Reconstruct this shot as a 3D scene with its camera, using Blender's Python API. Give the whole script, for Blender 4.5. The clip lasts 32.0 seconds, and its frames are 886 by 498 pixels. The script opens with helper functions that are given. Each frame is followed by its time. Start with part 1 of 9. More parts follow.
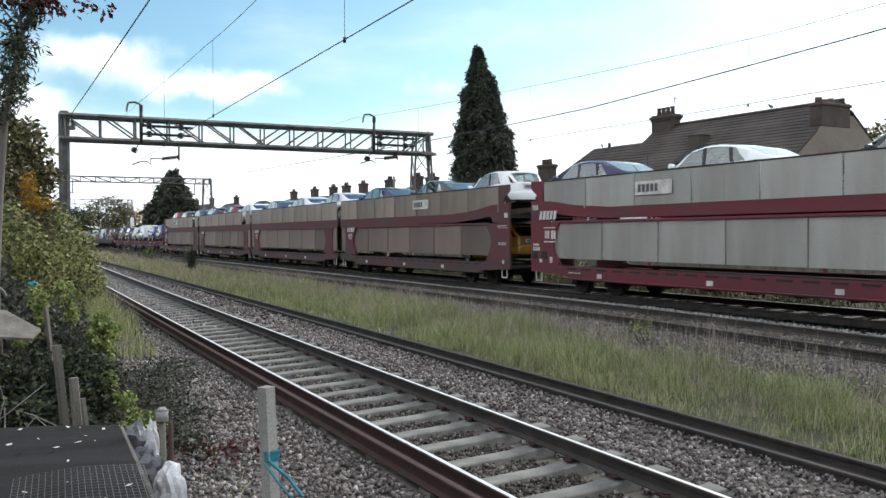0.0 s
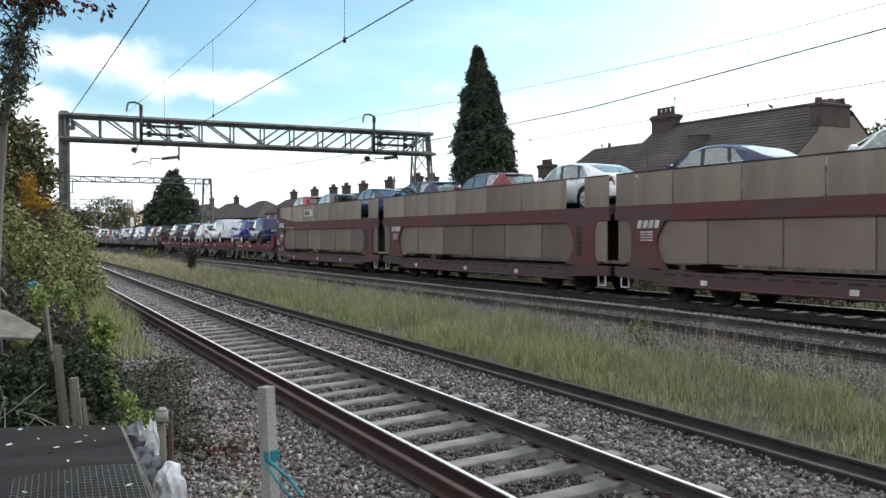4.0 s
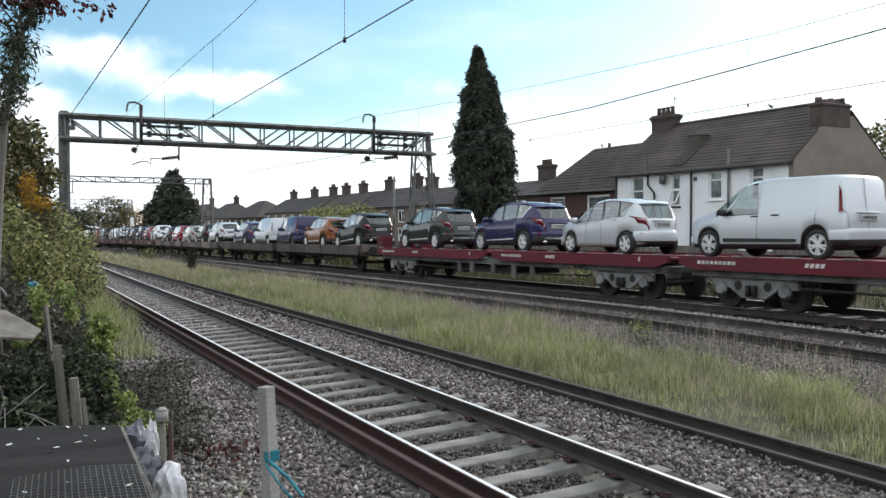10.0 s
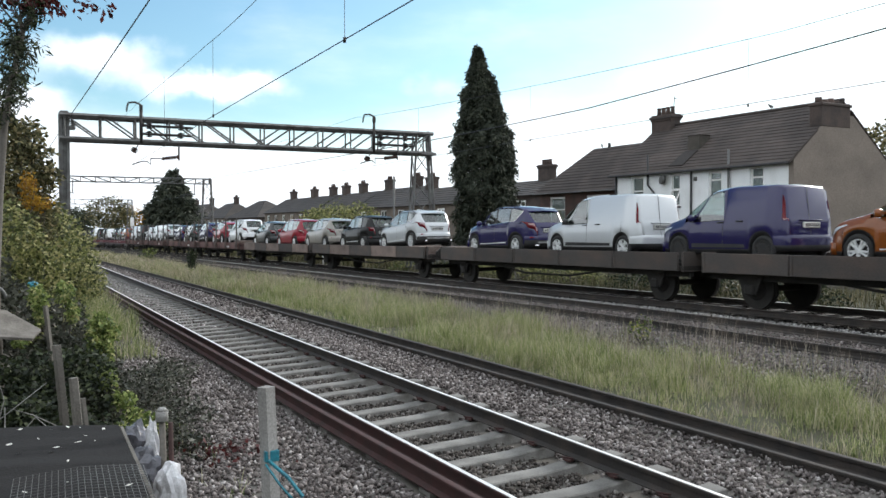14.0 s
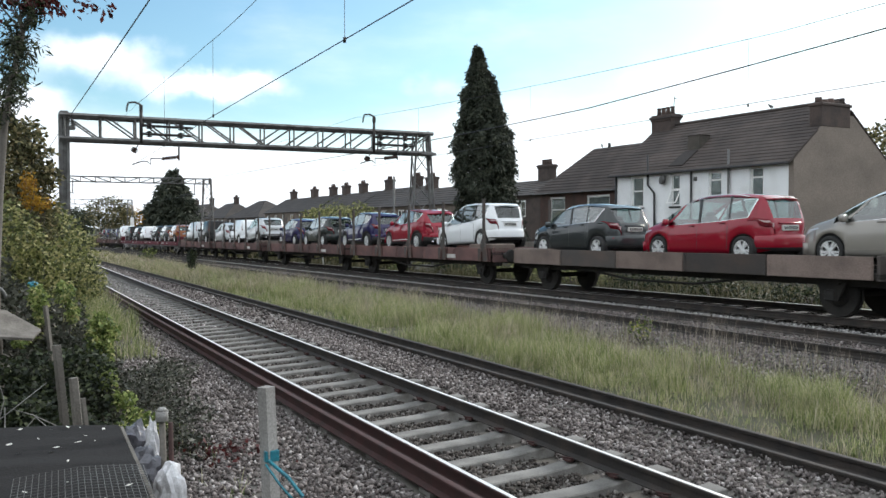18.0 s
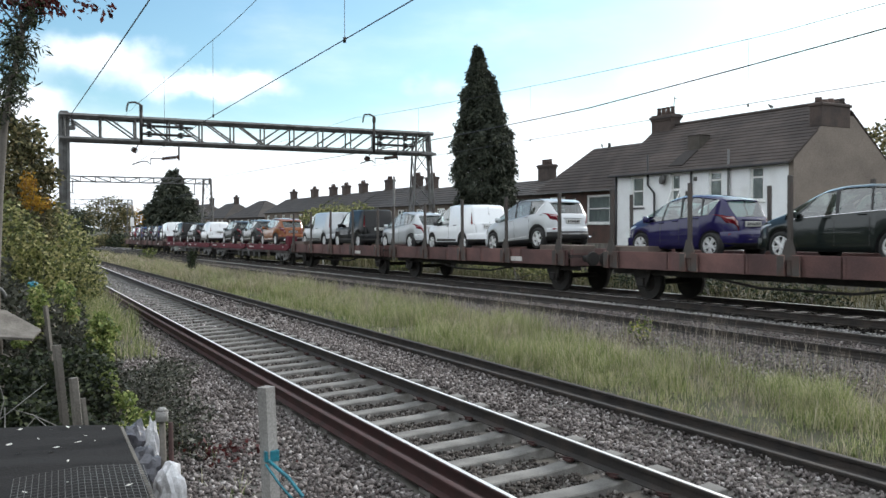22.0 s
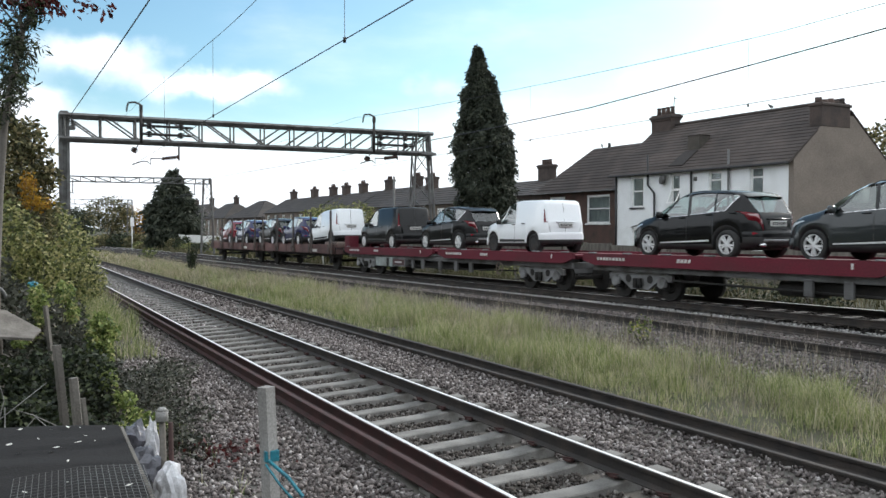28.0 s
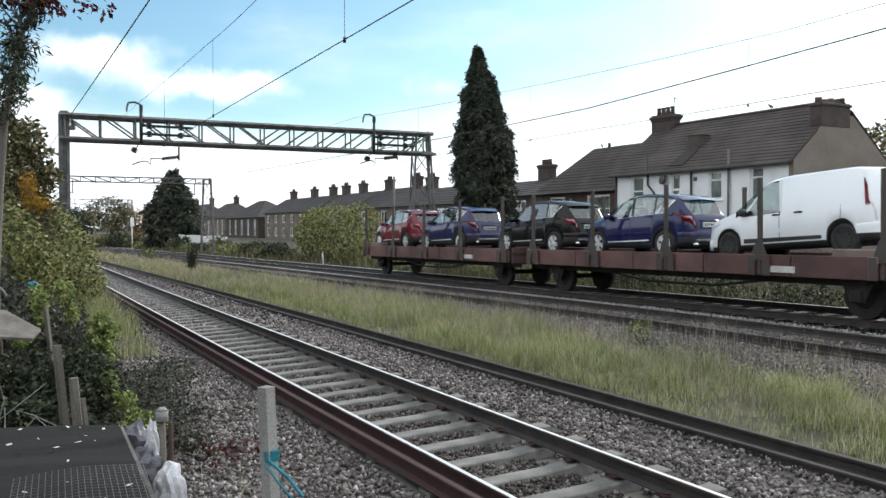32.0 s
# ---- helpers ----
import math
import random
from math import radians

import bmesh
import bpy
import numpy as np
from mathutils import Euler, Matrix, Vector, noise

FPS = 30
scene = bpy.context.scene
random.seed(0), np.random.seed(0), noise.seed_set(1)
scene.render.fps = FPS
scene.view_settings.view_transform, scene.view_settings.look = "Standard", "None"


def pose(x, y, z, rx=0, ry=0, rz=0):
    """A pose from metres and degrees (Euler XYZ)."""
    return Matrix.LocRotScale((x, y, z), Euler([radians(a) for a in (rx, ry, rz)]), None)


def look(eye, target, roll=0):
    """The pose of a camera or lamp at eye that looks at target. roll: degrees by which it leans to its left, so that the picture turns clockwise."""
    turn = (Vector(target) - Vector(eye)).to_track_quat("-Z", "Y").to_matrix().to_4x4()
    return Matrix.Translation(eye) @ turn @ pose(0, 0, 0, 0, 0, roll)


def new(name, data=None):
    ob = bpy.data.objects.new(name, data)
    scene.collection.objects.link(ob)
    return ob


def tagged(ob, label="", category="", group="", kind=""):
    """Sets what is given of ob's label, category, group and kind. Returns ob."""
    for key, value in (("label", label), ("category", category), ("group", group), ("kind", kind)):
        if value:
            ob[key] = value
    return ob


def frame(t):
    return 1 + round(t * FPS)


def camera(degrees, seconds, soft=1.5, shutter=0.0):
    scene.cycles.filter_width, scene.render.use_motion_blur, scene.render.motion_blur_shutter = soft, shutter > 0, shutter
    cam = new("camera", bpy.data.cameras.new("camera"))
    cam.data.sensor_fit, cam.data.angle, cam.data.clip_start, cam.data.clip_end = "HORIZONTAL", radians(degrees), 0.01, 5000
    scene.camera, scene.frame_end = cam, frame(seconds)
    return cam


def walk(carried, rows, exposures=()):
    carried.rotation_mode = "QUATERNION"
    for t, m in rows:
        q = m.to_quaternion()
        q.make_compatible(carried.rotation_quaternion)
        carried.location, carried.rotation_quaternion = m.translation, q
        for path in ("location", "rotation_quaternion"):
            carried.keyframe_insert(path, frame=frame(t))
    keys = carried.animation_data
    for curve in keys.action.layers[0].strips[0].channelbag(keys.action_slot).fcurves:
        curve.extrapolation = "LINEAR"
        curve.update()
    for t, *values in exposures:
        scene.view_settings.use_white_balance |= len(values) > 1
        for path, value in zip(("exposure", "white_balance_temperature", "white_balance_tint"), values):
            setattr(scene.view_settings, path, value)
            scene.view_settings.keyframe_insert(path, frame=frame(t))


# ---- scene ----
# ---- camera: stands still beside the line, 2.31 m above the rails ----
PITCH, YAW = -1.464, 28.44
EYE = Vector((0.0, 0.0, 2.31))
cam = camera(55.6, 32.0, soft=1.5, shutter=0.12)
way = Vector((math.sin(radians(YAW)) * math.cos(radians(PITCH)), math.cos(radians(YAW)) * math.cos(radians(PITCH)), math.sin(radians(PITCH))))
stand = look(EYE, EYE + way * 10)
walk(cam, [(0.0, stand), (32.0, stand)], exposures=[(0.0, 1.07), (32.0, 1.07)])

# ---- world: pale blue autumn sky, thin white cloud that thickens towards the sun ----
SUN_AZ, SUN_EL = 74.0, 27.0      # degrees clockwise from the way along the track, and above the horizon
world = bpy.data.worlds.new("sky")
scene.world = world
world.use_nodes = True
wn, wl = world.node_tree.nodes, world.node_tree.links
wn.clear()
w_out = wn.new("ShaderNodeOutputWorld")
w_bg = wn.new("ShaderNodeBackground")
w_sky = wn.new("ShaderNodeTexSky")
w_sky.sky_type = "NISHITA"
w_sky.sun_disc = False
w_sky.sun_elevation = radians(SUN_EL)
w_sky.sun_rotation = radians(SUN_AZ)
w_sky.air_density, w_sky.dust_density, w_sky.ozone_density = 1.0, 1.2, 1.6
w_geo = wn.new("ShaderNodeTexCoord")
w_map = wn.new("ShaderNodeMapping")
w_map.inputs["Scale"].default_value = (1.0, 1.0, 3.2)
w_map.inputs["Location"].default_value = (0.35, 0.1, 0.0)
w_noise = wn.new("ShaderNodeTexNoise")
w_noise.inputs["Scale"].default_value = 2.6
w_noise.inputs["Detail"].default_value = 7.0
w_noise.inputs["Roughness"].default_value = 0.52
w_dot = wn.new("ShaderNodeVectorMath")
w_dot.operation = "DOT_PRODUCT"
sun_way = Vector((math.sin(radians(SUN_AZ)) * math.cos(radians(SUN_EL)), math.cos(radians(SUN_AZ)) * math.cos(radians(SUN_EL)), math.sin(radians(SUN_EL))))
CLEAR_AZ, CLEAR_EL = 16.0, 24.0    # middle of the clear blue part of the sky
w_dot.inputs[1].default_value = Vector((math.sin(radians(CLEAR_AZ)) * math.cos(radians(CLEAR_EL)), math.cos(radians(CLEAR_AZ)) * math.cos(radians(CLEAR_EL)), math.sin(radians(CLEAR_EL))))
w_clear = wn.new("ShaderNodeMapRange")
w_clear.interpolation_type = "SMOOTHSTEP"
w_clear.inputs["From Min"].default_value = 0.56
w_clear.inputs["From Max"].default_value = 0.99
w_clear.inputs["To Min"].default_value = 0.37
w_clear.inputs["To Max"].default_value = -0.24
w_sum = wn.new("ShaderNodeMath")
w_sum.operation = "ADD"
w_ramp = wn.new("ShaderNodeValToRGB")
w_ramp.color_ramp.interpolation = "EASE"
w_ramp.color_ramp.elements[0].position, w_ramp.color_ramp.elements[0].color = 0.28, (0.0, 0.0, 0.0, 1)
w_ramp.color_ramp.elements[1].position, w_ramp.color_ramp.elements[1].color = 0.74, (1, 1, 1, 1)
w_scale = wn.new("ShaderNodeVectorMath")
w_scale.operation = "SCALE"
w_scale.inputs["Scale"].default_value = 0.073
w_tint = wn.new("ShaderNodeVectorMath")
w_tint.operation = "MULTIPLY"
w_tint.inputs[1].default_value = (0.9, 1.15, 1.15)
w_mix = wn.new("ShaderNodeMix")
w_mix.data_type = "RGBA"
w_mix.inputs[7].default_value = (0.65, 0.7, 0.745, 1)
wl.new(w_geo.outputs["Generated"], w_map.inputs["Vector"])
wl.new(w_map.outputs["Vector"], w_noise.inputs["Vector"])
wl.new(w_geo.outputs["Generated"], w_dot.inputs[0])
wl.new(w_dot.outputs["Value"], w_clear.inputs["Value"])
wl.new(w_clear.outputs["Result"], w_sum.inputs[0])
wl.new(w_noise.outputs["Fac"], w_sum.inputs[1])
# haze that whitens the sky towards the horizon
w_sep = wn.new("ShaderNodeSeparateXYZ")
w_low = wn.new("ShaderNodeMapRange")
w_low.interpolation_type = "SMOOTHSTEP"
w_low.inputs["From Min"].default_value = 0.02
w_low.inputs["From Max"].default_value = 0.19
w_low.inputs["To Min"].default_value = 0.46
w_low.inputs["To Max"].default_value = 0.0
wl.new(w_geo.outputs["Generated"], w_sep.inputs["Vector"])
wl.new(w_sep.outputs["Z"], w_low.inputs["Value"])
w_puff = wn.new("ShaderNodeTexNoise")
w_puff.inputs["Scale"].default_value = 16.0
w_puff.inputs["Detail"].default_value = 6.0
w_push = wn.new("ShaderNodeVectorMath")
w_push.operation = "MULTIPLY_ADD"
w_push.inputs[1].default_value = (0.12, 0.12, 0.05)
wl.new(w_geo.outputs["Generated"], w_puff.inputs["Vector"])
wl.new(w_puff.outputs["Color"], w_push.inputs[0])
wl.new(w_geo.outputs["Generated"], w_push.inputs[2])


def add_up(a, b):
    m = wn.new("ShaderNodeMath")
    m.operation = "ADD"
    wl.new(a, m.inputs[0])
    wl.new(b, m.inputs[1])
    return m.outputs["Value"]


def cloud_bank(az, el, wide, high, amount, soft_from=0.1, soft_to=1.45):
    """How much one flat ragged cloud thickens the sky: az and el in degrees, half sizes as parts of the distance."""
    a, e = radians(az), radians(el)
    c = Vector((math.sin(a) * math.cos(e), math.cos(a) * math.cos(e), math.sin(e)))
    r = Vector((math.cos(a), -math.sin(a), 0.0))
    away = wn.new("ShaderNodeVectorMath")
    away.operation = "SUBTRACT"
    away.inputs[1].default_value = c + Vector((0.06, 0.06, 0.025))
    wl.new(w_push.outputs["Vector"], away.inputs[0])
    both = wn.new("ShaderNodeCombineXYZ")
    for key, d in (("X", r / wide), ("Y", r.cross(c) / high)):
        dot = wn.new("ShaderNodeVectorMath")
        dot.operation = "DOT_PRODUCT"
        dot.inputs[1].default_value = d
        wl.new(away.outputs["Vector"], dot.inputs[0])
        wl.new(dot.outputs["Value"], both.inputs[key])
    size = wn.new("ShaderNodeVectorMath")
    size.operation = "LENGTH"
    wl.new(both.outputs["Vector"], size.inputs[0])
    front = wn.new("ShaderNodeMapRange")
    front.interpolation_type = "SMOOTHSTEP"
    front.inputs["From Min"].default_value, front.inputs["From Max"].default_value = soft_from, soft_to
    front.inputs["To Min"].default_value, front.inputs["To Max"].default_value = amount, 0.0
    wl.new(size.outputs["Value"], front.inputs["Value"])
    return front.outputs["Result"]


w_all = add_up(w_sum.outputs["Value"], w_low.outputs["Result"])
for bank in ((6.2, 10.5, 0.085, 0.024, 0.42), (13.4, 9.2, 0.08, 0.018, 0.46), (1.5, 7.8, 0.06, 0.03, 0.36), (9.5, 8.8, 0.07, 0.02, 0.1), (28.7, 9.6, 0.03, 0.014, 0.16), (46.0, 9.6, 0.1, 0.016, 0.2), (36.0, 6.6, 0.1, 0.02, 0.12)):
    w_all = add_up(w_all, cloud_bank(*bank))
wl.new(w_all, w_ramp.inputs["Fac"])
wl.new(w_sky.outputs["Color"], w_scale.inputs[0])
wl.new(w_ramp.outputs["Color"], w_mix.inputs[0])
wl.new(w_scale.outputs["Vector"], w_tint.inputs[0])
wl.new(w_tint.outputs["Vector"], w_mix.inputs[6])
wl.new(w_mix.outputs[2], w_bg.inputs["Color"])
w_bg.inputs["Strength"].default_value = 1.0
wl.new(w_bg.outputs["Background"], w_out.inputs["Surface"])

sun = new("sun", bpy.data.lights.new("sun", "SUN"))
sun.data.energy, sun.data.angle, sun.data.color = 1.3, radians(12), (1.0, 0.95, 0.88)
sun.matrix_world = look((0, 0, 60), Vector((0, 0, 60)) - sun_way)
# ---- materials ----
def material(name, rough=0.6, metal=0.0, coat=0.0, spec=0.5):
    m = bpy.data.materials.new(name)
    m.use_nodes = True
    b = m.node_tree.nodes["Principled BSDF"]
    b.inputs["Roughness"].default_value = rough
    b.inputs["Metallic"].default_value = metal
    b.inputs["Coat Weight"].default_value = coat
    b.inputs["Specular IOR Level"].default_value = spec
    return m, m.node_tree.nodes, m.node_tree.links, b


def noise_node(n, l, scale, detail=4.0, stretch=(1, 1, 1)):
    tc = n.new("ShaderNodeTexCoord")
    mp = n.new("ShaderNodeMapping")
    mp.inputs["Scale"].default_value = stretch
    t = n.new("ShaderNodeTexNoise")
    t.inputs["Scale"].default_value = scale
    t.inputs["Detail"].default_value = detail
    l.new(tc.outputs["Object"], mp.inputs["Vector"])
    l.new(mp.outputs["Vector"], t.inputs["Vector"])
    return t


def ramp(n, l, source, stops):
    r = n.new("ShaderNodeValToRGB")
    e = r.color_ramp.elements
    while len(e) < len(stops):
        e.new(0.5)
    for k, (p, c) in zip(e, stops):
        k.position, k.color = p, (*c, 1)
    l.new(source, r.inputs["Fac"])
    return r


def blend(n, l, fac, a, b, mode="MIX"):
    x = n.new("ShaderNodeMix")
    x.data_type, x.blend_type = "RGBA", mode
    for key, v in ((0, fac), (6, a), (7, b)):
        if isinstance(v, (int, float)):
            x.inputs[key].default_value = v
        elif isinstance(v, tuple):
            x.inputs[key].default_value = (*v, 1)
        else:
            l.new(v, x.inputs[key])
    return x.outputs[2]


def bump(n, l, b, height, strength=0.4, distance=0.02):
    u = n.new("ShaderNodeBump")
    u.inputs["Strength"].default_value = strength
    u.inputs["Distance"].default_value = distance
    l.new(height, u.inputs["Height"])
    l.new(u.outputs["Normal"], b.inputs["Normal"])


def worn(name, base, stain, scale=3.0, fine=40.0, rough=0.7, metal=0.0, stretch=(1, 1, 1), amount=(0.42, 0.68), bumpy=0.25, per_object=0.12, coat=0.0):
    """A surface of one base colour with large stains, fine grain, relief and a little difference from piece to piece."""
    m, n, l, b = material(name, rough, metal, coat)
    big = noise_node(n, l, scale, 5.0, stretch)
    small = noise_node(n, l, fine, 3.0)
    mask = ramp(n, l, big.outputs["Fac"], [(amount[0], (0, 0, 0)), (amount[1], (1, 1, 1))])
    c = blend(n, l, mask.outputs["Color"], base, stain)
    g = ramp(n, l, small.outputs["Fac"], [(0.3, (0.78, 0.78, 0.78)), (0.7, (1.15, 1.15, 1.15))])
    c = blend(n, l, 1.0, c, g.outputs["Color"], "MULTIPLY")
    info = n.new("ShaderNodeObjectInfo")
    v = ramp(n, l, info.outputs["Random"], [(0.0, (1 - per_object,) * 3), (1.0, (1 + per_object,) * 3)])
    c = blend(n, l, 1.0, c, v.outputs["Color"], "MULTIPLY")
    l.new(c, b.inputs["Base Color"])
    bump(n, l, b, small.outputs["Fac"], bumpy, 0.01)
    return m


def islands(name, stops, rough=0.9, scale=30.0, translucent=0.0):
    """Many loose pieces in one mesh, each with a shade of its own."""
    m, n, l, b = material(name, rough, spec=0.3)
    g = n.new("ShaderNodeNewGeometry")
    r = ramp(n, l, g.outputs["Random Per Island"], stops)
    t = noise_node(n, l, scale, 3.0)
    s = ramp(n, l, t.outputs["Fac"], [(0.3, (0.75,) * 3), (0.7, (1.2,) * 3)])
    l.new(blend(n, l, 1.0, r.outputs["Color"], s.outputs["Color"], "MULTIPLY"), b.inputs["Base Color"])
    if translucent:
        b.inputs["Subsurface Weight"].default_value = 0.0
        tr = n.new("ShaderNodeBsdfTranslucent")
        mx = n.new("ShaderNodeMixShader")
        mx.inputs["Fac"].default_value = translucent
        l.new(r.outputs["Color"], tr.inputs["Color"])
        l.new(b.outputs["BSDF"], mx.inputs[1])
        l.new(tr.outputs["BSDF"], mx.inputs[2])
        l.new(mx.outputs["Shader"], n["Material Output"].inputs["Surface"])
    return m


def paint(name, colour, metal=0.0, rough=0.4, coat=1.0):
    """Car paint: clear coat over colour with fine flake, dulled low down and in patches by a film of road dust."""
    m, n, l, b = material(name, rough, metal, coat, 0.08)
    b.inputs["Coat Roughness"].default_value = 0.035
    t = noise_node(n, l, 2.2, 4.0, (1, 1, 2))
    d = ramp(n, l, t.outputs["Fac"], [(0.4, (0, 0, 0)), (0.85, (0.007, 0.007, 0.007))])
    f = noise_node(n, l, 400.0, 1.0)
    k = ramp(n, l, f.outputs["Fac"], [(0.35, (0.9, 0.9, 0.9)), (0.65, (1.1, 1.1, 1.1))])
    c = blend(n, l, 1.0, colour, k.outputs["Color"], "MULTIPLY")
    l.new(blend(n, l, d.outputs["Color"], c, (0.26, 0.25, 0.23)), b.inputs["Base Color"])
    w = noise_node(n, l, 1.3, 2.0)
    bump(n, l, b, w.outputs["Fac"], 0.05, 0.02)
    return m


M = {}
M["ground"] = worn("earth_and_fine_ballast", (0.13, 0.12, 0.11), (0.075, 0.068, 0.055), 0.7, 60.0, 0.95, bumpy=0.9)
M["ballast"] = islands("granite_ballast", [(0.0, (0.05, 0.042, 0.04)), (0.3, (0.11, 0.094, 0.09)), (0.65, (0.185, 0.162, 0.155)), (0.9, (0.29, 0.262, 0.252)), (1.0, (0.45, 0.42, 0.41))], 0.92, 25.0)
M["ballast_brown"] = islands("brown_ballast", [(0.0, (0.025, 0.021, 0.019)), (0.5, (0.075, 0.064, 0.057)), (0.85, (0.13, 0.115, 0.104)), (1.0, (0.26, 0.24, 0.225))], 0.92, 25.0)
M["ballast_pale"] = islands("pale_ballast", [(0.0, (0.19, 0.185, 0.18)), (0.5, (0.35, 0.34, 0.33)), (1.0, (0.52, 0.51, 0.5))], 0.92, 25.0)
M["ballast_dark"] = islands("dark_track_ballast", [(0.0, (0.015, 0.014, 0.013)), (0.7, (0.04, 0.036, 0.034)), (1.0, (0.09, 0.082, 0.078))], 0.9, 25.0)
M["ballast_mid"] = islands("grey_pink_ballast", [(0.0, (0.06, 0.053, 0.052)), (0.5, (0.17, 0.143, 0.134)), (0.85, (0.29, 0.25, 0.238)), (1.0, (0.45, 0.405, 0.39))], 0.92, 25.0)
M["concrete"] = worn("weathered_concrete", (0.22, 0.212, 0.198), (0.13, 0.124, 0.115), 3.0, 60.0, 0.9)
M["rail_rust"] = worn("rail_side_rust", (0.046, 0.017, 0.015), (0.03, 0.014, 0.012), 4.0, 50.0, 0.8)
M["rail_dark"] = worn("old_rail_rust", (0.03, 0.026, 0.024), (0.055, 0.043, 0.036), 3.0, 50.0, 0.8)
M["rail_head"] = worn("polished_rail_head", (0.95, 0.91, 0.87), (0.84, 0.79, 0.74), 6.0, 80.0, 0.5, 0.65, (1, 0.05, 1), bumpy=0.03)
M["rail_dull"] = worn("dull_rail_head", (0.2, 0.175, 0.155), (0.12, 0.1, 0.085), 6.0, 80.0, 0.55, 0.6, (1, 0.05, 1), bumpy=0.05)
M["galv"] = worn("galvanised_steel", (0.145, 0.147, 0.145), (0.075, 0.07, 0.066), 2.0, 40.0, 0.6, 0.35)
M["steel_dark"] = worn("dark_steel", (0.03, 0.03, 0.031), (0.05, 0.043, 0.038), 4.0, 40.0, 0.6, 0.3)
M["wire"] = worn("bronze_wire", (0.03, 0.03, 0.029), (0.05, 0.046, 0.043), 2.0, 40.0, 0.5, 0.4)
M["insulator"] = worn("brown_porcelain", (0.06, 0.035, 0.025), (0.04, 0.03, 0.025), 6.0, 40.0, 0.25)
M["grass"] = islands("autumn_grass", [(0.0, (0.065, 0.1, 0.033)), (0.3, (0.185, 0.235, 0.082)), (0.62, (0.35, 0.37, 0.17)), (0.85, (0.49, 0.45, 0.29)), (1.0, (0.6, 0.53, 0.42))], 0.8, 5.0, 0.4)
M["dry_grass"] = islands("dry_autumn_grass", [(0.0, (0.12, 0.125, 0.06)), (0.4, (0.28, 0.265, 0.15)), (0.8, (0.44, 0.39, 0.27)), (1.0, (0.56, 0.49, 0.39))], 0.85, 5.0, 0.3)
M["straw"] = islands("seeding_grass_stalks", [(0.0, (0.22, 0.185, 0.14)), (0.6, (0.36, 0.31, 0.25)), (1.0, (0.5, 0.45, 0.38))], 0.85, 5.0, 0.2)
M["turf"] = worn("turf", (0.04, 0.042, 0.02), (0.085, 0.072, 0.045), 2.0, 60.0, 0.95, bumpy=0.9)
M["black_plastic"] = worn("black_plastic", (0.022, 0.022, 0.024), (0.035, 0.034, 0.033), 4.0, 60.0, 0.55)
M["tyre"] = worn("tyre_rubber", (0.02, 0.02, 0.02), (0.04, 0.038, 0.036), 5.0, 60.0, 0.85)
M["alloy"] = worn("silver_alloy", (0.8, 0.81, 0.82), (0.62, 0.62, 0.62), 8.0, 60.0, 0.4, 0.3, bumpy=0.05)
M["chrome"] = worn("bright_trim", (0.7, 0.7, 0.72), (0.5, 0.5, 0.5), 8.0, 60.0, 0.18, 1.0, bumpy=0.02)
M["seat"] = worn("grey_upholstery", (0.1, 0.1, 0.105), (0.14, 0.14, 0.14), 6.0, 60.0, 0.9)
M["plate_white"] = worn("white_plate", (0.6, 0.6, 0.58), (0.45, 0.45, 0.43), 8.0, 60.0, 0.5)


def glass(name, tint, gloss=1.0, base=0.06):
    m = bpy.data.materials.new(name)
    m.use_nodes = True
    n, l = m.node_tree.nodes, m.node_tree.links
    n.clear()
    out = n.new("ShaderNodeOutputMaterial")
    mix = n.new("ShaderNodeMixShader")
    clear = n.new("ShaderNodeBsdfTransparent")
    clear.inputs["Color"].default_value = (*tint, 1)
    shine = n.new("ShaderNodeBsdfGlossy")
    shine.inputs["Roughness"].default_value = 0.03
    shine.inputs["Color"].default_value = (gloss, gloss, gloss, 1)
    edge = n.new("ShaderNodeLayerWeight")
    edge.inputs["Blend"].default_value = 0.5
    steep = n.new("ShaderNodeMath")
    steep.operation, steep.inputs[1].default_value = "POWER", 3.0
    amount = n.new("ShaderNodeMath")
    amount.operation = "MULTIPLY_ADD"
    amount.inputs[1].default_value, amount.inputs[2].default_value = 0.9, base
    l.new(edge.outputs["Facing"], steep.inputs[0])
    l.new(steep.outputs["Value"], amount.inputs[0])
    l.new(amount.outputs["Value"], mix.inputs["Fac"])
    l.new(clear.outputs["BSDF"], mix.inputs[1])
    l.new(shine.outputs["BSDF"], mix.inputs[2])
    l.new(mix.outputs["Shader"], out.inputs["Surface"])
    return m


M["car_glass"] = glass("tinted_car_glass", (0.46, 0.63, 0.61), 1.0, 0.15)
M["privacy_glass"] = glass("dark_car_glass", (0.1, 0.13, 0.14), 0.8, 0.05)
M["screen_glass"] = glass("heated_rear_glass", (0.3, 0.4, 0.4), 1.0, 0.07)
M["window_glass"] = glass("house_window_glass", (0.86, 0.9, 0.9))


def lens(name, colour, rough=0.12):
    m, n, l, b = material(name, rough, 0.0, 0.15)
    t = noise_node(n, l, 60.0, 2.0)
    r = ramp(n, l, t.outputs["Fac"], [(0.35, tuple(c * 0.7 for c in colour)), (0.65, colour)])
    l.new(r.outputs["Color"], b.inputs["Base Color"])
    return m


M["tail_red"] = lens("red_lamp_lens", (0.24, 0.006, 0.018), 0.15)
M["tail_clear"] = lens("clear_lamp_lens", (0.5, 0.3, 0.32))
M["head_clear"] = lens("headlamp_lens", (0.6, 0.63, 0.66), 0.08)

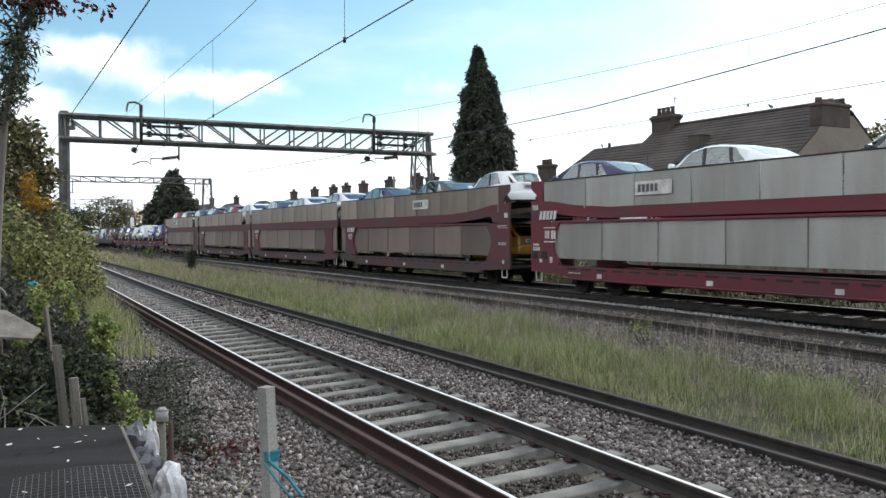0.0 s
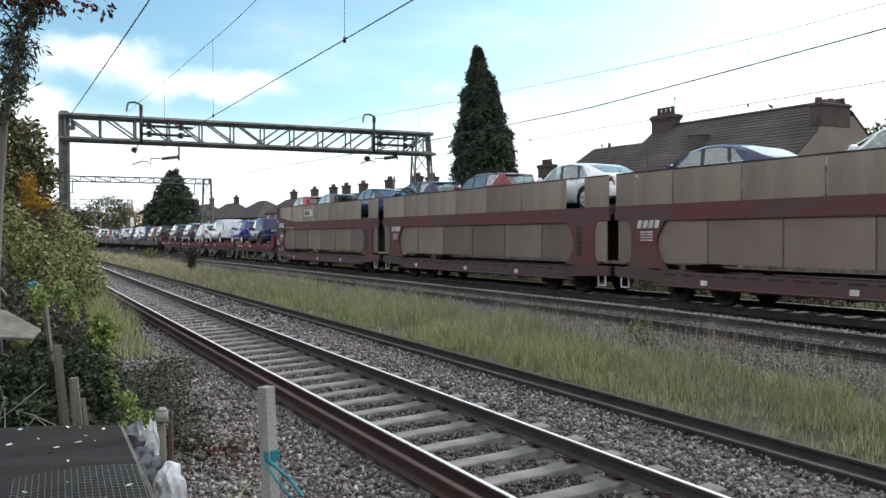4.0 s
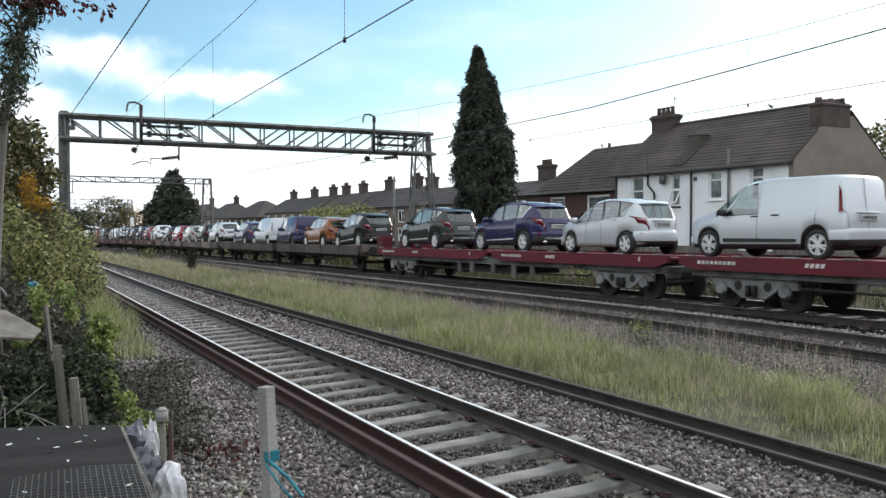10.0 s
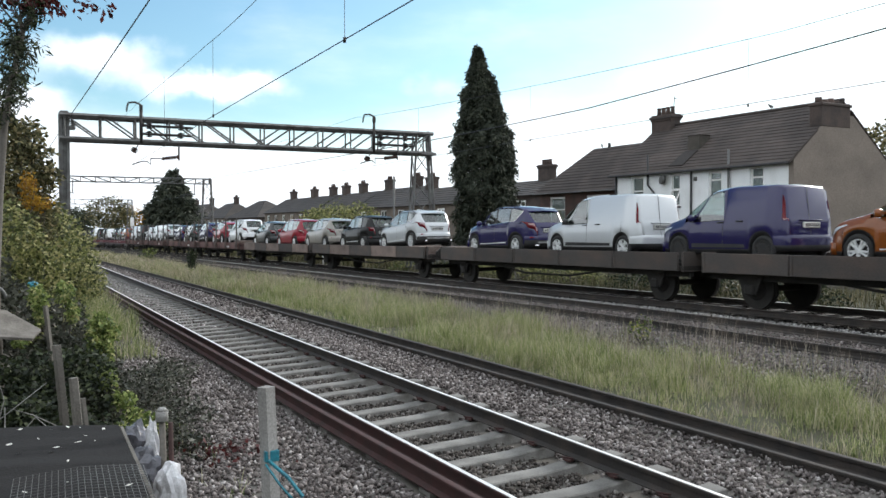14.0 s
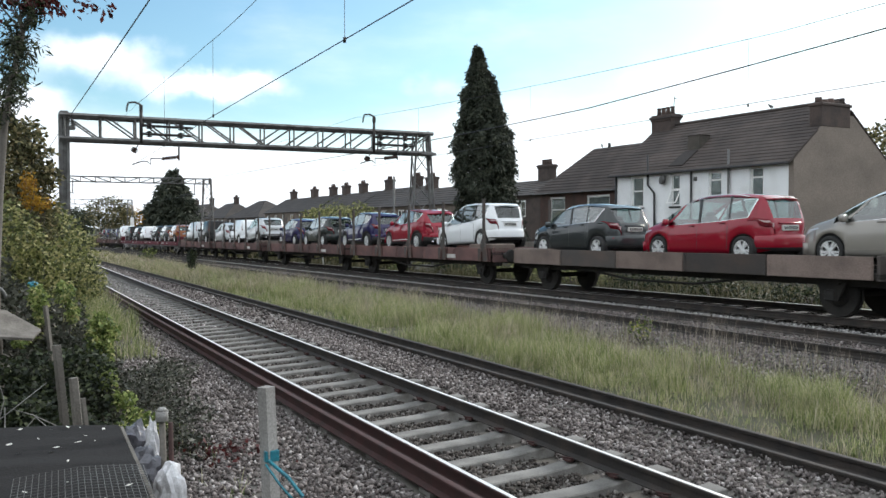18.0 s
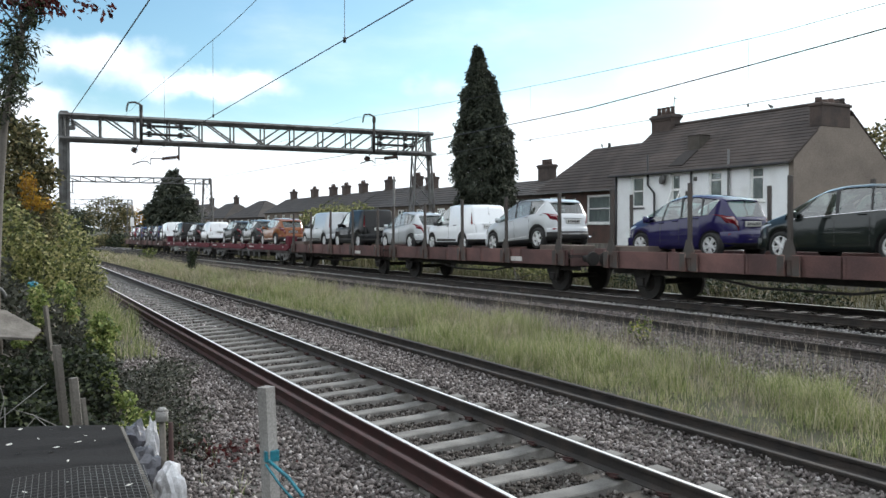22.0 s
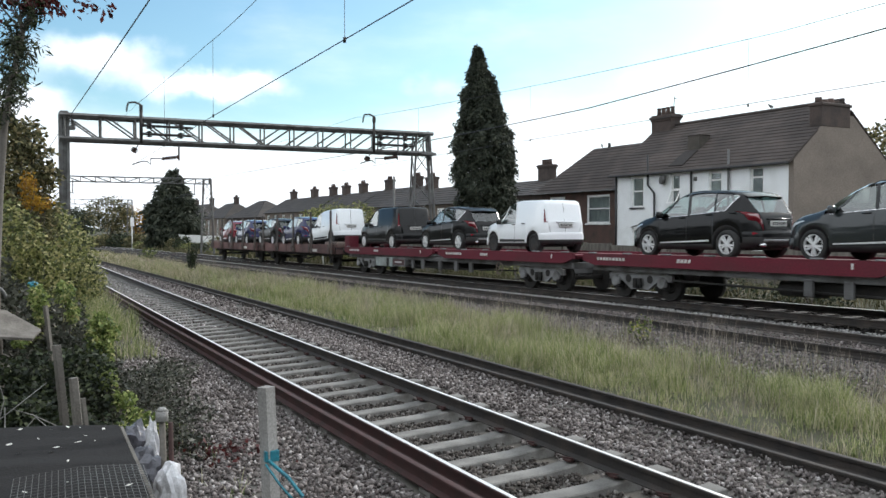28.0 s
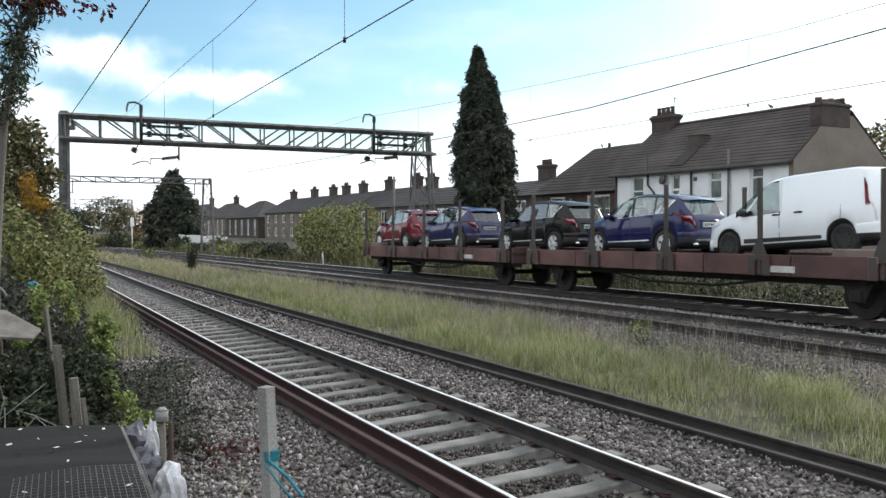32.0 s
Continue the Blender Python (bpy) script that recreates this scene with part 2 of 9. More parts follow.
PAINT = {
    "deep_blue": paint("deep_blue_paint", (0.006, 0.009, 0.065), 0.0),
    "mid_blue": paint("bright_blue_paint", (0.008, 0.026, 0.23), 0.0),
    "purple_blue": paint("purple_blue_paint", (0.011, 0.008, 0.062), 0.0),
    "silver": paint("silver_paint", (0.5, 0.52, 0.54), 0.3, 0.4),
    "white": paint("white_paint", (0.78, 0.8, 0.82), 0.0),
    "champagne": paint("champagne_paint", (0.3, 0.28, 0.255), 0.3, 0.4),
    "orange": paint("copper_orange_paint", (0.21, 0.06, 0.011), 0.1),
    "black": paint("black_paint", (0.002, 0.002, 0.0025), 0.0, 0.5, 0.55),
    "grey_green": paint("dark_grey_green_paint", (0.012, 0.017, 0.016), 0.0),
    "grey": paint("dark_grey_paint", (0.026, 0.03, 0.032), 0.1),
    "red": paint("bright_red_paint", (0.25, 0.003, 0.018), 0.0),
    "ochre": paint("ochre_paint", (0.34, 0.19, 0.03), 0.0),
    "dark_red": paint("dark_red_paint", (0.14, 0.006, 0.016), 0.0),
}
M["bark"] = worn("grey_brown_bark", (0.1, 0.085, 0.07), (0.05, 0.045, 0.035), 6.0, 40.0, 0.9, stretch=(1, 1, 0.3), bumpy=0.8)
M["dead_wood"] = worn("silvered_dead_wood", (0.15, 0.138, 0.122), (0.08, 0.07, 0.06), 5.0, 50.0, 0.9, stretch=(1, 1, 0.15), bumpy=0.6)
# ---- building helpers ----
def part(name, bm, mat, parent=None, label="", smooth=False):
    me = bpy.data.meshes.new(name)
    bm.to_mesh(me)
    bm.free()
    mats = mat if isinstance(mat, (list, tuple)) else [mat]
    for m in mats:
        me.materials.append(m)
    if smooth:
        me.shade_smooth()
    return part_of(name, me, parent, label)


def part_of(name, me, parent=None, label=""):
    ob = new(name, me)
    if parent is not None:
        ob.parent = parent
    if label:
        tagged(ob, label)
    return ob


def thing(name, label, category, group="", at=None, kind=""):
    ob = new(name)
    ob.empty_display_size = 0.2
    tagged(ob, label, category, group, kind)
    if at is not None:
        ob.matrix_basis = at
    return ob


def raw(name, verts, faces, mat, smooth=False):
    """A mesh from arrays: verts (n, 3), faces (m, 3 or 4)."""
    verts, faces = np.asarray(verts, np.float32), np.asarray(faces, np.int32)
    me = bpy.data.meshes.new(name)
    me.vertices.add(len(verts))
    me.vertices.foreach_set("co", verts.ravel())
    k = faces.shape[1]
    me.loops.add(faces.size)
    me.loops.foreach_set("vertex_index", faces.ravel())
    me.polygons.add(len(faces))
    me.polygons.foreach_set("loop_start", np.arange(0, faces.size, k, dtype=np.int32))
    me.update(calc_edges=True)
    me.validate()
    if smooth:
        me.shade_smooth()
    for m in (mat if isinstance(mat, (list, tuple)) else [mat]):
        me.materials.append(m)
    return me


def box(bm, x0, x1, y0, y1, z0, z1, bevel=0.0, m=None, slot=0):
    g = bmesh.ops.create_cube(bm, size=1.0, matrix=Matrix.Translation(((x0 + x1) / 2, (y0 + y1) / 2, (z0 + z1) / 2)) @ Matrix.Diagonal((abs(x1 - x0), abs(y1 - y0), abs(z1 - z0), 1)))
    vs = g["verts"]
    fs = {f for v in vs for f in v.link_faces}
    if bevel:
        es = {e for v in vs for e in v.link_edges}
        r = bmesh.ops.bevel(bm, geom=list(es), offset=bevel, segments=1, affect="EDGES", profile=0.6)
        fs = set(r["faces"]) | {f for f in fs if f.is_valid}
        vs = list({v for f in fs for v in f.verts})
    for f in fs:
        f.material_index = slot
    if m is not None:
        bmesh.ops.transform(bm, matrix=m, verts=vs)
    return vs


def rod(bm, a, b, r0, r1=None, n=6, slot=0, caps=True):
    a, b = Vector(a), Vector(b)
    r1 = r0 if r1 is None else r1
    d = b - a
    q = d.to_track_quat("Z", "Y").to_matrix()
    rings = []
    for c, r in ((a, r0), (b, r1)):
        rings.append([bm.verts.new(c + q @ Vector((r * math.cos(2 * math.pi * i / n), r * math.sin(2 * math.pi * i / n), 0))) for i in range(n)])
    for i in range(n):
        f = bm.faces.new((rings[0][i], rings[0][(i + 1) % n], rings[1][(i + 1) % n], rings[1][i]))
        f.smooth = n > 5
        f.material_index = slot
    if caps:
        for f in (bm.faces.new(rings[0][::-1]), bm.faces.new(rings[1])):
            f.material_index = slot


def tube(bm, pts, r, n=6, slot=0, r1=None):
    """One bent tube along the points; r1 is the radius at its far end."""
    pts = [Vector(p) for p in pts]
    k = len(pts)
    ways = [(pts[min(i + 1, k - 1)] - pts[max(i - 1, 0)]).normalized() for i in range(k)]
    q = ways[0].to_track_quat("Z", "Y")
    rings = []
    for i in range(k):
        if i:
            q = ways[i - 1].rotation_difference(ways[i]) @ q
        rr = r if r1 is None else r + (r1 - r) * i / (k - 1)
        rings.append([bm.verts.new(pts[i] + q @ Vector((rr * math.cos(2 * math.pi * j / n), rr * math.sin(2 * math.pi * j / n), 0))) for j in range(n)])
    for a, b in zip(rings, rings[1:]):
        for j in range(n):
            f = bm.faces.new((a[j], a[(j + 1) % n], b[(j + 1) % n], b[j]))
            f.smooth = n > 5
            f.material_index = slot
    for f in (bm.faces.new(rings[0][::-1]), bm.faces.new(rings[-1])):
        f.material_index = slot


def plate(bm, pts, normal, thick, slot=0):
    """A flat polygon given a thickness along normal."""
    nv = Vector(normal) * thick
    a = [bm.verts.new(Vector(p)) for p in pts]
    b = [bm.verts.new(Vector(p) + nv) for p in pts]
    fs = [bm.faces.new(a[::-1]), bm.faces.new(b)]
    for i in range(len(a)):
        j = (i + 1) % len(a)
        fs.append(bm.faces.new((a[i], a[j], b[j], b[i])))
    for f in fs:
        f.material_index = slot
    bmesh.ops.recalc_face_normals(bm, faces=fs)
    return fs


def sweep(bm, profile, path, slot=0, closed=True, caps=True):
    """Sweep a profile of (x, z) along a path of (x, y, z) points that runs roughly along y."""
    rings = []
    for p in path:
        rings.append([bm.verts.new((p[0] + u, p[1], p[2] + w)) for u, w in profile])
    k = len(profile)
    for a, b in zip(rings, rings[1:]):
        for i in range(k if closed else k - 1):
            j = (i + 1) % k
            f = bm.faces.new((a[i], a[j], b[j], b[i]))
            f.material_index = slot
    if caps and closed:
        bm.faces.new(rings[0][::-1]), bm.faces.new(rings[-1])


def bm_new():
    return bmesh.new()
# ---- the line: ground sheet, four pairs of levels, rails, sleepers ----
def level(x):
    """Height of the ground across the line."""
    pts = [(-400, -0.6), (-30, -0.5), (-3, -0.35), (1.2, -0.32), (2.3, -0.28), (3.2, -0.25), (3.75, -0.24), (3.95, -0.28), (5.9, -0.27), (6.2, -0.2), (6.9, -0.2), (7.3, -0.12), (7.7, -0.09), (11.0, 0.0), (12.2, 0.04), (12.75, 0.05), (13.2, 0.08), (14.2, 0.1), (14.6, 0.11), (14.72, 0.16), (14.9, 0.2), (15.15, 0.2), (15.3, 0.17), (15.6, 0.19), (17.9, 0.2), (18.7, 0.1), (21.0, 0.25), (60, 0.5), (400, 0.6)]
    for (a, za), (b, zb) in zip(pts, pts[1:]):
        if x <= b:
            return za + (zb - za) * (x - a) / (b - a)
    return pts[-1][1]


FALL = 0.0098      # the far tracks fall away from the camera by this much a metre


def drop(y, x):
    """How far the line has fallen at a distance y: the near track over a gentle summit, the far ones at an even fall."""
    y = min(max(y, -260.0 if x >= 15.2 else 0.0), 200.0)
    near, far = 4.8e-5 * max(0.0, y) ** 2, FALL * (y - 16)
    if x < 15.2:
        far = max(0.0, far)
    return near + (far - near) * max(0.0, min(1.0, (x - 7.0) / 5))


def ground_z(x, y):
    fall = drop(y, x)
    if x >= 14.8 and fall < 0:
        fall *= max(0.0, min(1.0, -y / 40))
    return level(x) - fall * max(0.0, min(1.0, (30 - x) / 6, (x + 5) / 4))


def make_ground():
    xs = [-2500, -400, -120, -30, -12, -6, -3, -1, 0.2] + [1.2 + 0.35 * i for i in range(52)] + [20, 22, 24, 26, 28, 30, 40, 60, 120, 400, 2500]
    ys = [-2500, -300, -60, -20, -8, -2] + [0.7 * i for i in range(60)] + [44, 48, 54, 62, 72, 85, 100, 115, 130, 145, 160, 180, 200, 260, 400, 900, 2500]
    v = [(x, y, ground_z(x, y) + (0.035 * noise.noise((x * 1.3, y * 1.3, 0.4)) if -3 < x < 20 else 0.0)) for y in ys for x in xs]
    n = len(xs)
    f = [(j * n + i, j * n + i + 1, (j + 1) * n + i + 1, (j + 1) * n + i) for j in range(len(ys) - 1) for i in range(n - 1)]
    me = raw("ground", v, f, [M["ground"], M["turf"]], True)
    for p in me.polygons:
        if 7.55 < p.center.x < 11.6 or p.center.x > 19.5 or p.center.x < -0.5:
            p.material_index = 1
    return tagged(part_of("ground", me), "grey-brown earth and crushed stone of a railway line, turf strip", "ground", kind="structure")


make_ground()

RAIL = [(-0.07, -0.159), (0.07, -0.159), (0.07, -0.148), (0.012, -0.122), (0.009, -0.045), (0.034, -0.034), (0.036, -0.008), (0.03, -0.001), (0.014, 0.0), (-0.02, 0.0), (-0.031, -0.002), (-0.036, -0.008), (-0.034, -0.034), (-0.009, -0.045), (-0.012, -0.122), (-0.07, -0.148)]


def make_rail(name, x, z, mats, label, bend=0.0, y0=-14.0, y1=420.0, worn_faces=(7, 8)):
    ys = [y0 + 0.0 + 4.0 * i for i in range(30)] + [112, 122, 132, 142, 155, 170, 185, 200, 280, y1]
    path = [(x + bend * max(0.0, y) ** 2, y, z - drop(y, x)) for y in ys]
    bm = bm_new()
    sweep(bm, RAIL, path)
    k = len(RAIL)
    bm.faces.ensure_lookup_table()
    for i, f in enumerate(bm.faces):
        if i < (len(ys) - 1) * k and i % k in worn_faces:
            f.material_index = 1
    bmesh.ops.recalc_face_normals(bm, faces=bm.faces)
    return tagged(part(name, bm, mats), label, "rail", "rails of the line", kind="structure")


BEND = 0.00022
make_rail("rail", 3.92, 0.0, [M["rail_rust"], M["rail_head"]], "rusty steel rail with a bright polished head", BEND)
make_rail("rail", 3.675, -0.012, [M["rail_rust"], M["rail_rust"]], "rusty red-brown spare rail laid beside the running rail", BEND)
make_rail("rail", 5.425, 0.045, [M["rail_dark"], M["rail_head"]], "dark steel rail with a bright polished head", BEND)
make_rail("rail", 7.4, 0.06, [M["rail_dark"], M["rail_dark"]], "old unused dark rusty rail beside the grass")
make_rail("rail", 7.2, -0.03, [M["rail_dark"], M["rail_dark"]], "old dark rail lying against the unused rail")
make_rail("rail", 12.96, 0.246, [M["rail_dark"], M["rail_dull"]], "dull brown rail of a little used track")
make_rail("rail", 14.46, 0.29, [M["rail_dark"], M["rail_dull"]], "dull brown rail of a little used track")
make_rail("rail", 15.66, 0.39, [M["rail_dark"], M["rail_head"]], "dark steel rail under the train")
make_rail("rail", 17.16, 0.45, [M["rail_dark"], M["rail_head"]], "bright steel rail under the train", worn_faces=(7, 8, 9, 10))


def sleeper_mesh():
    prof = [(-1.02, 0.0), (-0.98, 0.0), (-0.62, -0.018), (-0.4, -0.035), (0.4, -0.035), (0.62, -0.018), (0.98, 0.0), (1.34, 0.0)]
    bm = bm_new()
    rows = []
    for x, z in prof:
        rows.append([bm.verts.new((x, y, zz)) for y, zz in ((-0.14, z - 0.19), (-0.115, z - 0.012), (-0.1, z), (0.1, z), (0.115, z - 0.012), (0.14, z - 0.19))])
    for a, b in zip(rows, rows[1:]):
        for i in range(5):
            bm.faces.new((a[i], a[i + 1], b[i + 1], b[i]))
    bm.faces.new(rows[0][::-1]), bm.faces.new(rows[-1])
    bmesh.ops.recalc_face_normals(bm, faces=bm.faces)
    me = bpy.data.meshes.new("sleeper")
    bm.to_mesh(me)
    bm.free()
    me.materials.append(M["concrete"])
    return me


def clip_mesh():
    bm = bm_new()
    for s in (-1, 1):
        box(bm, s * 0.075 - 0.035, s * 0.075 + 0.035, -0.06, 0.06, 0.0, 0.03, 0.008)
        rod(bm, (s * 0.06, -0.07, 0.04), (s * 0.11, 0.07, 0.035), 0.011)
    me = bpy.data.meshes.new("rail_clip")
    bm.to_mesh(me)
    bm.free()
    me.materials.append(M["rail_rust"])
    return me


def make_sleepers():
    sm, cm = sleeper_mesh(), clip_mesh()
    rnd = random.Random(5)
    bed = thing("sleeper_bed", "row of pale weathered concrete sleepers under the near track", "sleepers", kind="structure")
    y = -8.3
    while y < 110:
        x = 4.672 + BEND * max(0, y) ** 2
        o = part_of("sleeper", sm, bed)
        o.matrix_basis = pose(x + rnd.uniform(-0.02, 0.02), y, -0.163 - drop(y, 4.7) + rnd.uniform(-0.006, 0.006), 0, -1.7, rnd.uniform(-0.7, 0.7))
        if y < 26:
            for dx, z in ((-0.752, -0.165), (0.753, -0.12)):
                c = part_of("rail_clip", cm, o)
                c.matrix_basis = pose(dx, 0, 0.004, 0, 0, 0)
        y += 0.7
    far = bm_new()
    for x0, z, lean in ((13.71, 0.1, -1.7), (16.41, 0.235, -1.2)):
        y = -10.0
        while y < 130:
            box(far, -1.28, 1.28, -0.12, 0.12, -0.16, 0.0, 0.0, pose(x0, y, z - max(0.0, drop(y, x0)), 0, lean, 0))
            y += 0.66
    tagged(part("sleeper_rows", far, M["rail_dark"]), "two rows of dark weathered sleepers under the far tracks", "sleepers", kind="stuff")


make_sleepers()
# ---- overhead line: portal gantries, brackets and wires ----
def lattice_leg(g, base, top, w0, w1, label):
    """Four corner angles with cross bracing; base and top are centres."""
    leg = bm_new()
    base, top = Vector(base), Vector(top)
    cs = [(-1, -1), (1, -1), (1, 1), (-1, 1)]
    rail = lambda k, t: base.lerp(top, t) + Vector((cs[k][0] * (w0 + (w1 - w0) * t) / 2, cs[k][1] * 0.22, 0))
    for k in range(4):
        rod(leg, rail(k, 0), rail(k, 1), 0.062, n=4)
    steps = 6
    for s in range(steps):
        for k in range(4):
            a, b = (k, (k + 1) % 4) if s % 2 else ((k + 1) % 4, k)
            rod(leg, rail(a, s / steps), rail(b, (s + 1) / steps), 0.026, n=4)
    part("lattice_leg", leg, M["galv"], g, label)
    foot = bm_new()
    box(foot, base.x - 0.6, base.x + 0.6, base.y - 0.45, base.y + 0.45, base.z - 0.3, base.z + 0.12, 0.03)
    part("footing", foot, M["concrete"], g)


def gantry(a, b, z0, z1, ground_a, ground_b, bays, fine=True):
    """A portal from a to b (x, y): box truss between the heights z0 and z1."""
    g = thing("portal_gantry", "grey galvanised steel lattice portal gantry that spans the tracks", "gantry", "gantries of the line", Matrix.Translation((0, 0, 0)))
    a, b = Vector((*a, 0)), Vector((*b, 0))
    dx = (b - a).normalized()
    dy = Vector((-dx.y, dx.x, 0)) * (0.4 if fine else 0.24)
    P = lambda t, side, z: a.lerp(b, t) + dy * side + Vector((0, 0, z))
    def member(name, p, q, r):
        b = bm_new()
        rod(b, p, q, r, n=4)
        part(name, b, M["galv"], g)

    for side in (-1, 1):
        for z in (z0, z1):
            member("chord", P(-0.012, side, z), P(1.012, side, z), 0.1 if fine else 0.05)
    for i in range(bays + 1):
        t = i / bays
        for side in (-1, 1):
            member("upright", P(t, side, z0), P(t, side, z1), 0.042)
            if i < bays:
                t2 = (i + 1) / bays
                shift = 0.3 / bays if side > 0 and fine and 0 < i < bays - 1 else 0.0
                if t < 0.47:
                    member("brace", P(t + shift, side, z1), P(t2 + shift, side, z0), 0.04)
                else:
                    member("brace", P(t - shift, side, z0), P(t2 - shift, side, z1), 0.04)
        member("tie", P(t, -1, z1), P(t, 1, z1), 0.03)
        member("tie", P(t, -1, z0), P(t, 1, z0), 0.03)
        if i < bays:
            member("tie", P(t, -1, z1), P((i + 1) / bays, 1, z1), 0.024)
    return g


near = gantry((3.02, 40.6), (20.55, 39.8), 6.21, 7.24, -0.4, 0.2, 12)
b = bm_new()
for s in (-1, 1):
    box(b, 3.0 + s * 0.15 - 0.07, 3.0 + s * 0.15 + 0.07, 40.4, 40.8, -0.3, 7.3, 0.01)
box(b, 2.92, 3.08, 40.5, 40.54, -0.3, 7.2)
for i in range(9):
    box(b, 2.92, 3.08, 40.42, 40.46, 0.1 + i * 0.8, 0.26 + i * 0.8)
part("mast", b, M["galv"], near, "grey steel channel mast, its foot in bushes")
lattice_leg(near, (20.3, 39.8, 0.2), (20.25, 39.8, 7.35), 1.6, 0.75, "splayed grey lattice leg behind the train")
far_gantry = gantry((3.8, 86.0), (19.4, 84.6), 6.62, 7.12, -0.4, 0.2, 12, False)
lattice_leg(far_gantry, (3.8, 86.0, -0.7), (3.8, 86.0, 7.1), 0.5, 0.4, "grey lattice leg")
lattice_leg(far_gantry, (19.2, 84.6, -0.5), (19.2, 84.6, 7.1), 1.3, 0.7, "grey lattice leg")
third = gantry((4.2, 165.0), (23.2, 163.0), 6.5, 7.4, -0.4, 0.2, 12, False)
lattice_leg(third, (4.2, 165.0, -1.6), (4.2, 165.0, 7.4), 0.5, 0.4, "grey lattice leg")
lattice_leg(third, (23.0, 163.0, -1.1), (23.0, 163.0, 7.4), 1.3, 0.7, "grey lattice leg")


def wire(pts, r, label, sag=0.0):
    bm = bm_new()
    path = []
    for (a, b) in zip(pts, pts[1:]):
        a, b = Vector(a), Vector(b)
        k = 10
        for i in range(k):
            t = i / k
            path.append(a.lerp(b, t) - Vector((0, 0, 4 * sag * t * (1 - t))))
    path.append(Vector(pts[-1]))
    tube(bm, path, r, n=5)
    return tagged(part("overhead_wire", bm, M["wire"]), label, "overhead wire", "overhead wires")


wire([(3.0, -30, 7.6), (3.05, 18.6, 7.1), (3.1, 40.6, 7.0), (3.8, 86, 7.5), (4.2, 165, 7.5)], 0.016, "dark bare return wire that runs along the gantry tops", 0.02)
wire([(4.5, -30, 7.3), (4.7, 16.3, 6.79), (4.95, 21.8, 6.95), (6.0, 40.2, 7.9), (6.4, 86, 7.5)], 0.007, "thin catenary wire above the near track", 0.03)
wire([(4.6, -30, 5.1), (4.7, 9.5, 5.15), (4.75, 15.6, 5.06), (4.9, 21.3, 5.04), (5.55, 37.6, 5.04), (5.85, 40.2, 5.05), (6.1, 86, 5.0), (6.5, 165, 5.0)], 0.009, "thin copper contact wire above the near track")
wire([(16.2, -30, 7.9), (16.4, 13.7, 6.9), (16.4, 24.0, 7.14), (16.4, 37.0, 7.67), (16.5, 39.6, 7.9), (16.6, 84, 7.6), (17, 164, 7.5)], 0.008, "thin catenary wire above the train", 0.03)
wire([(16.3, -30, 5.4), (16.35, 40.1, 5.28), (16.6, 84, 5.3), (17, 164, 5.3)], 0.009, "thin copper contact wire above the train")
wire([(20.6, -30, 8.6), (20.55, 13.8, 7.48), (20.55, 26.1, 6.94), (20.55, 39.8, 6.9), (19.4, 84.6, 7.2)], 0.022, "dark bare return wire that runs along the gantry tops", 0.02)
# ---- brackets, insulators and droppers on the gantries ----
def insulator(bm, a, b, r, n=5, slot=0):
    a, b = Vector(a), Vector(b)
    rod(bm, a, b, r * 0.45, n=8, slot=slot)
    for i in range(n):
        c = a.lerp(b, (i + 0.5) / n)
        d = (b - a).normalized() * (b - a).length / n * 0.22
        rod(bm, c - d, c + d, r, r * 0.8, 10, slot=slot)


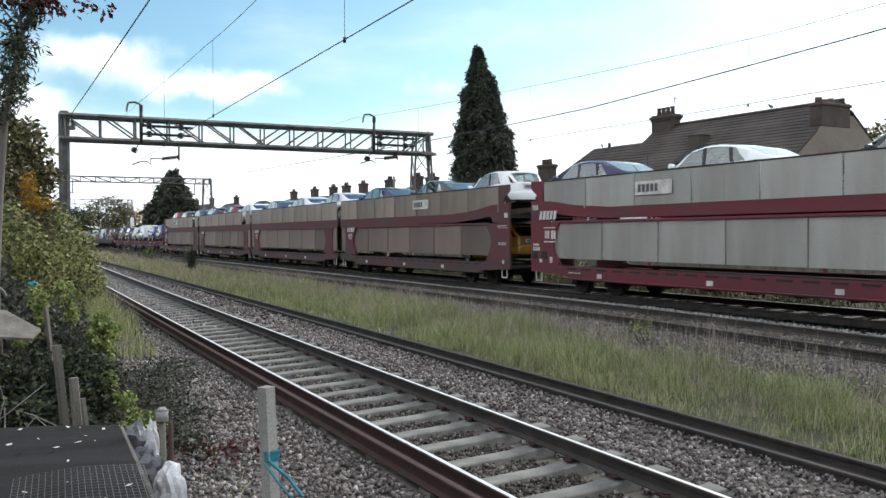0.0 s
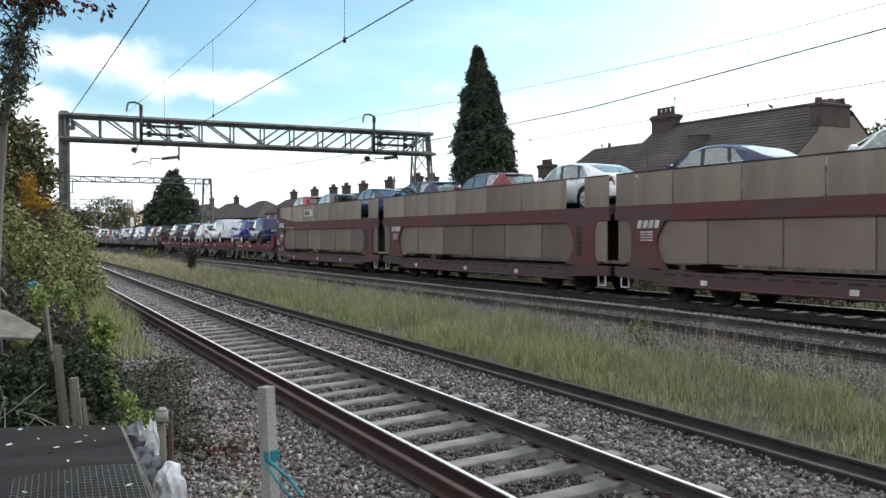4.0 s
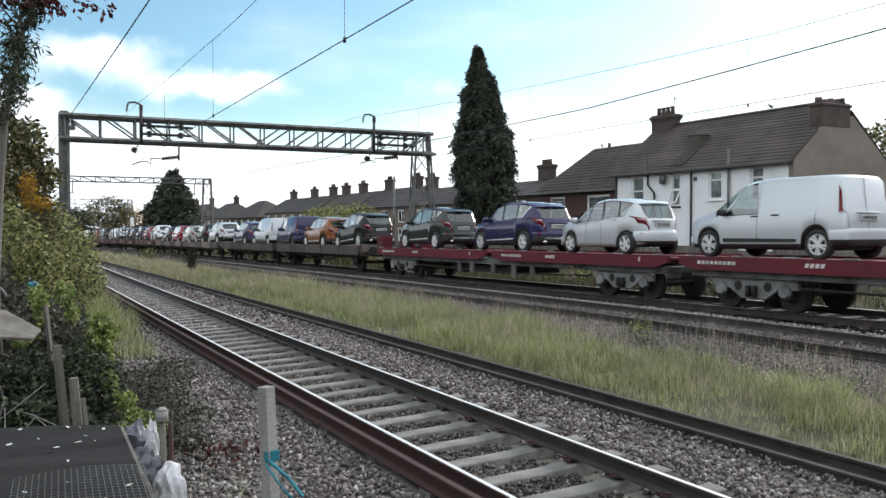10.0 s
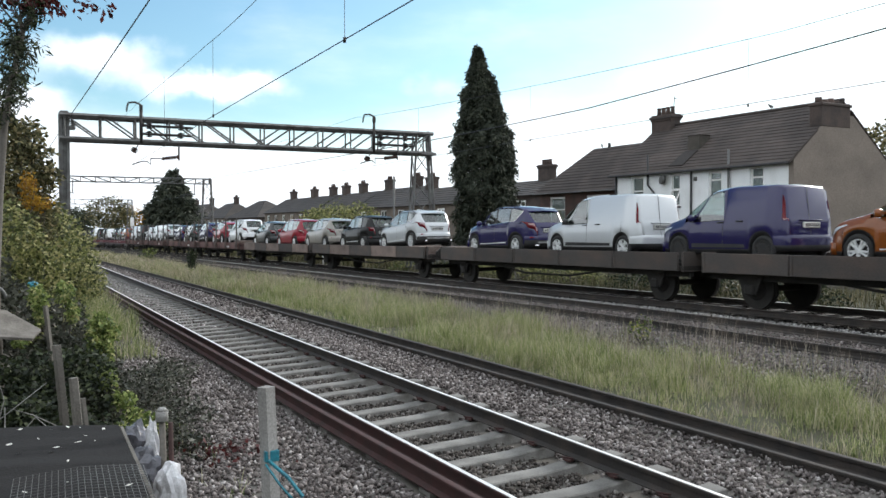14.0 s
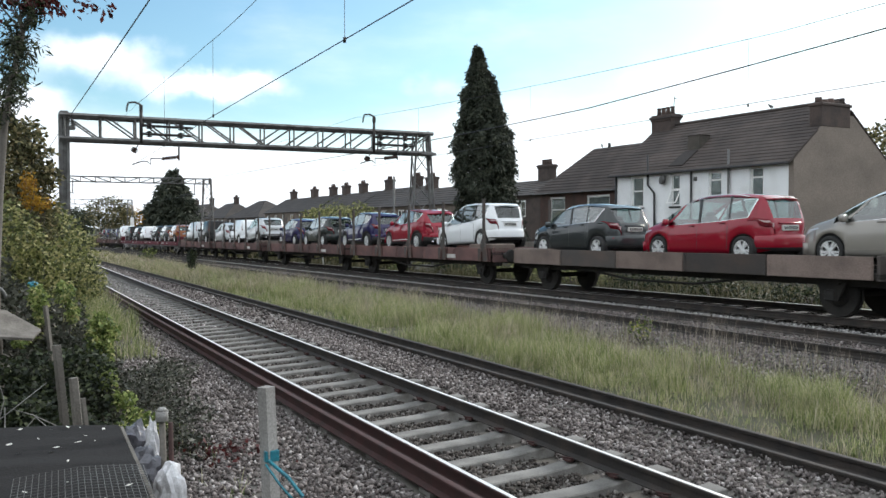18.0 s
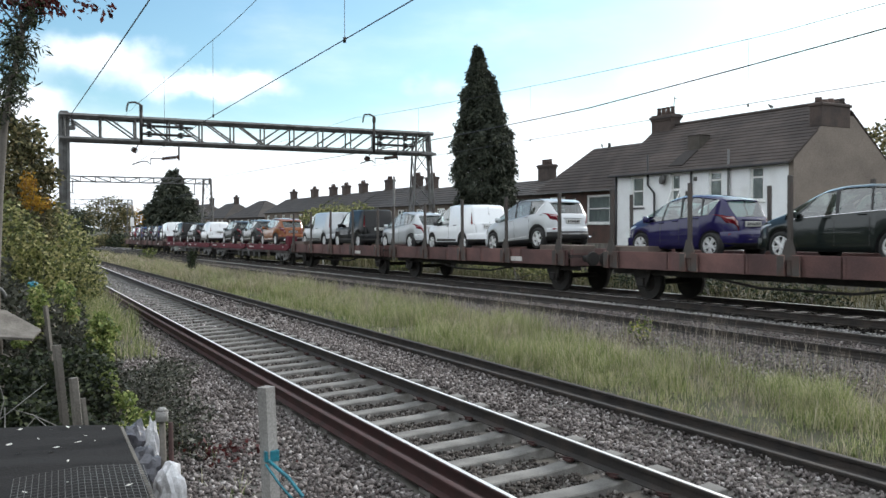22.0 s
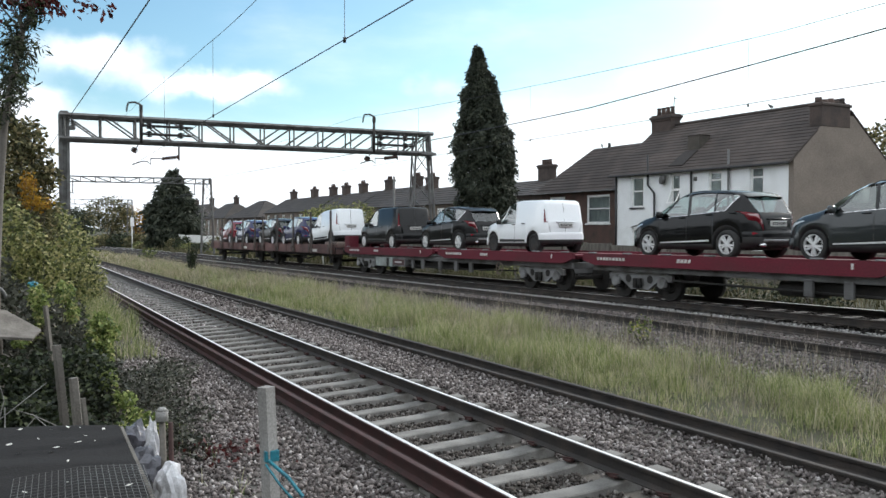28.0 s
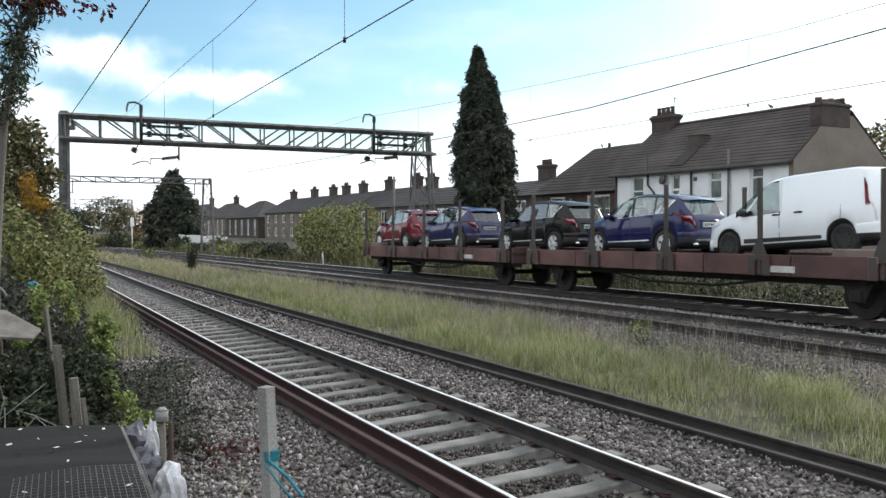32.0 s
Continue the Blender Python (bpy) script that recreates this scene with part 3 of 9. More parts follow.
def support(g, x, y, reg_x, top_z, contact_z, low_z):
    """Post and pulley above the truss, double arms inside it, drop tube, insulator and steady arm below."""
    b = bm_new()
    rod(b, (x, y - 0.3, low_z - 0.05), (x, y - 0.3, top_z), 0.075, n=6)
    tube(b, [(x, y - 0.3, top_z), (x - 0.25, y - 0.3, top_z + 0.1), (x - 0.55, y - 0.3, top_z + 0.06)], 0.045)
    tube(b, [(x - 0.55, y - 0.3, top_z + 0.06), (x - 0.62, y - 0.3, top_z - 0.35)], 0.025)
    box(b, x - 0.07, x + 0.07, y - 0.38, y - 0.22, top_z - 0.3, top_z - 0.02, 0.02)
    part("catenary_post", b, M["steel_dark"], g, "dark catenary post with a pulley arm")
    b = bm_new()
    insulator(b, (x - 0.56, y - 0.3, top_z + 0.02), (x - 0.62, y - 0.3, top_z - 0.3), 0.055)
    part("insulator", b, M["insulator"], g)
    b = bm_new()
    z0 = low_z + 0.12
    for k in (0.25, 0.62):
        rod(b, (x + 0.05, y - 0.3, z0 + k), (x + 2.3, y - 0.3, z0 + k), 0.065, n=6)
        for q in (0.35, 1.75):
            insulator(b, (x + q, y - 0.3, z0 + k - 0.14), (x + q, y - 0.3, z0 + k + 0.14), 0.14, 3)
    part("switch_arm", b, M["steel_dark"], g, "paired dark switch arms inside the truss")
    b = bm_new()
    xd = reg_x + 1.55
    rod(b, (xd, y - 0.3, low_z + 0.1), (xd, y - 0.3, contact_z + 0.25), 0.04, n=6)
    part("drop_tube", b, M["steel_dark"], g)
    b = bm_new()
    insulator(b, (xd, y - 0.3, contact_z + 0.42), (xd - 0.75, y - 0.3, contact_z + 0.3), 0.11, 6)
    part("insulator", b, M["insulator"], g)
    b = bm_new()
    tube(b, [(xd - 0.75, y - 0.3, contact_z + 0.3), (xd - 1.25, y - 0.3, contact_z + 0.3), (xd - 1.25, y - 0.3, contact_z + 0.02), (xd - 1.4, y - 0.3, contact_z + 0.16), (xd - 1.6, y - 0.3, contact_z + 0.16), (reg_x - 0.5, y - 0.3, contact_z)], 0.03)
    part("registration_arm", b, M["steel_dark"], g, "bent steady arm that holds the contact wire")
    b = bm_new()
    rod(b, (x - 0.05, y, low_z - 0.05), (x - 0.2, y, low_z - 0.3), 0.025, n=6)
    insulator(b, (x - 0.2, y, low_z - 0.26), (x - 0.32, y, low_z - 0.46), 0.17, 3)
    part("insulator", b, M["insulator"], g)


support(near, 6.15, 40.3, 6.25, 7.85, 5.15, 6.18)
support(near, 17.35, 39.7, 17.1, 7.95, 5.55, 6.18)
b = bm_new()
box(b, 2.8, 3.18, 40.2, 41.0, 7.15, 7.42, 0.05)
insulator(b, (3.35, 40.4, 6.75), (3.35, 40.4, 7.05), 0.13, 3)
box(b, 3.2, 3.45, 40.3, 40.5, 6.6, 6.78, 0.04)
part("mast_head", b, M["galv"], near)
b = bm_new()
box(b, 20.0, 20.9, 39.3, 40.3, 6.12, 6.26, 0.02)
rod(b, (20.85, 39.7, 0.2), (20.6, 39.7, 7.4), 0.07, n=4)
part("leg_brace", b, M["galv"], near)
for x, reg in ((5.4, 5.9), (16.5, 16.4)):
    b = bm_new()
    rod(b, (x, 85.2, 6.6), (x, 85.2, 8.1), 0.05, n=5)
    part("catenary_post", b, M["steel_dark"], far_gantry)
    b = bm_new()
    rod(b, (x + 1.6, 85.2, 6.7), (x + 1.6, 85.2, 5.5), 0.05, n=5)
    part("drop_tube", b, M["steel_dark"], far_gantry)
    b = bm_new()
    tube(b, [(x + 1.6, 85.2, 5.6), (x + 0.4, 85.2, 5.55), (x + 0.2, 85.2, 5.35)], 0.04)
    part("registration_arm", b, M["steel_dark"], far_gantry)
for x, y, z0, z1 in ((4.88, 20.8, 5.04, 6.92), (4.72, 11.8, 5.11, 6.84), (5.2, 29, 5.04, 7.3), (16.4, 24.0, 5.3, 7.14), (16.4, 14.6, 5.3, 6.9), (16.4, 32.5, 5.3, 7.48)):
    b = bm_new()
    rod(b, (x, y, z0), (x, y, z1), 0.005, n=4)
    rod(b, (x, y, z0 - 0.04), (x, y, z0 + 0.04), 0.025, n=6)
    tagged(part("dropper", b, M["wire"]), "thin dropper wire between catenary and contact wire", "dropper", "droppers")
# ---- cars: lofted shells with real window openings, panes, wheels, lamps ----
def curve_at(pts, s):
    if s <= pts[0][0]:
        return pts[0][1]
    for (a, za), (b, zb) in zip(pts, pts[1:]):
        if s <= b:
            t = (s - a) / (b - a)
            return za + (zb - za) * t
    return pts[-1][1]


def smooth_at(pts, s, w):
    return sum(curve_at(pts, s + d * w) * k for d, k in ((-1, 0.2), (-0.5, 0.2), (0, 0.2), (0.5, 0.2), (1, 0.2)))


# length, width, wheelbase, front overhang, tyre radius; lines are (metres from the tail, height)
KINDS = {
    "suv": dict(L=4.52, W=1.84, wb=2.69, fo=0.89, r=0.345,
                top=[(0, 0.6), (0.03, 0.74), (0.07, 0.98), (0.14, 1.08), (0.5, 1.47), (0.58, 1.55), (0.72, 1.6), (1.2, 1.665), (1.8, 1.7), (2.2, 1.68), (2.55, 1.6), (2.85, 1.46), (3.42, 1.13), (3.58, 1.08), (4.1, 0.98), (4.36, 0.84), (4.49, 0.66), (4.52, 0.55)],
                belt=[(0, 1.03), (0.5, 1.13), (1.0, 1.15), (2.0, 1.08), (3.4, 0.99), (4.3, 0.8), (4.52, 0.5)], rear=(0.16, 0.5), front=(2.62, 3.38),
                panes=[(1.02, 1.3, 1.34, 0.66, 0), (1.33, 2.14, 2.2, 1.37, 0), (2.2, 3.24, 2.62, 2.26, 0)], clad=1, rails=1),
    "small_suv": dict(L=4.1, W=1.76, wb=2.52, fo=0.8, r=0.335,
                      top=[(0, 0.62), (0.03, 0.75), (0.06, 1.0), (0.1, 1.08), (0.32, 1.48), (0.4, 1.56), (0.55, 1.6), (1.2, 1.65), (1.9, 1.65), (2.3, 1.58), (2.5, 1.5), (3.05, 1.14), (3.2, 1.09), (3.8, 1.0), (4.0, 0.84), (4.08, 0.66), (4.1, 0.55)],
                      belt=[(0, 1.04), (0.6, 1.1), (3.0, 1.0), (3.9, 0.82), (4.1, 0.5)], rear=(0.11, 0.33), front=(2.4, 3.02),
                      panes=[(0.66, 0.98, 1.06, 0.52, 1), (1.08, 1.82, 1.87, 1.12, 0), (1.88, 2.88, 2.36, 1.93, 0)], clad=1, rails=1),
    "mini_mpv": dict(L=4.08, W=1.75, wb=2.49, fo=0.83, r=0.315,
                     top=[(0, 0.6), (0.03, 0.68), (0.06, 0.92), (0.12, 1.0), (0.42, 1.38), (0.5, 1.46), (0.66, 1.52), (1.3, 1.6), (1.8, 1.6), (2.2, 1.53), (2.5, 1.41), (3.22, 1.06), (3.4, 1.01), (3.8, 0.88), (4.0, 0.76), (4.06, 0.64), (4.08, 0.52)],
                     belt=[(0, 0.98), (0.6, 1.08), (1.2, 1.04), (3.2, 0.88), (3.9, 0.74), (4.08, 0.5)], rear=(0.13, 0.46), front=(2.42, 3.18),
                     panes=[(0.86, 1.05, 1.09, 0.58, 0), (1.08, 1.72, 1.76, 1.12, 0), (1.76, 2.42, 2.28, 1.82, 0), (2.44, 3.05, 2.5, 2.32, 0)], clad=0, rails=0),
    "mpv": dict(L=4.4, W=1.83, wb=2.65, fo=0.92, r=0.325,
                top=[(0, 0.6), (0.03, 0.68), (0.06, 0.95), (0.12, 1.02), (0.5, 1.45), (0.6, 1.52), (0.75, 1.56), (1.4, 1.62), (2.0, 1.61), (2.45, 1.54), (2.75, 1.42), (3.45, 1.06), (3.6, 1.01), (4.1, 0.88), (4.3, 0.76), (4.38, 0.64), (4.4, 0.52)],
                belt=[(0, 0.98), (0.6, 1.08), (1.4, 1.04), (3.4, 0.9), (4.2, 0.74), (4.4, 0.5)], rear=(0.13, 0.5), front=(2.6, 3.4),
                panes=[(0.98, 1.28, 1.34, 0.66, 0), (1.3, 2.05, 2.1, 1.37, 0), (2.1, 3.22, 2.62, 2.18, 0)], clad=0, rails=0),
    "long_mpv": dict(L=4.52, W=1.83, wb=2.79, fo=0.92, r=0.325,
                     top=[(0, 0.6), (0.03, 0.68), (0.06, 0.98), (0.1, 1.04), (0.3, 1.5), (0.4, 1.58), (0.55, 1.62), (1.4, 1.68), (2.1, 1.67), (2.55, 1.58), (2.85, 1.46), (3.58, 1.06), (3.72, 1.01), (4.2, 0.88), (4.42, 0.76), (4.5, 0.64), (4.52, 0.52)],
                     belt=[(0, 1.0), (0.6, 1.08), (1.6, 0.99), (3.5, 0.9), (4.3, 0.74), (4.52, 0.5)], rear=(0.11, 0.31), front=(2.7, 3.52),
                     panes=[(0.7, 1.2, 1.24, 0.48, 0), (1.22, 2.12, 2.18, 1.27, 0), (2.18, 3.34, 2.72, 2.26, 0)], clad=0, rails=1),
    "hatch": dict(L=3.97, W=1.72, wb=2.49, fo=0.8, r=0.305,
                  top=[(0, 0.6), (0.03, 0.68), (0.06, 0.92), (0.12, 0.98), (0.5, 1.34), (0.6, 1.39), (0.8, 1.43), (1.4, 1.47), (1.9, 1.46), (2.3, 1.38), (3.02, 1.0), (3.15, 0.97), (3.65, 0.86), (3.88, 0.72), (3.95, 0.6), (3.97, 0.5)],
                  belt=[(0, 0.95), (0.8, 0.99), (3.0, 0.86), (3.8, 0.7), (3.97, 0.5)], rear=(0.13, 0.5), front=(2.26, 2.98),
                  panes=[(0.85, 1.5, 1.58, 1.12, 0), (1.56, 2.78, 2.22, 1.66, 0)], clad=0, rails=0),
    "fastback": dict(L=4.85, W=1.85, wb=2.85, fo=0.96, r=0.33,
                     top=[(0, 0.6), (0.03, 0.7), (0.06, 0.98), (0.35, 1.06), (1.1, 1.34), (1.45, 1.42), (1.9, 1.47), (2.3, 1.47), (2.8, 1.38), (3.6, 1.0), (3.75, 0.97), (4.4, 0.86), (4.7, 0.74), (4.82, 0.62), (4.85, 0.5)],
                     belt=[(0, 0.96), (0.8, 0.99), (3.5, 0.88), (4.6, 0.72), (4.85, 0.5)], rear=(0.4, 1.2), front=(2.8, 3.55),
                     panes=[(0.95, 1.32, 1.42, 1.28, 0), (1.4, 2.2, 2.26, 1.52, 0), (2.28, 3.35, 2.78, 2.36, 0)], clad=0, rails=0),
    "estate": dict(L=4.83, W=1.85, wb=2.85, fo=0.96, r=0.33,
                   top=[(0, 0.6), (0.03, 0.7), (0.06, 0.96), (0.12, 1.02), (0.45, 1.36), (0.55, 1.43), (0.8, 1.46), (1.6, 1.5), (2.3, 1.49), (2.8, 1.4), (3.6, 1.0), (3.75, 0.97), (4.4, 0.86), (4.7, 0.74), (4.8, 0.62), (4.83, 0.5)],
                   belt=[(0, 0.98), (0.8, 1.04), (3.5, 0.9), (4.6, 0.72), (4.83, 0.5)], rear=(0.13, 0.46), front=(2.8, 3.55),
                   panes=[(1.0, 1.36, 1.42, 0.72, 0), (1.4, 2.22, 2.26, 1.46, 0), (2.28, 3.37, 2.78, 2.34, 0)], clad=0, rails=1),
    "van": dict(L=4.82, W=1.83, wb=3.06, fo=0.9, r=0.33,
                top=[(0, 0.55), (0.03, 0.62), (0.06, 1.0), (0.12, 1.1), (0.2, 1.74), (0.28, 1.8), (0.5, 1.83), (2.2, 1.84), (2.7, 1.79), (2.95, 1.72), (3.75, 1.16), (3.9, 1.11), (4.45, 0.98), (4.7, 0.84), (4.8, 0.66), (4.82, 0.55)],
                belt=[(0, 1.02), (1.0, 1.06), (3.7, 0.98), (4.6, 0.8), (4.82, 0.5)], rear=None, front=(2.84, 3.7),
                panes=[(2.42, 3.52, 2.92, 2.48, 0)], clad=1, rails=0),
    "short_van": dict(L=4.42, W=1.83, wb=2.66, fo=0.9, r=0.33,
                      top=[(0, 0.55), (0.03, 0.62), (0.06, 1.0), (0.12, 1.1), (0.2, 1.74), (0.28, 1.8), (0.5, 1.83), (1.8, 1.84), (2.3, 1.79), (2.55, 1.72), (3.35, 1.16), (3.5, 1.11), (4.05, 0.98), (4.3, 0.84), (4.4, 0.66), (4.42, 0.55)],
                      belt=[(0, 1.02), (1.0, 1.06), (3.3, 0.98), (4.2, 0.8), (4.42, 0.5)], rear=None, front=(2.44, 3.3),
                      panes=[(2.02, 3.12, 2.52, 2.08, 0)], clad=1, rails=0),
    "small_van": dict(L=4.16, W=1.76, wb=2.49, fo=0.83, r=0.315,
                      top=[(0, 0.55), (0.03, 0.62), (0.06, 1.0), (0.14, 1.1), (0.24, 1.62), (0.32, 1.69), (0.5, 1.73), (1.7, 1.75), (2.1, 1.72), (2.4, 1.62), (3.15, 1.12), (3.3, 1.07), (3.8, 0.95), (4.05, 0.8), (4.14, 0.64), (4.16, 0.52)],
                      belt=[(0, 1.0), (1.0, 1.03), (3.1, 0.94), (4.0, 0.78), (4.16, 0.5)], rear=None, front=(2.3, 3.1),
                      panes=[(1.92, 2.95, 2.36, 1.98, 0)], clad=1, rails=0),
}
for kind_name, kind_sizes in KINDS.items():
    kind_sizes["boxy"] = "van" in kind_name
PARTS = {}


class Shell:
    """The skin of one kind of car: a ring of eight points at every distance from the tail."""

    def __init__(self, k):
        self.k = k
        self.ro = k["L"] - k["wb"] - k["fo"]
        self.arches = (self.ro, self.ro + k["wb"])

    def half(self, s):
        k = self.k
        e = k["L"] - s
        if k["boxy"]:
            plan = min(curve_at([(0, 0.68), (0.05, 0.77), (0.14, 0.86), (0.35, 0.94), (0.8, 1.0), (9, 1.0)], s), curve_at([(0, 0.55), (0.08, 0.7), (0.25, 0.84), (0.55, 0.94), (1.1, 1.0), (9, 1.0)], e))
        else:
            plan = min(curve_at([(0, 0.45), (0.04, 0.54), (0.1, 0.63), (0.22, 0.725), (0.5, 0.85), (0.9, 0.95), (1.3, 1.0), (9, 1.0)], s), curve_at([(0, 0.5), (0.08, 0.66), (0.25, 0.82), (0.55, 0.93), (1.1, 1.0), (9, 1.0)], e))
        return k["W"] / 2 * plan

    def ring(self, s):
        k = self.k
        hw = self.half(s)
        zt = smooth_at(k["top"], s, 0.05 if 0.2 < s < k["L"] - 0.2 else 0.01)
        zb = min(smooth_at(k["belt"], s, 0.12), zt - 0.015)
        low = curve_at([(0, 0.36), (0.3, 0.27), (0.8, 0.21), (k["L"] - 0.7, 0.21), (k["L"], 0.25)], s)
        R = k["r"] + 0.055
        for c in self.arches:
            if abs(s - c) < R:
                low = max(low, k["r"] + math.sqrt(R * R - (s - c) ** 2))
        low = min(low, zb - 0.05)
        g = max(0.0, zt - zb)
        roof = hw * (0.955 - (0.14 if k["boxy"] else 0.27) * min(g, 0.75))
        zm = low + 0.5 * (zb - low)
        flare = 1.0 + 0.012 * sum(1 for c in self.arches if abs(s - c) < R + 0.08)
        return [Vector((hw * 0.6, 0, 0.3)), Vector((hw * 0.965 * flare, 0, low)), Vector((hw * 0.995 * flare, 0, low + 0.16 * (zb - low))), Vector((hw, 0, zm)),
                Vector((hw * 0.978, 0, zb - min(0.05, g * 0.3))), Vector((hw * 0.95, 0, zb)), Vector((roof, 0, zt - min(0.075, 0.4 * g))), Vector((roof * 0.87, 0, zt - min(0.018, 0.1 * g))), Vector((0, 0, zt))]

    def y(self, s):
        pull = (0.26 if self.k["boxy"] else 0.15) * max(0.0, 1 - s / self.ro)
        return s - self.ro - self.k["wb"] / 2 + pull

    def point(self, s, q, side, off=0.0):
        """A point on the skin: q runs along the ring from 0 (sill) to 8 (roof centre)."""
        r = self.ring(s)
        i = min(int(q), 7)
        p = r[i].lerp(r[i + 1], q - i)
        d = r[i + 1] - r[i]
        nrm = Vector((d.z, 0, -d.x))
        nrm = nrm.normalized() if nrm.length > 1e-6 else Vector((1, 0, 0))
        if nrm.x < 0 and i < 6:
            nrm = -nrm
        if i >= 6 and nrm.z < 0:
            nrm = -nrm
        p = p + nrm * off
        return Vector((p.x * side, self.y(s), p.z))


def patch(sh, corners, side, off=0.004, n=6, m=3):
    """A piece of skin between four (distance, ring place) corners: tail low, nose low, nose high, tail high."""
    bm = bm_new()
    (a, b, c, d) = [Vector(q) for q in corners]
    rows = []
    for j in range(m + 1):
        v = j / m
        rows.append([bm.verts.new(sh.point(*(a.lerp(d, v)).lerp(b.lerp(c, v), i / n), side, off)) for i in range(n + 1)])
    for r0, r1 in zip(rows, rows[1:]):
        for i in range(n):
            q = (r0[i], r0[i + 1], r1[i + 1], r1[i])
            bm.faces.new(q if side > 0 else q[::-1])
    for f in bm.faces:
        f.smooth = True
    return bm


def loft(bm, rim, levels):
    """Rings of one outline (x, y) at several heights, each (height, share of the outline's size)."""
    rows = [[bm.verts.new((x * q, y + (1 - q) * 0.5, z)) for x, y in rim] for z, q in levels]
    for a, b in zip(rows, rows[1:]):
        for i in range(len(rim) - 1):
            f = bm.faces.new((a[i], a[i + 1], b[i + 1], b[i]))
            f.smooth = True
    bmesh.ops.recalc_face_normals(bm, faces=bm.faces)


def to_mesh(name, bm):
    me = bpy.data.meshes.new(name)
    bm.to_mesh(me)
    bm.free()
    return me


def wheel_meshes(r, style):
    key = ("wheel", round(r, 3), style)
    if key in PARTS:
        return PARTS[key]
    tyre = bm_new()
    prof = [(0.66, -0.085), (0.7, -0.105), (0.85, -0.112), (0.96, -0.095), (1.0, -0.07), (1.0, 0.07), (0.96, 0.095), (0.85, 0.112), (0.7, 0.105), (0.66, 0.085)]
    n = 28
    rings = [[tyre.verts.new((x, r * q * math.cos(2 * math.pi * i / n), r * q * math.sin(2 * math.pi * i / n))) for q, x in prof] for i in range(n)]
    for i in range(n):
        for j in range(len(prof) - 1):
            f = tyre.faces.new((rings[i][j], rings[i][j + 1], rings[(i + 1) % n][j + 1], rings[(i + 1) % n][j]))
            f.smooth = True
    tm = to_mesh("wheel", tyre)
    tm.materials.append(M["tyre"])
    rim = bm_new()
    rr = r * 0.69
    for s0, s1, x0, x1 in ((1.0, 0.93, -0.1, -0.1), (0.93, 0.9, -0.1, -0.05), (1.0, 1.0, -0.02, -0.1)):
        a = [rim.verts.new((x0, rr * s0 * math.cos(2 * math.pi * i / n), rr * s0 * math.sin(2 * math.pi * i / n))) for i in range(n)]
        b = [rim.verts.new((x1, rr * s1 * math.cos(2 * math.pi * i / n), rr * s1 * math.sin(2 * math.pi * i / n))) for i in range(n)]
        for i in range(n):
            rim.faces.new((a[i], a[(i + 1) % n], b[(i + 1) % n], b[i]))
    d = [rim.verts.new((-0.015, rr * math.cos(2 * math.pi * i / n), rr * math.sin(2 * math.pi * i / n))) for i in range(n)]
    f = rim.faces.new(d)
    f.material_index = 1
    spokes, wide = {"alloy": (10, 0.042), "five": (5, 0.085), "steel": (16, 0.05)}[style]
    for i in range(spokes):
        a = 2 * math.pi * i / spokes + (0.11 if i % 2 else -0.11) * (style == "alloy")
        box(rim, -0.1, -0.06, rr * 0.16, rr * 0.95, -wide / 2, wide / 2, 0.0, Matrix.Rotation(a, 4, "X"))
    rod(rim, (-0.03, 0, 0), (-0.105, 0, 0), rr * 0.24, rr * 0.18, 12)
    rm = to_mesh("rim", rim)
    rm.materials.append(M["steel_dark"] if style == "steel" else M["alloy"])
    rm.materials.append(M["black_plastic"])
    PARTS[key] = (tm, rm)
    return PARTS[key]


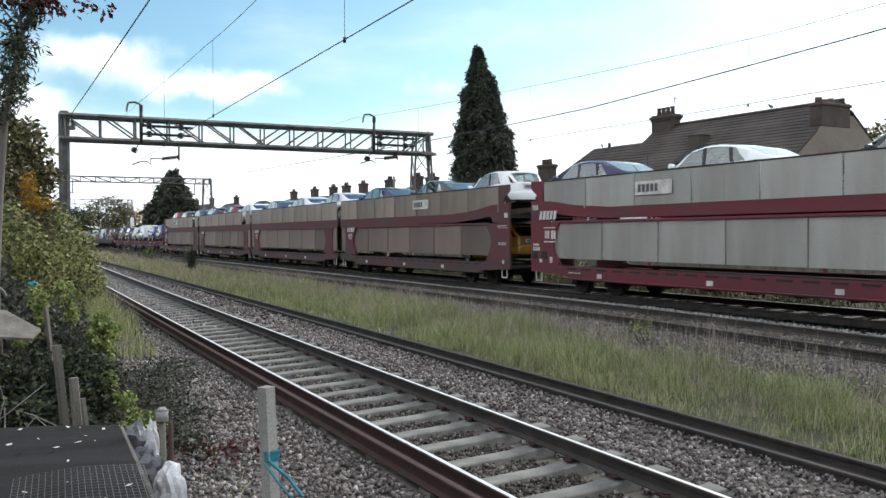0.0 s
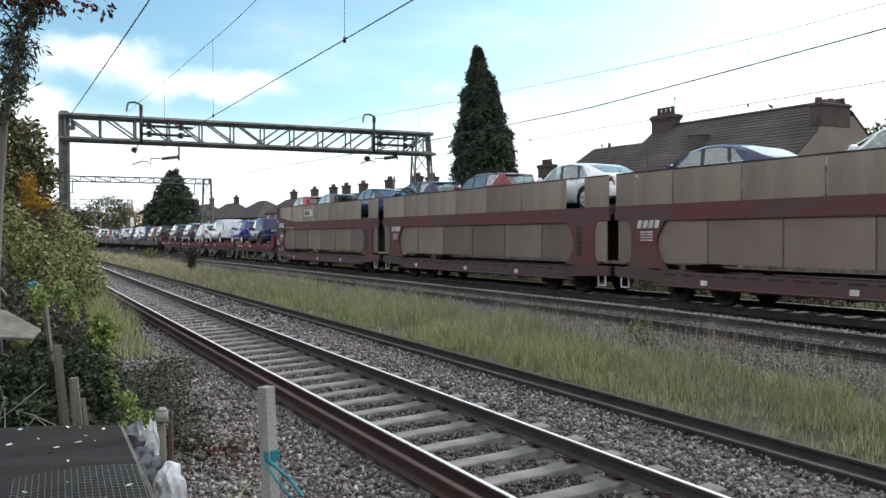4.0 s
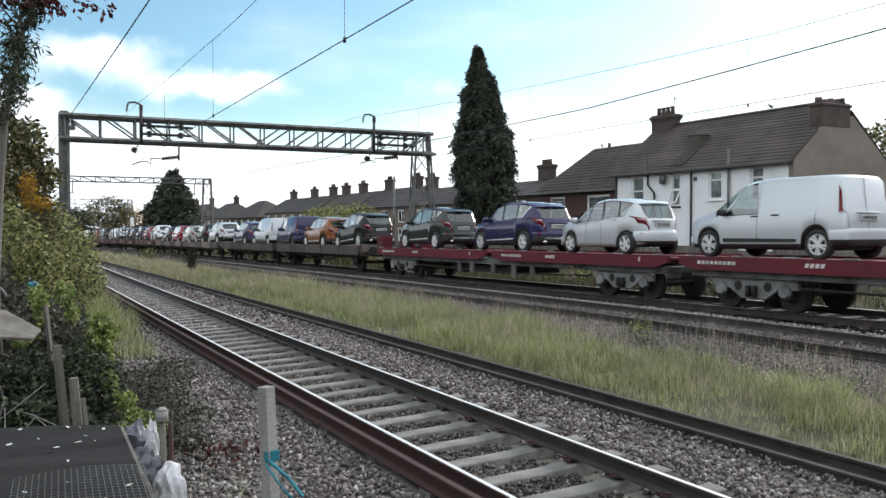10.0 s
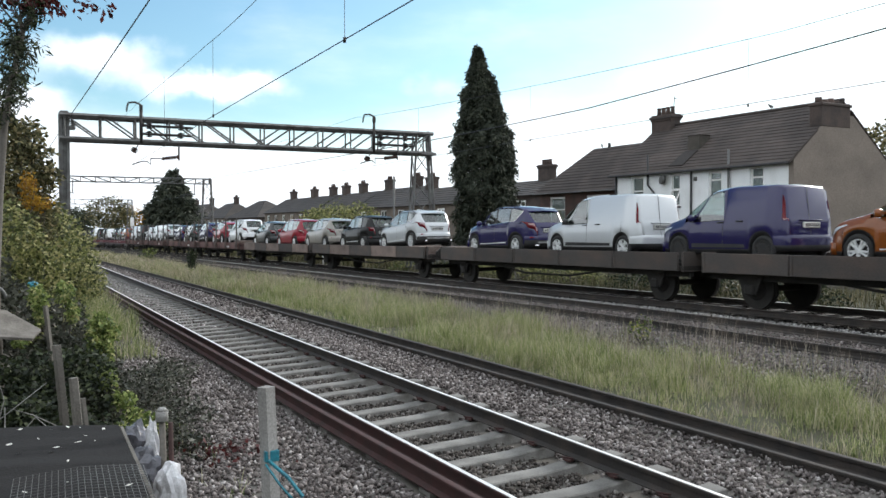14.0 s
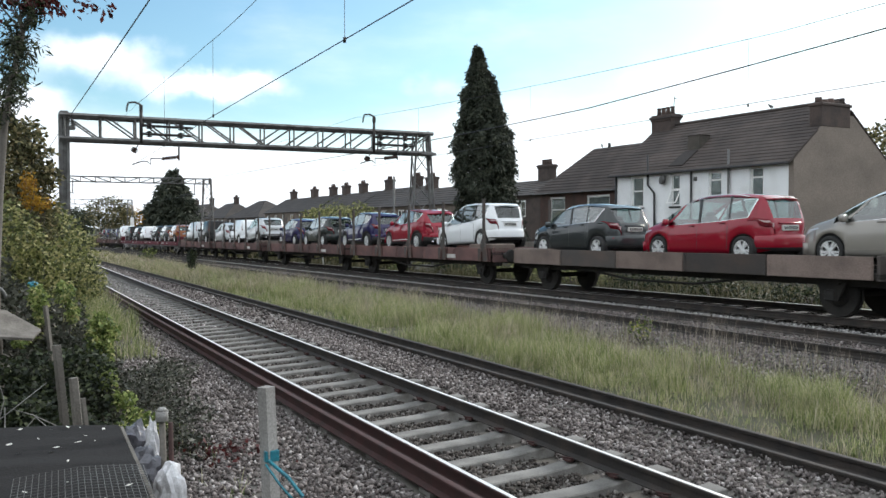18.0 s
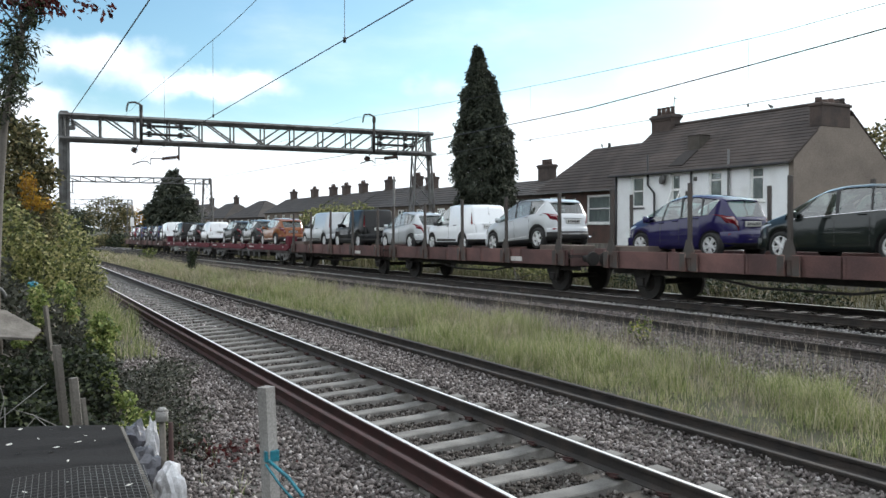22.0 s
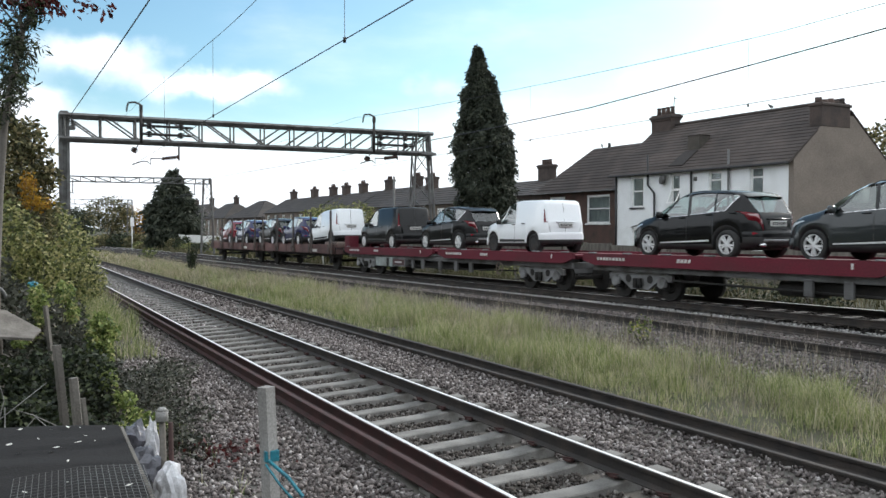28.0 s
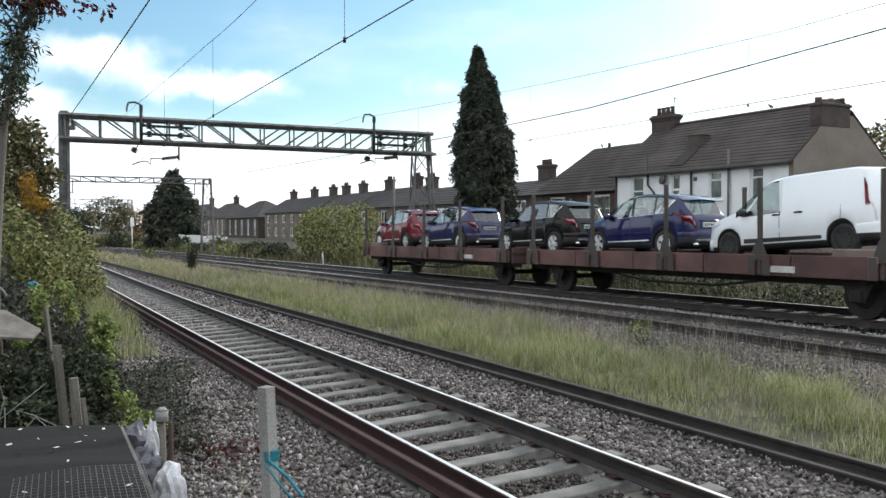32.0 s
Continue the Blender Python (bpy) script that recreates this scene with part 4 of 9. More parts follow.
def shell_parts(kind):
    """All meshes of one kind of car: name, mesh, material key, label."""
    if kind in PARTS:
        return PARTS[kind]
    k = KINDS[kind]
    sh = Shell(k)
    out = []
    R = k["r"] + 0.055
    st = {0.0, 0.015, 0.03, 0.045, 0.06, 0.09, k["L"] - 0.02, k["L"] - 0.05, k["L"] - 0.1, k["L"]}
    st |= {round(0.12 * i, 3) for i in range(1, int(k["L"] / 0.12))}
    for c in sh.arches:
        st |= {c + R * math.sin(a) for a in (-1.5707, -1.3, -1.05, -0.8, -0.5, -0.25, 0, 0.25, 0.5, 0.8, 1.05, 1.3, 1.5707)}
        st |= {c - R - 0.003, c + R + 0.003}
    cuts = [k["front"][0], k["front"][1]] + (list(k["rear"]) if k["rear"] else [])
    side0, side1 = min(min(p[0], p[3]) for p in k["panes"]), k["front"][1]
    st |= set(cuts) | {side0}
    st = sorted(s for s in st if 0 <= s <= k["L"])
    st = [s for i, s in enumerate(st) if i == 0 or s - st[i - 1] > 0.002]
    bm = bm_new()
    rings = []
    for s in st:
        r = sh.ring(s)
        ys = sh.y(s)
        left = [bm.verts.new((-p.x, ys, p.z)) for p in r[:-1]]
        mid = bm.verts.new((0, ys, r[-1].z))
        right = [bm.verts.new((p.x, ys, p.z)) for p in r[:-1]][::-1]
        rings.append(left + [mid] + right)
    n = len(rings[0])
    for i in range(len(st) - 1):
        sm = (st[i] + st[i + 1]) / 2
        for j in range(n):
            jj = (j + 1) % n
            q = j if j < 8 else 15 - j
            opening = (q == 5 and side0 < sm < side1) or (q == 7 and (k["front"][0] < sm < k["front"][1] or (k["rear"] and k["rear"][0] < sm < k["rear"][1])))
            if opening:
                continue
            f = bm.faces.new((rings[i][j], rings[i + 1][j], rings[i + 1][jj], rings[i][jj]))
            f.smooth = q not in (0, 16)
            if q == 0 or j == n - 1 or (q == 1 and k["clad"]):
                f.material_index = 1
    for r, flip in ((rings[0], False), (rings[-1], True)):
        f = bm.faces.new(r if not flip else r[::-1])
        f.material_index = 0
    bmesh.ops.recalc_face_normals(bm, faces=bm.faces)
    out.append(("body", to_mesh("body", bm), ["paint", "black_plastic"], "", False))
    # window panes and the pillars between them
    q0, q1 = 5.02, 5.95
    for side in (-1, 1):
        last = (side0 - 0.03, side0 - 0.03)
        for a, b, c, d, dark in k["panes"]:
            out.append(("side_window", to_mesh("side_window", patch(sh, [(a + 0.012, q0), (b - 0.012, q0), (c - 0.012, q1), (d + 0.012, q1)], side, -0.002)), ["privacy_glass" if dark else "car_glass"], "", False))
            out.append(("pillar", to_mesh("pillar", patch(sh, [(last[0], 5.0), (a + 0.014, 5.0), (d + 0.014, 6.0), (last[1], 6.0)], side, 0.002, 3, 3)), ["paint" if last[0] < side0 else "black_plastic"], "", False))
            last = (b - 0.014, c - 0.014)
        out.append(("pillar", to_mesh("pillar", patch(sh, [(last[0], 5.0), (side1 + 0.01, 5.0), (k["front"][0] + 0.1, 6.0), (last[1], 6.0)], side, 0.002, 4, 3)), ["paint"], "", False))
        out.append(("window_trim", to_mesh("window_trim", patch(sh, [(k["panes"][0][0], 4.93), (k["panes"][-1][1], 4.93), (k["panes"][-1][1], 5.015), (k["panes"][0][0], 5.015)], side, 0.006, 14, 1)), ["chrome" if kind in ("suv", "mpv", "long_mpv", "fastback", "estate") else "black_plastic"], "", False))
        # lamps
        if "van" in kind:
            tail, lens_at = [(0.05, 4.3), (0.2, 4.4), (0.27, 5.8), (0.16, 5.8)], [(0.07, 4.5), (0.18, 4.5), (0.2, 4.95), (0.1, 4.95)]
        elif kind == "small_suv":
            tail, lens_at = [(0.03, 3.6), (0.3, 3.7), (0.5, 4.92), (0.05, 4.97)], [(0.05, 3.9), (0.22, 4.0), (0.26, 4.4), (0.06, 4.3)]
        elif kind == "hatch":
            tail, lens_at = [(0.08, 4.6), (0.26, 4.7), (0.5, 5.85), (0.3, 5.9)], [(0.12, 4.75), (0.2, 4.8), (0.26, 5.1), (0.19, 5.1)]
        else:
            tail, lens_at = [(0.03, 3.5), (0.34, 3.68), (0.74, 4.88), (0.05, 4.97)], [(0.05, 3.85), (0.3, 3.98), (0.38, 4.35), (0.06, 4.25)]
        lamp = patch(sh, tail, side, 0.012, 8, 4)
        bmesh.ops.solidify(lamp, geom=lamp.faces[:], thickness=-0.02)
        out.append(("tail_lamp", to_mesh("tail_lamp", lamp), ["tail_red"], "red tail lamp lens", False))
        out.append(("tail_lamp_lens", to_mesh("tail_lamp_lens", patch(sh, lens_at, side, 0.017, 4, 2)), ["tail_clear"], "clear strip across the tail lamp", False))
        if kind in ("suv", "mpv", "mini_mpv", "small_suv"):
            out.append(("reflector", to_mesh("reflector", patch(sh, [(0.06, 2.55), (0.22, 2.6), (0.22, 2.8), (0.06, 2.75)], side, 0.03, 3, 1)), ["tail_red"], "small red reflector in the bumper", False))
        e = k["L"]
        out.append(("headlamp", to_mesh("headlamp", patch(sh, [(e - 0.62, 4.3), (e - 0.12, 3.6), (e - 0.14, 5.4), (e - 0.6, 5.0)], side, 0.01, 6, 3)), ["head_clear"], "clear headlamp lens", False))
        # door mirror, handles, mouldings
        b = bm_new()
        s = k["panes"][-1][1] - 0.12
        p = sh.point(s, 5.05, side)
        box(b, p.x, p.x + side * 0.2, p.y - 0.06, p.y + 0.07, p.z - 0.01, p.z + 0.16, 0.04)
        out.append(("door_mirror", to_mesh("door_mirror", b), ["paint" if kind not in ("van", "small_van") else "black_plastic"], "", True))
        handles = [pp[3] for pp in k["panes"] if pp[2] > 1.2] if "van" not in kind else [k["panes"][-1][0] - 0.02, k["panes"][-1][0] - 0.6]
        for hs in handles[:3]:
            b = bm_new()
            p = sh.point(hs + 0.12, 4.1, side)
            box(b, p.x - side * 0.01, p.x + side * 0.03, p.y - 0.1, p.y + 0.1, p.z - 0.016, p.z + 0.016, 0.008)
            out.append(("door_handle", to_mesh("door_handle", b), ["paint" if "van" not in kind else "black_plastic"], "", True))
        lo_s, hi_s = sh.arches[0] + R + 0.12, sh.arches[1] - R - 0.1
        b = patch(sh, [(lo_s, 2.12), (hi_s, 2.12), (hi_s, 2.5), (lo_s, 2.38)] if "van" in kind else [(lo_s, 2.2), (hi_s, 2.1), (hi_s, 2.2), (lo_s, 2.34)], side, 0.014, 8, 2)
        out.append(("side_moulding", to_mesh("side_moulding", b), ["black_plastic" if "van" in kind else ("alloy" if k["clad"] else "paint")], "", False))
        for ds in ([k["panes"][-1][0] + 0.02] + ([k["panes"][-2][0] + 0.02] if len(k["panes"]) > 1 else [])) + ([0.9] if kind == "van" else []):
            b = patch(sh, [(ds - 0.008, 2.0), (ds + 0.008, 2.0), (ds + 0.008, 5.0), (ds - 0.008, 5.0)], side, 0.002, 1, 5)
            out.append(("door_gap", to_mesh("door_gap", b), ["black_plastic"], "", False))
        if kind in ("suv", "long_mpv", "mpv", "estate"):
            d = k["panes"][0]
            out.append(("quarter_trim", to_mesh("quarter_trim", patch(sh, [(d[0] - 0.012, 5.0), (d[0] + 0.022, 5.0), (d[3] + 0.022, 5.95), (d[3] - 0.012, 5.95)], side, 0.006, 1, 4)), ["chrome"], "bright trim behind the rear side window", False))
        if k["rails"]:
            b = bm_new()
            tube(b, [sh.point(0.75 + i * (k["front"][0] - 0.85) / 6, 6.35, side, 0.03 if 0 < i < 6 else -0.01) for i in range(7)], 0.012)
            out.append(("roof_rail", to_mesh("roof_rail", b), ["alloy" if kind == "long_mpv" else "black_plastic"], "low roof rail", True))
    # screens across the tail and the nose
    for nm, rng in (("rear_window", k["rear"]), ("windscreen", k["front"])):
        if rng is None:
            continue
        b = bm_new()
        rows = []
        for i in range(7):
            s = rng[0] + (rng[1] - rng[0]) * i / 6
            rows.append([b.verts.new(sh.point(s, q, sd, 0.0)) for q, sd in ((7, -1), (7.5, -1), (8, 1), (7.5, 1), (7, 1))])
        for r0, r1 in zip(rows, rows[1:]):
            for i in range(4):
                f = b.faces.new((r0[i], r0[i + 1], r1[i + 1], r1[i]))
                f.smooth = True
        bmesh.ops.recalc_face_normals(b, faces=b.faces)
        out.append((nm, to_mesh(nm, b), ["car_glass" if nm == "windscreen" else "privacy_glass" if k["boxy"] else "screen_glass"], "", False))
    yb, hw = sh.y(0.0), k["W"] / 2
    b = bm_new()
    box(b, -hw * 0.7, hw * 0.7, sh.y(0.45), sh.y(k["L"] - 0.45), 0.2, 0.42, 0.05)
    for c in sh.arches:
        rod(b, (-hw * 0.8, sh.y(c), k["r"]), (hw * 0.8, sh.y(c), k["r"]), 0.06)
    out.append(("underbody", to_mesh("underbody", b), ["black_plastic"], "", False))
    b = bm_new()
    rim = [(-sh.half(q) * 1.012, sh.y(q) - 0.03) for q in (0.5, 0.32, 0.18, 0.1, 0.05, 0.01)] + [(-sh.half(0.0) * 0.6, yb - 0.05), (0, yb - 0.055)]
    rim = rim + [(-x, y) for x, y in rim[-2::-1]]
    low_z = 0.44 if k["boxy"] else 0.52
    lower = [(0.3, 0.9), (0.34, 0.97), (0.4, 1.0), (low_z, 1.0)]
    upper = [(low_z, 1.0), (0.58, 1.0), (0.64, 0.985), (0.67, 0.95)]
    loft(b, rim, lower if k["clad"] else [(0.3, 0.9), (0.35, 0.98), (0.38, 1.0)])
    out.append(("bumper_skirt", to_mesh("bumper_skirt", b), ["black_plastic"], "dark lower bumper", True))
    b = bm_new()
    loft(b, rim, upper if k["clad"] else [(0.38, 1.0), (0.44, 1.01), (0.58, 1.01), (0.64, 0.985), (0.67, 0.95)])
    out.append(("rear_bumper", to_mesh("rear_bumper", b), ["paint"], "", True))
    if k["rear"] and not k["boxy"] and kind != "fastback":
        s0 = k["rear"][1] - 0.1
        b = bm_new()
        edge = [sh.point(s0 + 0.06 * abs(q) ** 2, 8 - abs(q), 1 if q > 0 else -1, 0.012) for q in (-1.1, -0.8, -0.4, 0, 0.4, 0.8, 1.1)]
        back = [sh.point(k["rear"][1] + 0.16, 8 - abs(q), 1 if q > 0 else -1, 0.006) for q in (-1.1, -0.8, -0.4, 0, 0.4, 0.8, 1.1)]
        zt = sh.point(k["rear"][1] + 0.05, 8, 1).z
        top = [b.verts.new((p.x, p.y, zt - 0.03 * abs(i - 3) / 3 - 0.012)) for i, p in enumerate(edge)]
        low = [b.verts.new((p.x * 0.98, p.y + 0.015, zt - 0.03 * abs(i - 3) / 3 - 0.045)) for i, p in enumerate(edge)]
        rear = [b.verts.new(p) for p in back]
        for i in range(6):
            b.faces.new((rear[i], rear[i + 1], top[i + 1], top[i])), b.faces.new((top[i], top[i + 1], low[i + 1], low[i]))
        bmesh.ops.recalc_face_normals(b, faces=b.faces)
        out.append(("spoiler", to_mesh("spoiler", b), ["paint"], "", False))
    if kind == "suv":
        b = bm_new()
        box(b, -hw * 0.56, hw * 0.56, yb - 0.075, yb + 0.1, 0.4, 0.47, 0.02)
        out.append(("skid_plate", to_mesh("skid_plate", b), ["bogie"], "grey skid plate", True))
        for side in (-1, 1):
            b = bm_new()
            rod(b, (side * hw * 0.62, yb + 0.1, 0.33), (side * hw * 0.62, yb - 0.09, 0.33), 0.045, n=10)
            out.append(("exhaust_pipe", to_mesh("exhaust_pipe", b), ["chrome"], "", True))
    b = bm_new()
    yf = sh.y(k["L"])
    rim = [(-hw * 0.9, yf - 0.3), (-hw * 0.74, yf - 0.1), (-hw * 0.5, yf + 0.02), (0, yf + 0.05)]
    rim = rim + [(-x, y) for x, y in rim[-2::-1]]
    plate(b, [(x, y, 0.25) for x, y in rim], (0, 0, 1), 0.25)
    out.append(("front_bumper", to_mesh("front_bumper", b), ["paint"], "", True))
    zt = 0.84 if "van" not in kind else 0.9
    b = bm_new()
    py = sh.y(0.05) - 0.02
    box(b, -0.27, 0.27, py - 0.025, py + 0.02, zt - 0.07, zt + 0.06, 0.01)
    for i in range(7):
        x = -0.2 + i * 0.067
        box(b, x - 0.02, x + 0.02, py - 0.03, py - 0.02, zt - 0.04, zt + 0.035, 0, slot=1)
    out.append(("number_plate", to_mesh("number_plate", b), ["plate_white", "black_plastic"], "pale number plate with dark bars", False))
    b = bm_new()
    box(b, -0.36, 0.36, py - 0.02, py + 0.03, zt + 0.09, zt + 0.12, 0.008)
    out.append(("tailgate_trim", to_mesh("tailgate_trim", b), ["paint"], "", True))
    if kind == "small_suv":
        b = bm_new()
        rod(b, (0.12, yb + 0.06, 0.78), (0.12, yb - 0.2, 0.78), 0.34, 0.31, 20)
        out.append(("spare_wheel", to_mesh("spare_wheel", b), ["black_plastic"], "spare wheel in a dark cover", True))
    if "van" in kind:
        b = bm_new()
        rows = [[b.verts.new(sh.point(q, 7.985, sd, 0.004)) for sd in (-1, 1)] for q in (0.03, 0.045, 0.06, 0.09, 0.12, 0.16, 0.2, 0.26)]
        for r0, r1 in zip(rows, rows[1:]):
            b.faces.new((r0[0], r0[1], r1[1], r1[0]))
        out.append(("door_gap", to_mesh("door_gap", b), ["black_plastic"], "", False))
    # seats and dashboard
    b = bm_new()
    zs = k["belt"][1][1]
    for yy in ((k["panes"][-1][0] + 0.12,) if "van" in kind and "window" not in kind else (k["panes"][-1][0] + 0.12, k["panes"][max(0, len(k["panes"]) - 2)][0] + 0.1)):
        for x in (-0.38, 0.38):
            box(b, x - 0.24, x + 0.24, sh.y(yy) - 0.1, sh.y(yy) + 0.06, 0.5, zs + 0.06, 0.05)
            box(b, x - 0.15, x + 0.15, sh.y(yy) - 0.1, sh.y(yy), zs + 0.04, zs + 0.16, 0.03)
    out.append(("seats", to_mesh("seats", b), ["seat"], "", False))
    b = bm_new()
    box(b, -hw * 0.82, hw * 0.82, sh.y(k["front"][1] - 0.42), sh.y(k["front"][1] - 0.02), 0.5, k["belt"][-3][1] - 0.02, 0.05)
    box(b, -sh.half(0.3) * 0.85, sh.half(0.3) * 0.85, sh.y(0.3), sh.y(0.6), 0.5, 0.9, 0.05)
    if "van" in kind and "window" not in kind:
        s = k["panes"][-1][3] - 0.1
        box(b, -hw * 0.74, hw * 0.74, sh.y(s) - 0.03, sh.y(s), 0.5, 1.68, 0.0)
    out.append(("dashboard", to_mesh("dashboard", b), ["black_plastic"], "", False))
    for nm, me, mats, lab, sm in out:
        if sm:
            me.shade_smooth()
        for _ in mats:
            me.materials.append(None)
    PARTS[kind] = out
    return out


def car(kind, colour, label, category="car", style="alloy", name="car"):
    k = KINDS[kind]
    root = thing(name, label, category, "cars on the train")
    for nm, me, mats, lab, sm in shell_parts(kind):
        ob = part_of(nm, me, root, lab)
        for slot, key in zip(ob.material_slots, mats):
            slot.link = "OBJECT"
            slot.material = PAINT[colour] if key == "paint" else M[key]
    tm, rm = wheel_meshes(k["r"], style)
    for side in (-1, 1):
        for y in (-k["wb"] / 2, k["wb"] / 2):
            w = part_of("wheel", tm, root)
            w.matrix_basis = pose(side * (k["W"] / 2 - 0.125), y, k["r"], 0, 0, 0 if side < 0 else 180)
            part_of("rim", rm, w)
    return root
# ---- wagons ----
M["maroon"] = worn("maroon_wagon_paint", (0.105, 0.026, 0.032), (0.075, 0.04, 0.041), 0.9, 30.0, 0.7, stretch=(1, 0.6, 1.6), amount=(0.4, 0.62))
M["maroon_grimy"] = worn("grimy_maroon_paint", (0.085, 0.034, 0.038), (0.062, 0.046, 0.044), 0.9, 30.0, 0.75, stretch=(1, 0.5, 1.6), amount=(0.35, 0.6))
M["crimson"] = worn("crimson_wagon_paint", (0.125, 0.007, 0.02), (0.08, 0.014, 0.02), 0.8, 30.0, 0.8, stretch=(1, 0.6, 1.6), amount=(0.45, 0.75))
M["crimson_faded"] = worn("faded_crimson_paint", (0.135, 0.018, 0.03), (0.09, 0.03, 0.036), 0.8, 30.0, 0.7, stretch=(1, 0.6, 1.6), amount=(0.4, 0.7))
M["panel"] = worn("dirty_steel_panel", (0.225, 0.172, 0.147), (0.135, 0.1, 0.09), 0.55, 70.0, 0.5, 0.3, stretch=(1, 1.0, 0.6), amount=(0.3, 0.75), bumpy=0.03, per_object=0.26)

# pale vertical streaks in the colour put in the upper panels' sheen
M["panel_high"] = worn("painted_sheen_panel", (0.4, 0.325, 0.265), (0.18, 0.145, 0.125), 0.5, 70.0, 0.38, 0.45, stretch=(1, 1.6, 0.25), amount=(0.3, 0.7), bumpy=0.03, per_object=0.22)


def perforated(name, solid, open_share):
    """The same steel as fine mesh: part of what is behind it shows through."""
    m = M[solid].copy()
    m.name = name
    n, l = m.node_tree.nodes, m.node_tree.links
    mix, clear = n.new("ShaderNodeMixShader"), n.new("ShaderNodeBsdfTransparent")
    mix.inputs["Fac"].default_value = open_share
    l.new(n["Principled BSDF"].outputs["BSDF"], mix.inputs[1])
    l.new(clear.outputs["BSDF"], mix.inputs[2])
    l.new(mix.outputs["Shader"], n["Material Output"].inputs["Surface"])
    return m


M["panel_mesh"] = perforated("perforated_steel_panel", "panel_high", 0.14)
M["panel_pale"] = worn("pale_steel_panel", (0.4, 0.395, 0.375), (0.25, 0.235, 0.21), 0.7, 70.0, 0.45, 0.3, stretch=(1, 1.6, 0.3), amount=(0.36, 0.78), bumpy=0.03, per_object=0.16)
M["brown_board"] = worn("brown_wagon_steel", (0.062, 0.054, 0.05), (0.085, 0.064, 0.054), 1.2, 30.0, 0.8, amount=(0.45, 0.65), per_object=0.3)
M["rust_board"] = worn("rusty_wagon_steel", (0.1, 0.055, 0.052), (0.155, 0.08, 0.072), 1.0, 30.0, 0.8, amount=(0.42, 0.62), per_object=0.28)
M["tan_board"] = worn("tan_wagon_board", (0.19, 0.145, 0.125), (0.12, 0.092, 0.08), 1.2, 30.0, 0.85, amount=(0.45, 0.7), per_object=0.35)
M["stake_steel"] = worn("weathered_stake_steel", (0.075, 0.066, 0.06), (0.09, 0.052, 0.043), 1.6, 40.0, 0.75, 0.15, amount=(0.5, 0.7))
M["stake_foot"] = worn("pale_rusted_foot_plate", (0.3, 0.19, 0.16), (0.14, 0.065, 0.055), 1.1, 25.0, 0.85, amount=(0.42, 0.6), per_object=0.4)
M["bogie"] = worn("grey_bogie_steel", (0.27, 0.27, 0.275), (0.11, 0.105, 0.1), 2.5, 40.0, 0.7, 0.2)
M["grime"] = worn("grimy_underframe", (0.018, 0.017, 0.016), (0.032, 0.028, 0.025), 3.0, 40.0, 0.85)
M["grey_frame"] = worn("grey_wagon_frame", (0.15, 0.15, 0.152), (0.06, 0.055, 0.052), 1.5, 40.0, 0.7, 0.2)
M["box_pale"] = worn("faded_grey_green_paint", (0.34, 0.38, 0.37), (0.2, 0.21, 0.2), 1.4, 30.0, 0.6, amount=(0.4, 0.65))
M["sign_white"] = worn("white_lettering", (0.62, 0.6, 0.58), (0.42, 0.4, 0.38), 4.0, 50.0, 0.7)
M["sign_dark"] = worn("dark_lettering", (0.06, 0.06, 0.065), (0.1, 0.1, 0.1), 4.0, 50.0, 0.7)

HALF = 1.34


def axle(parent, y, r=0.42, z0=0.0):
    key = ("axle", round(r, 3))
    if key not in PARTS:
        b = bm_new()
        rod(b, (-1.0, 0, 0), (1.0, 0, 0), 0.075, n=10)
        for s in (-1, 1):
            rod(b, (s * 0.69, 0, 0), (s * 0.82, 0, 0), r, r, 24)
            rod(b, (s * 0.66, 0, 0), (s * 0.69, 0, 0), r + 0.03, r + 0.03, 24)
            rod(b, (s * 0.82, 0, 0), (s * 0.835, 0, 0), r * 0.55, r * 0.45, 16)
            box(b, s * 0.9, s * 1.12, -0.13, 0.13, -0.12, 0.12, 0.03)
        me = to_mesh("wheelset", b)
        me.materials.append(M["grime"])
        PARTS[key] = me
    o = part_of("wheelset", PARTS[key], parent)
    o.matrix_basis = pose(0, y, z0 + r)
    return o


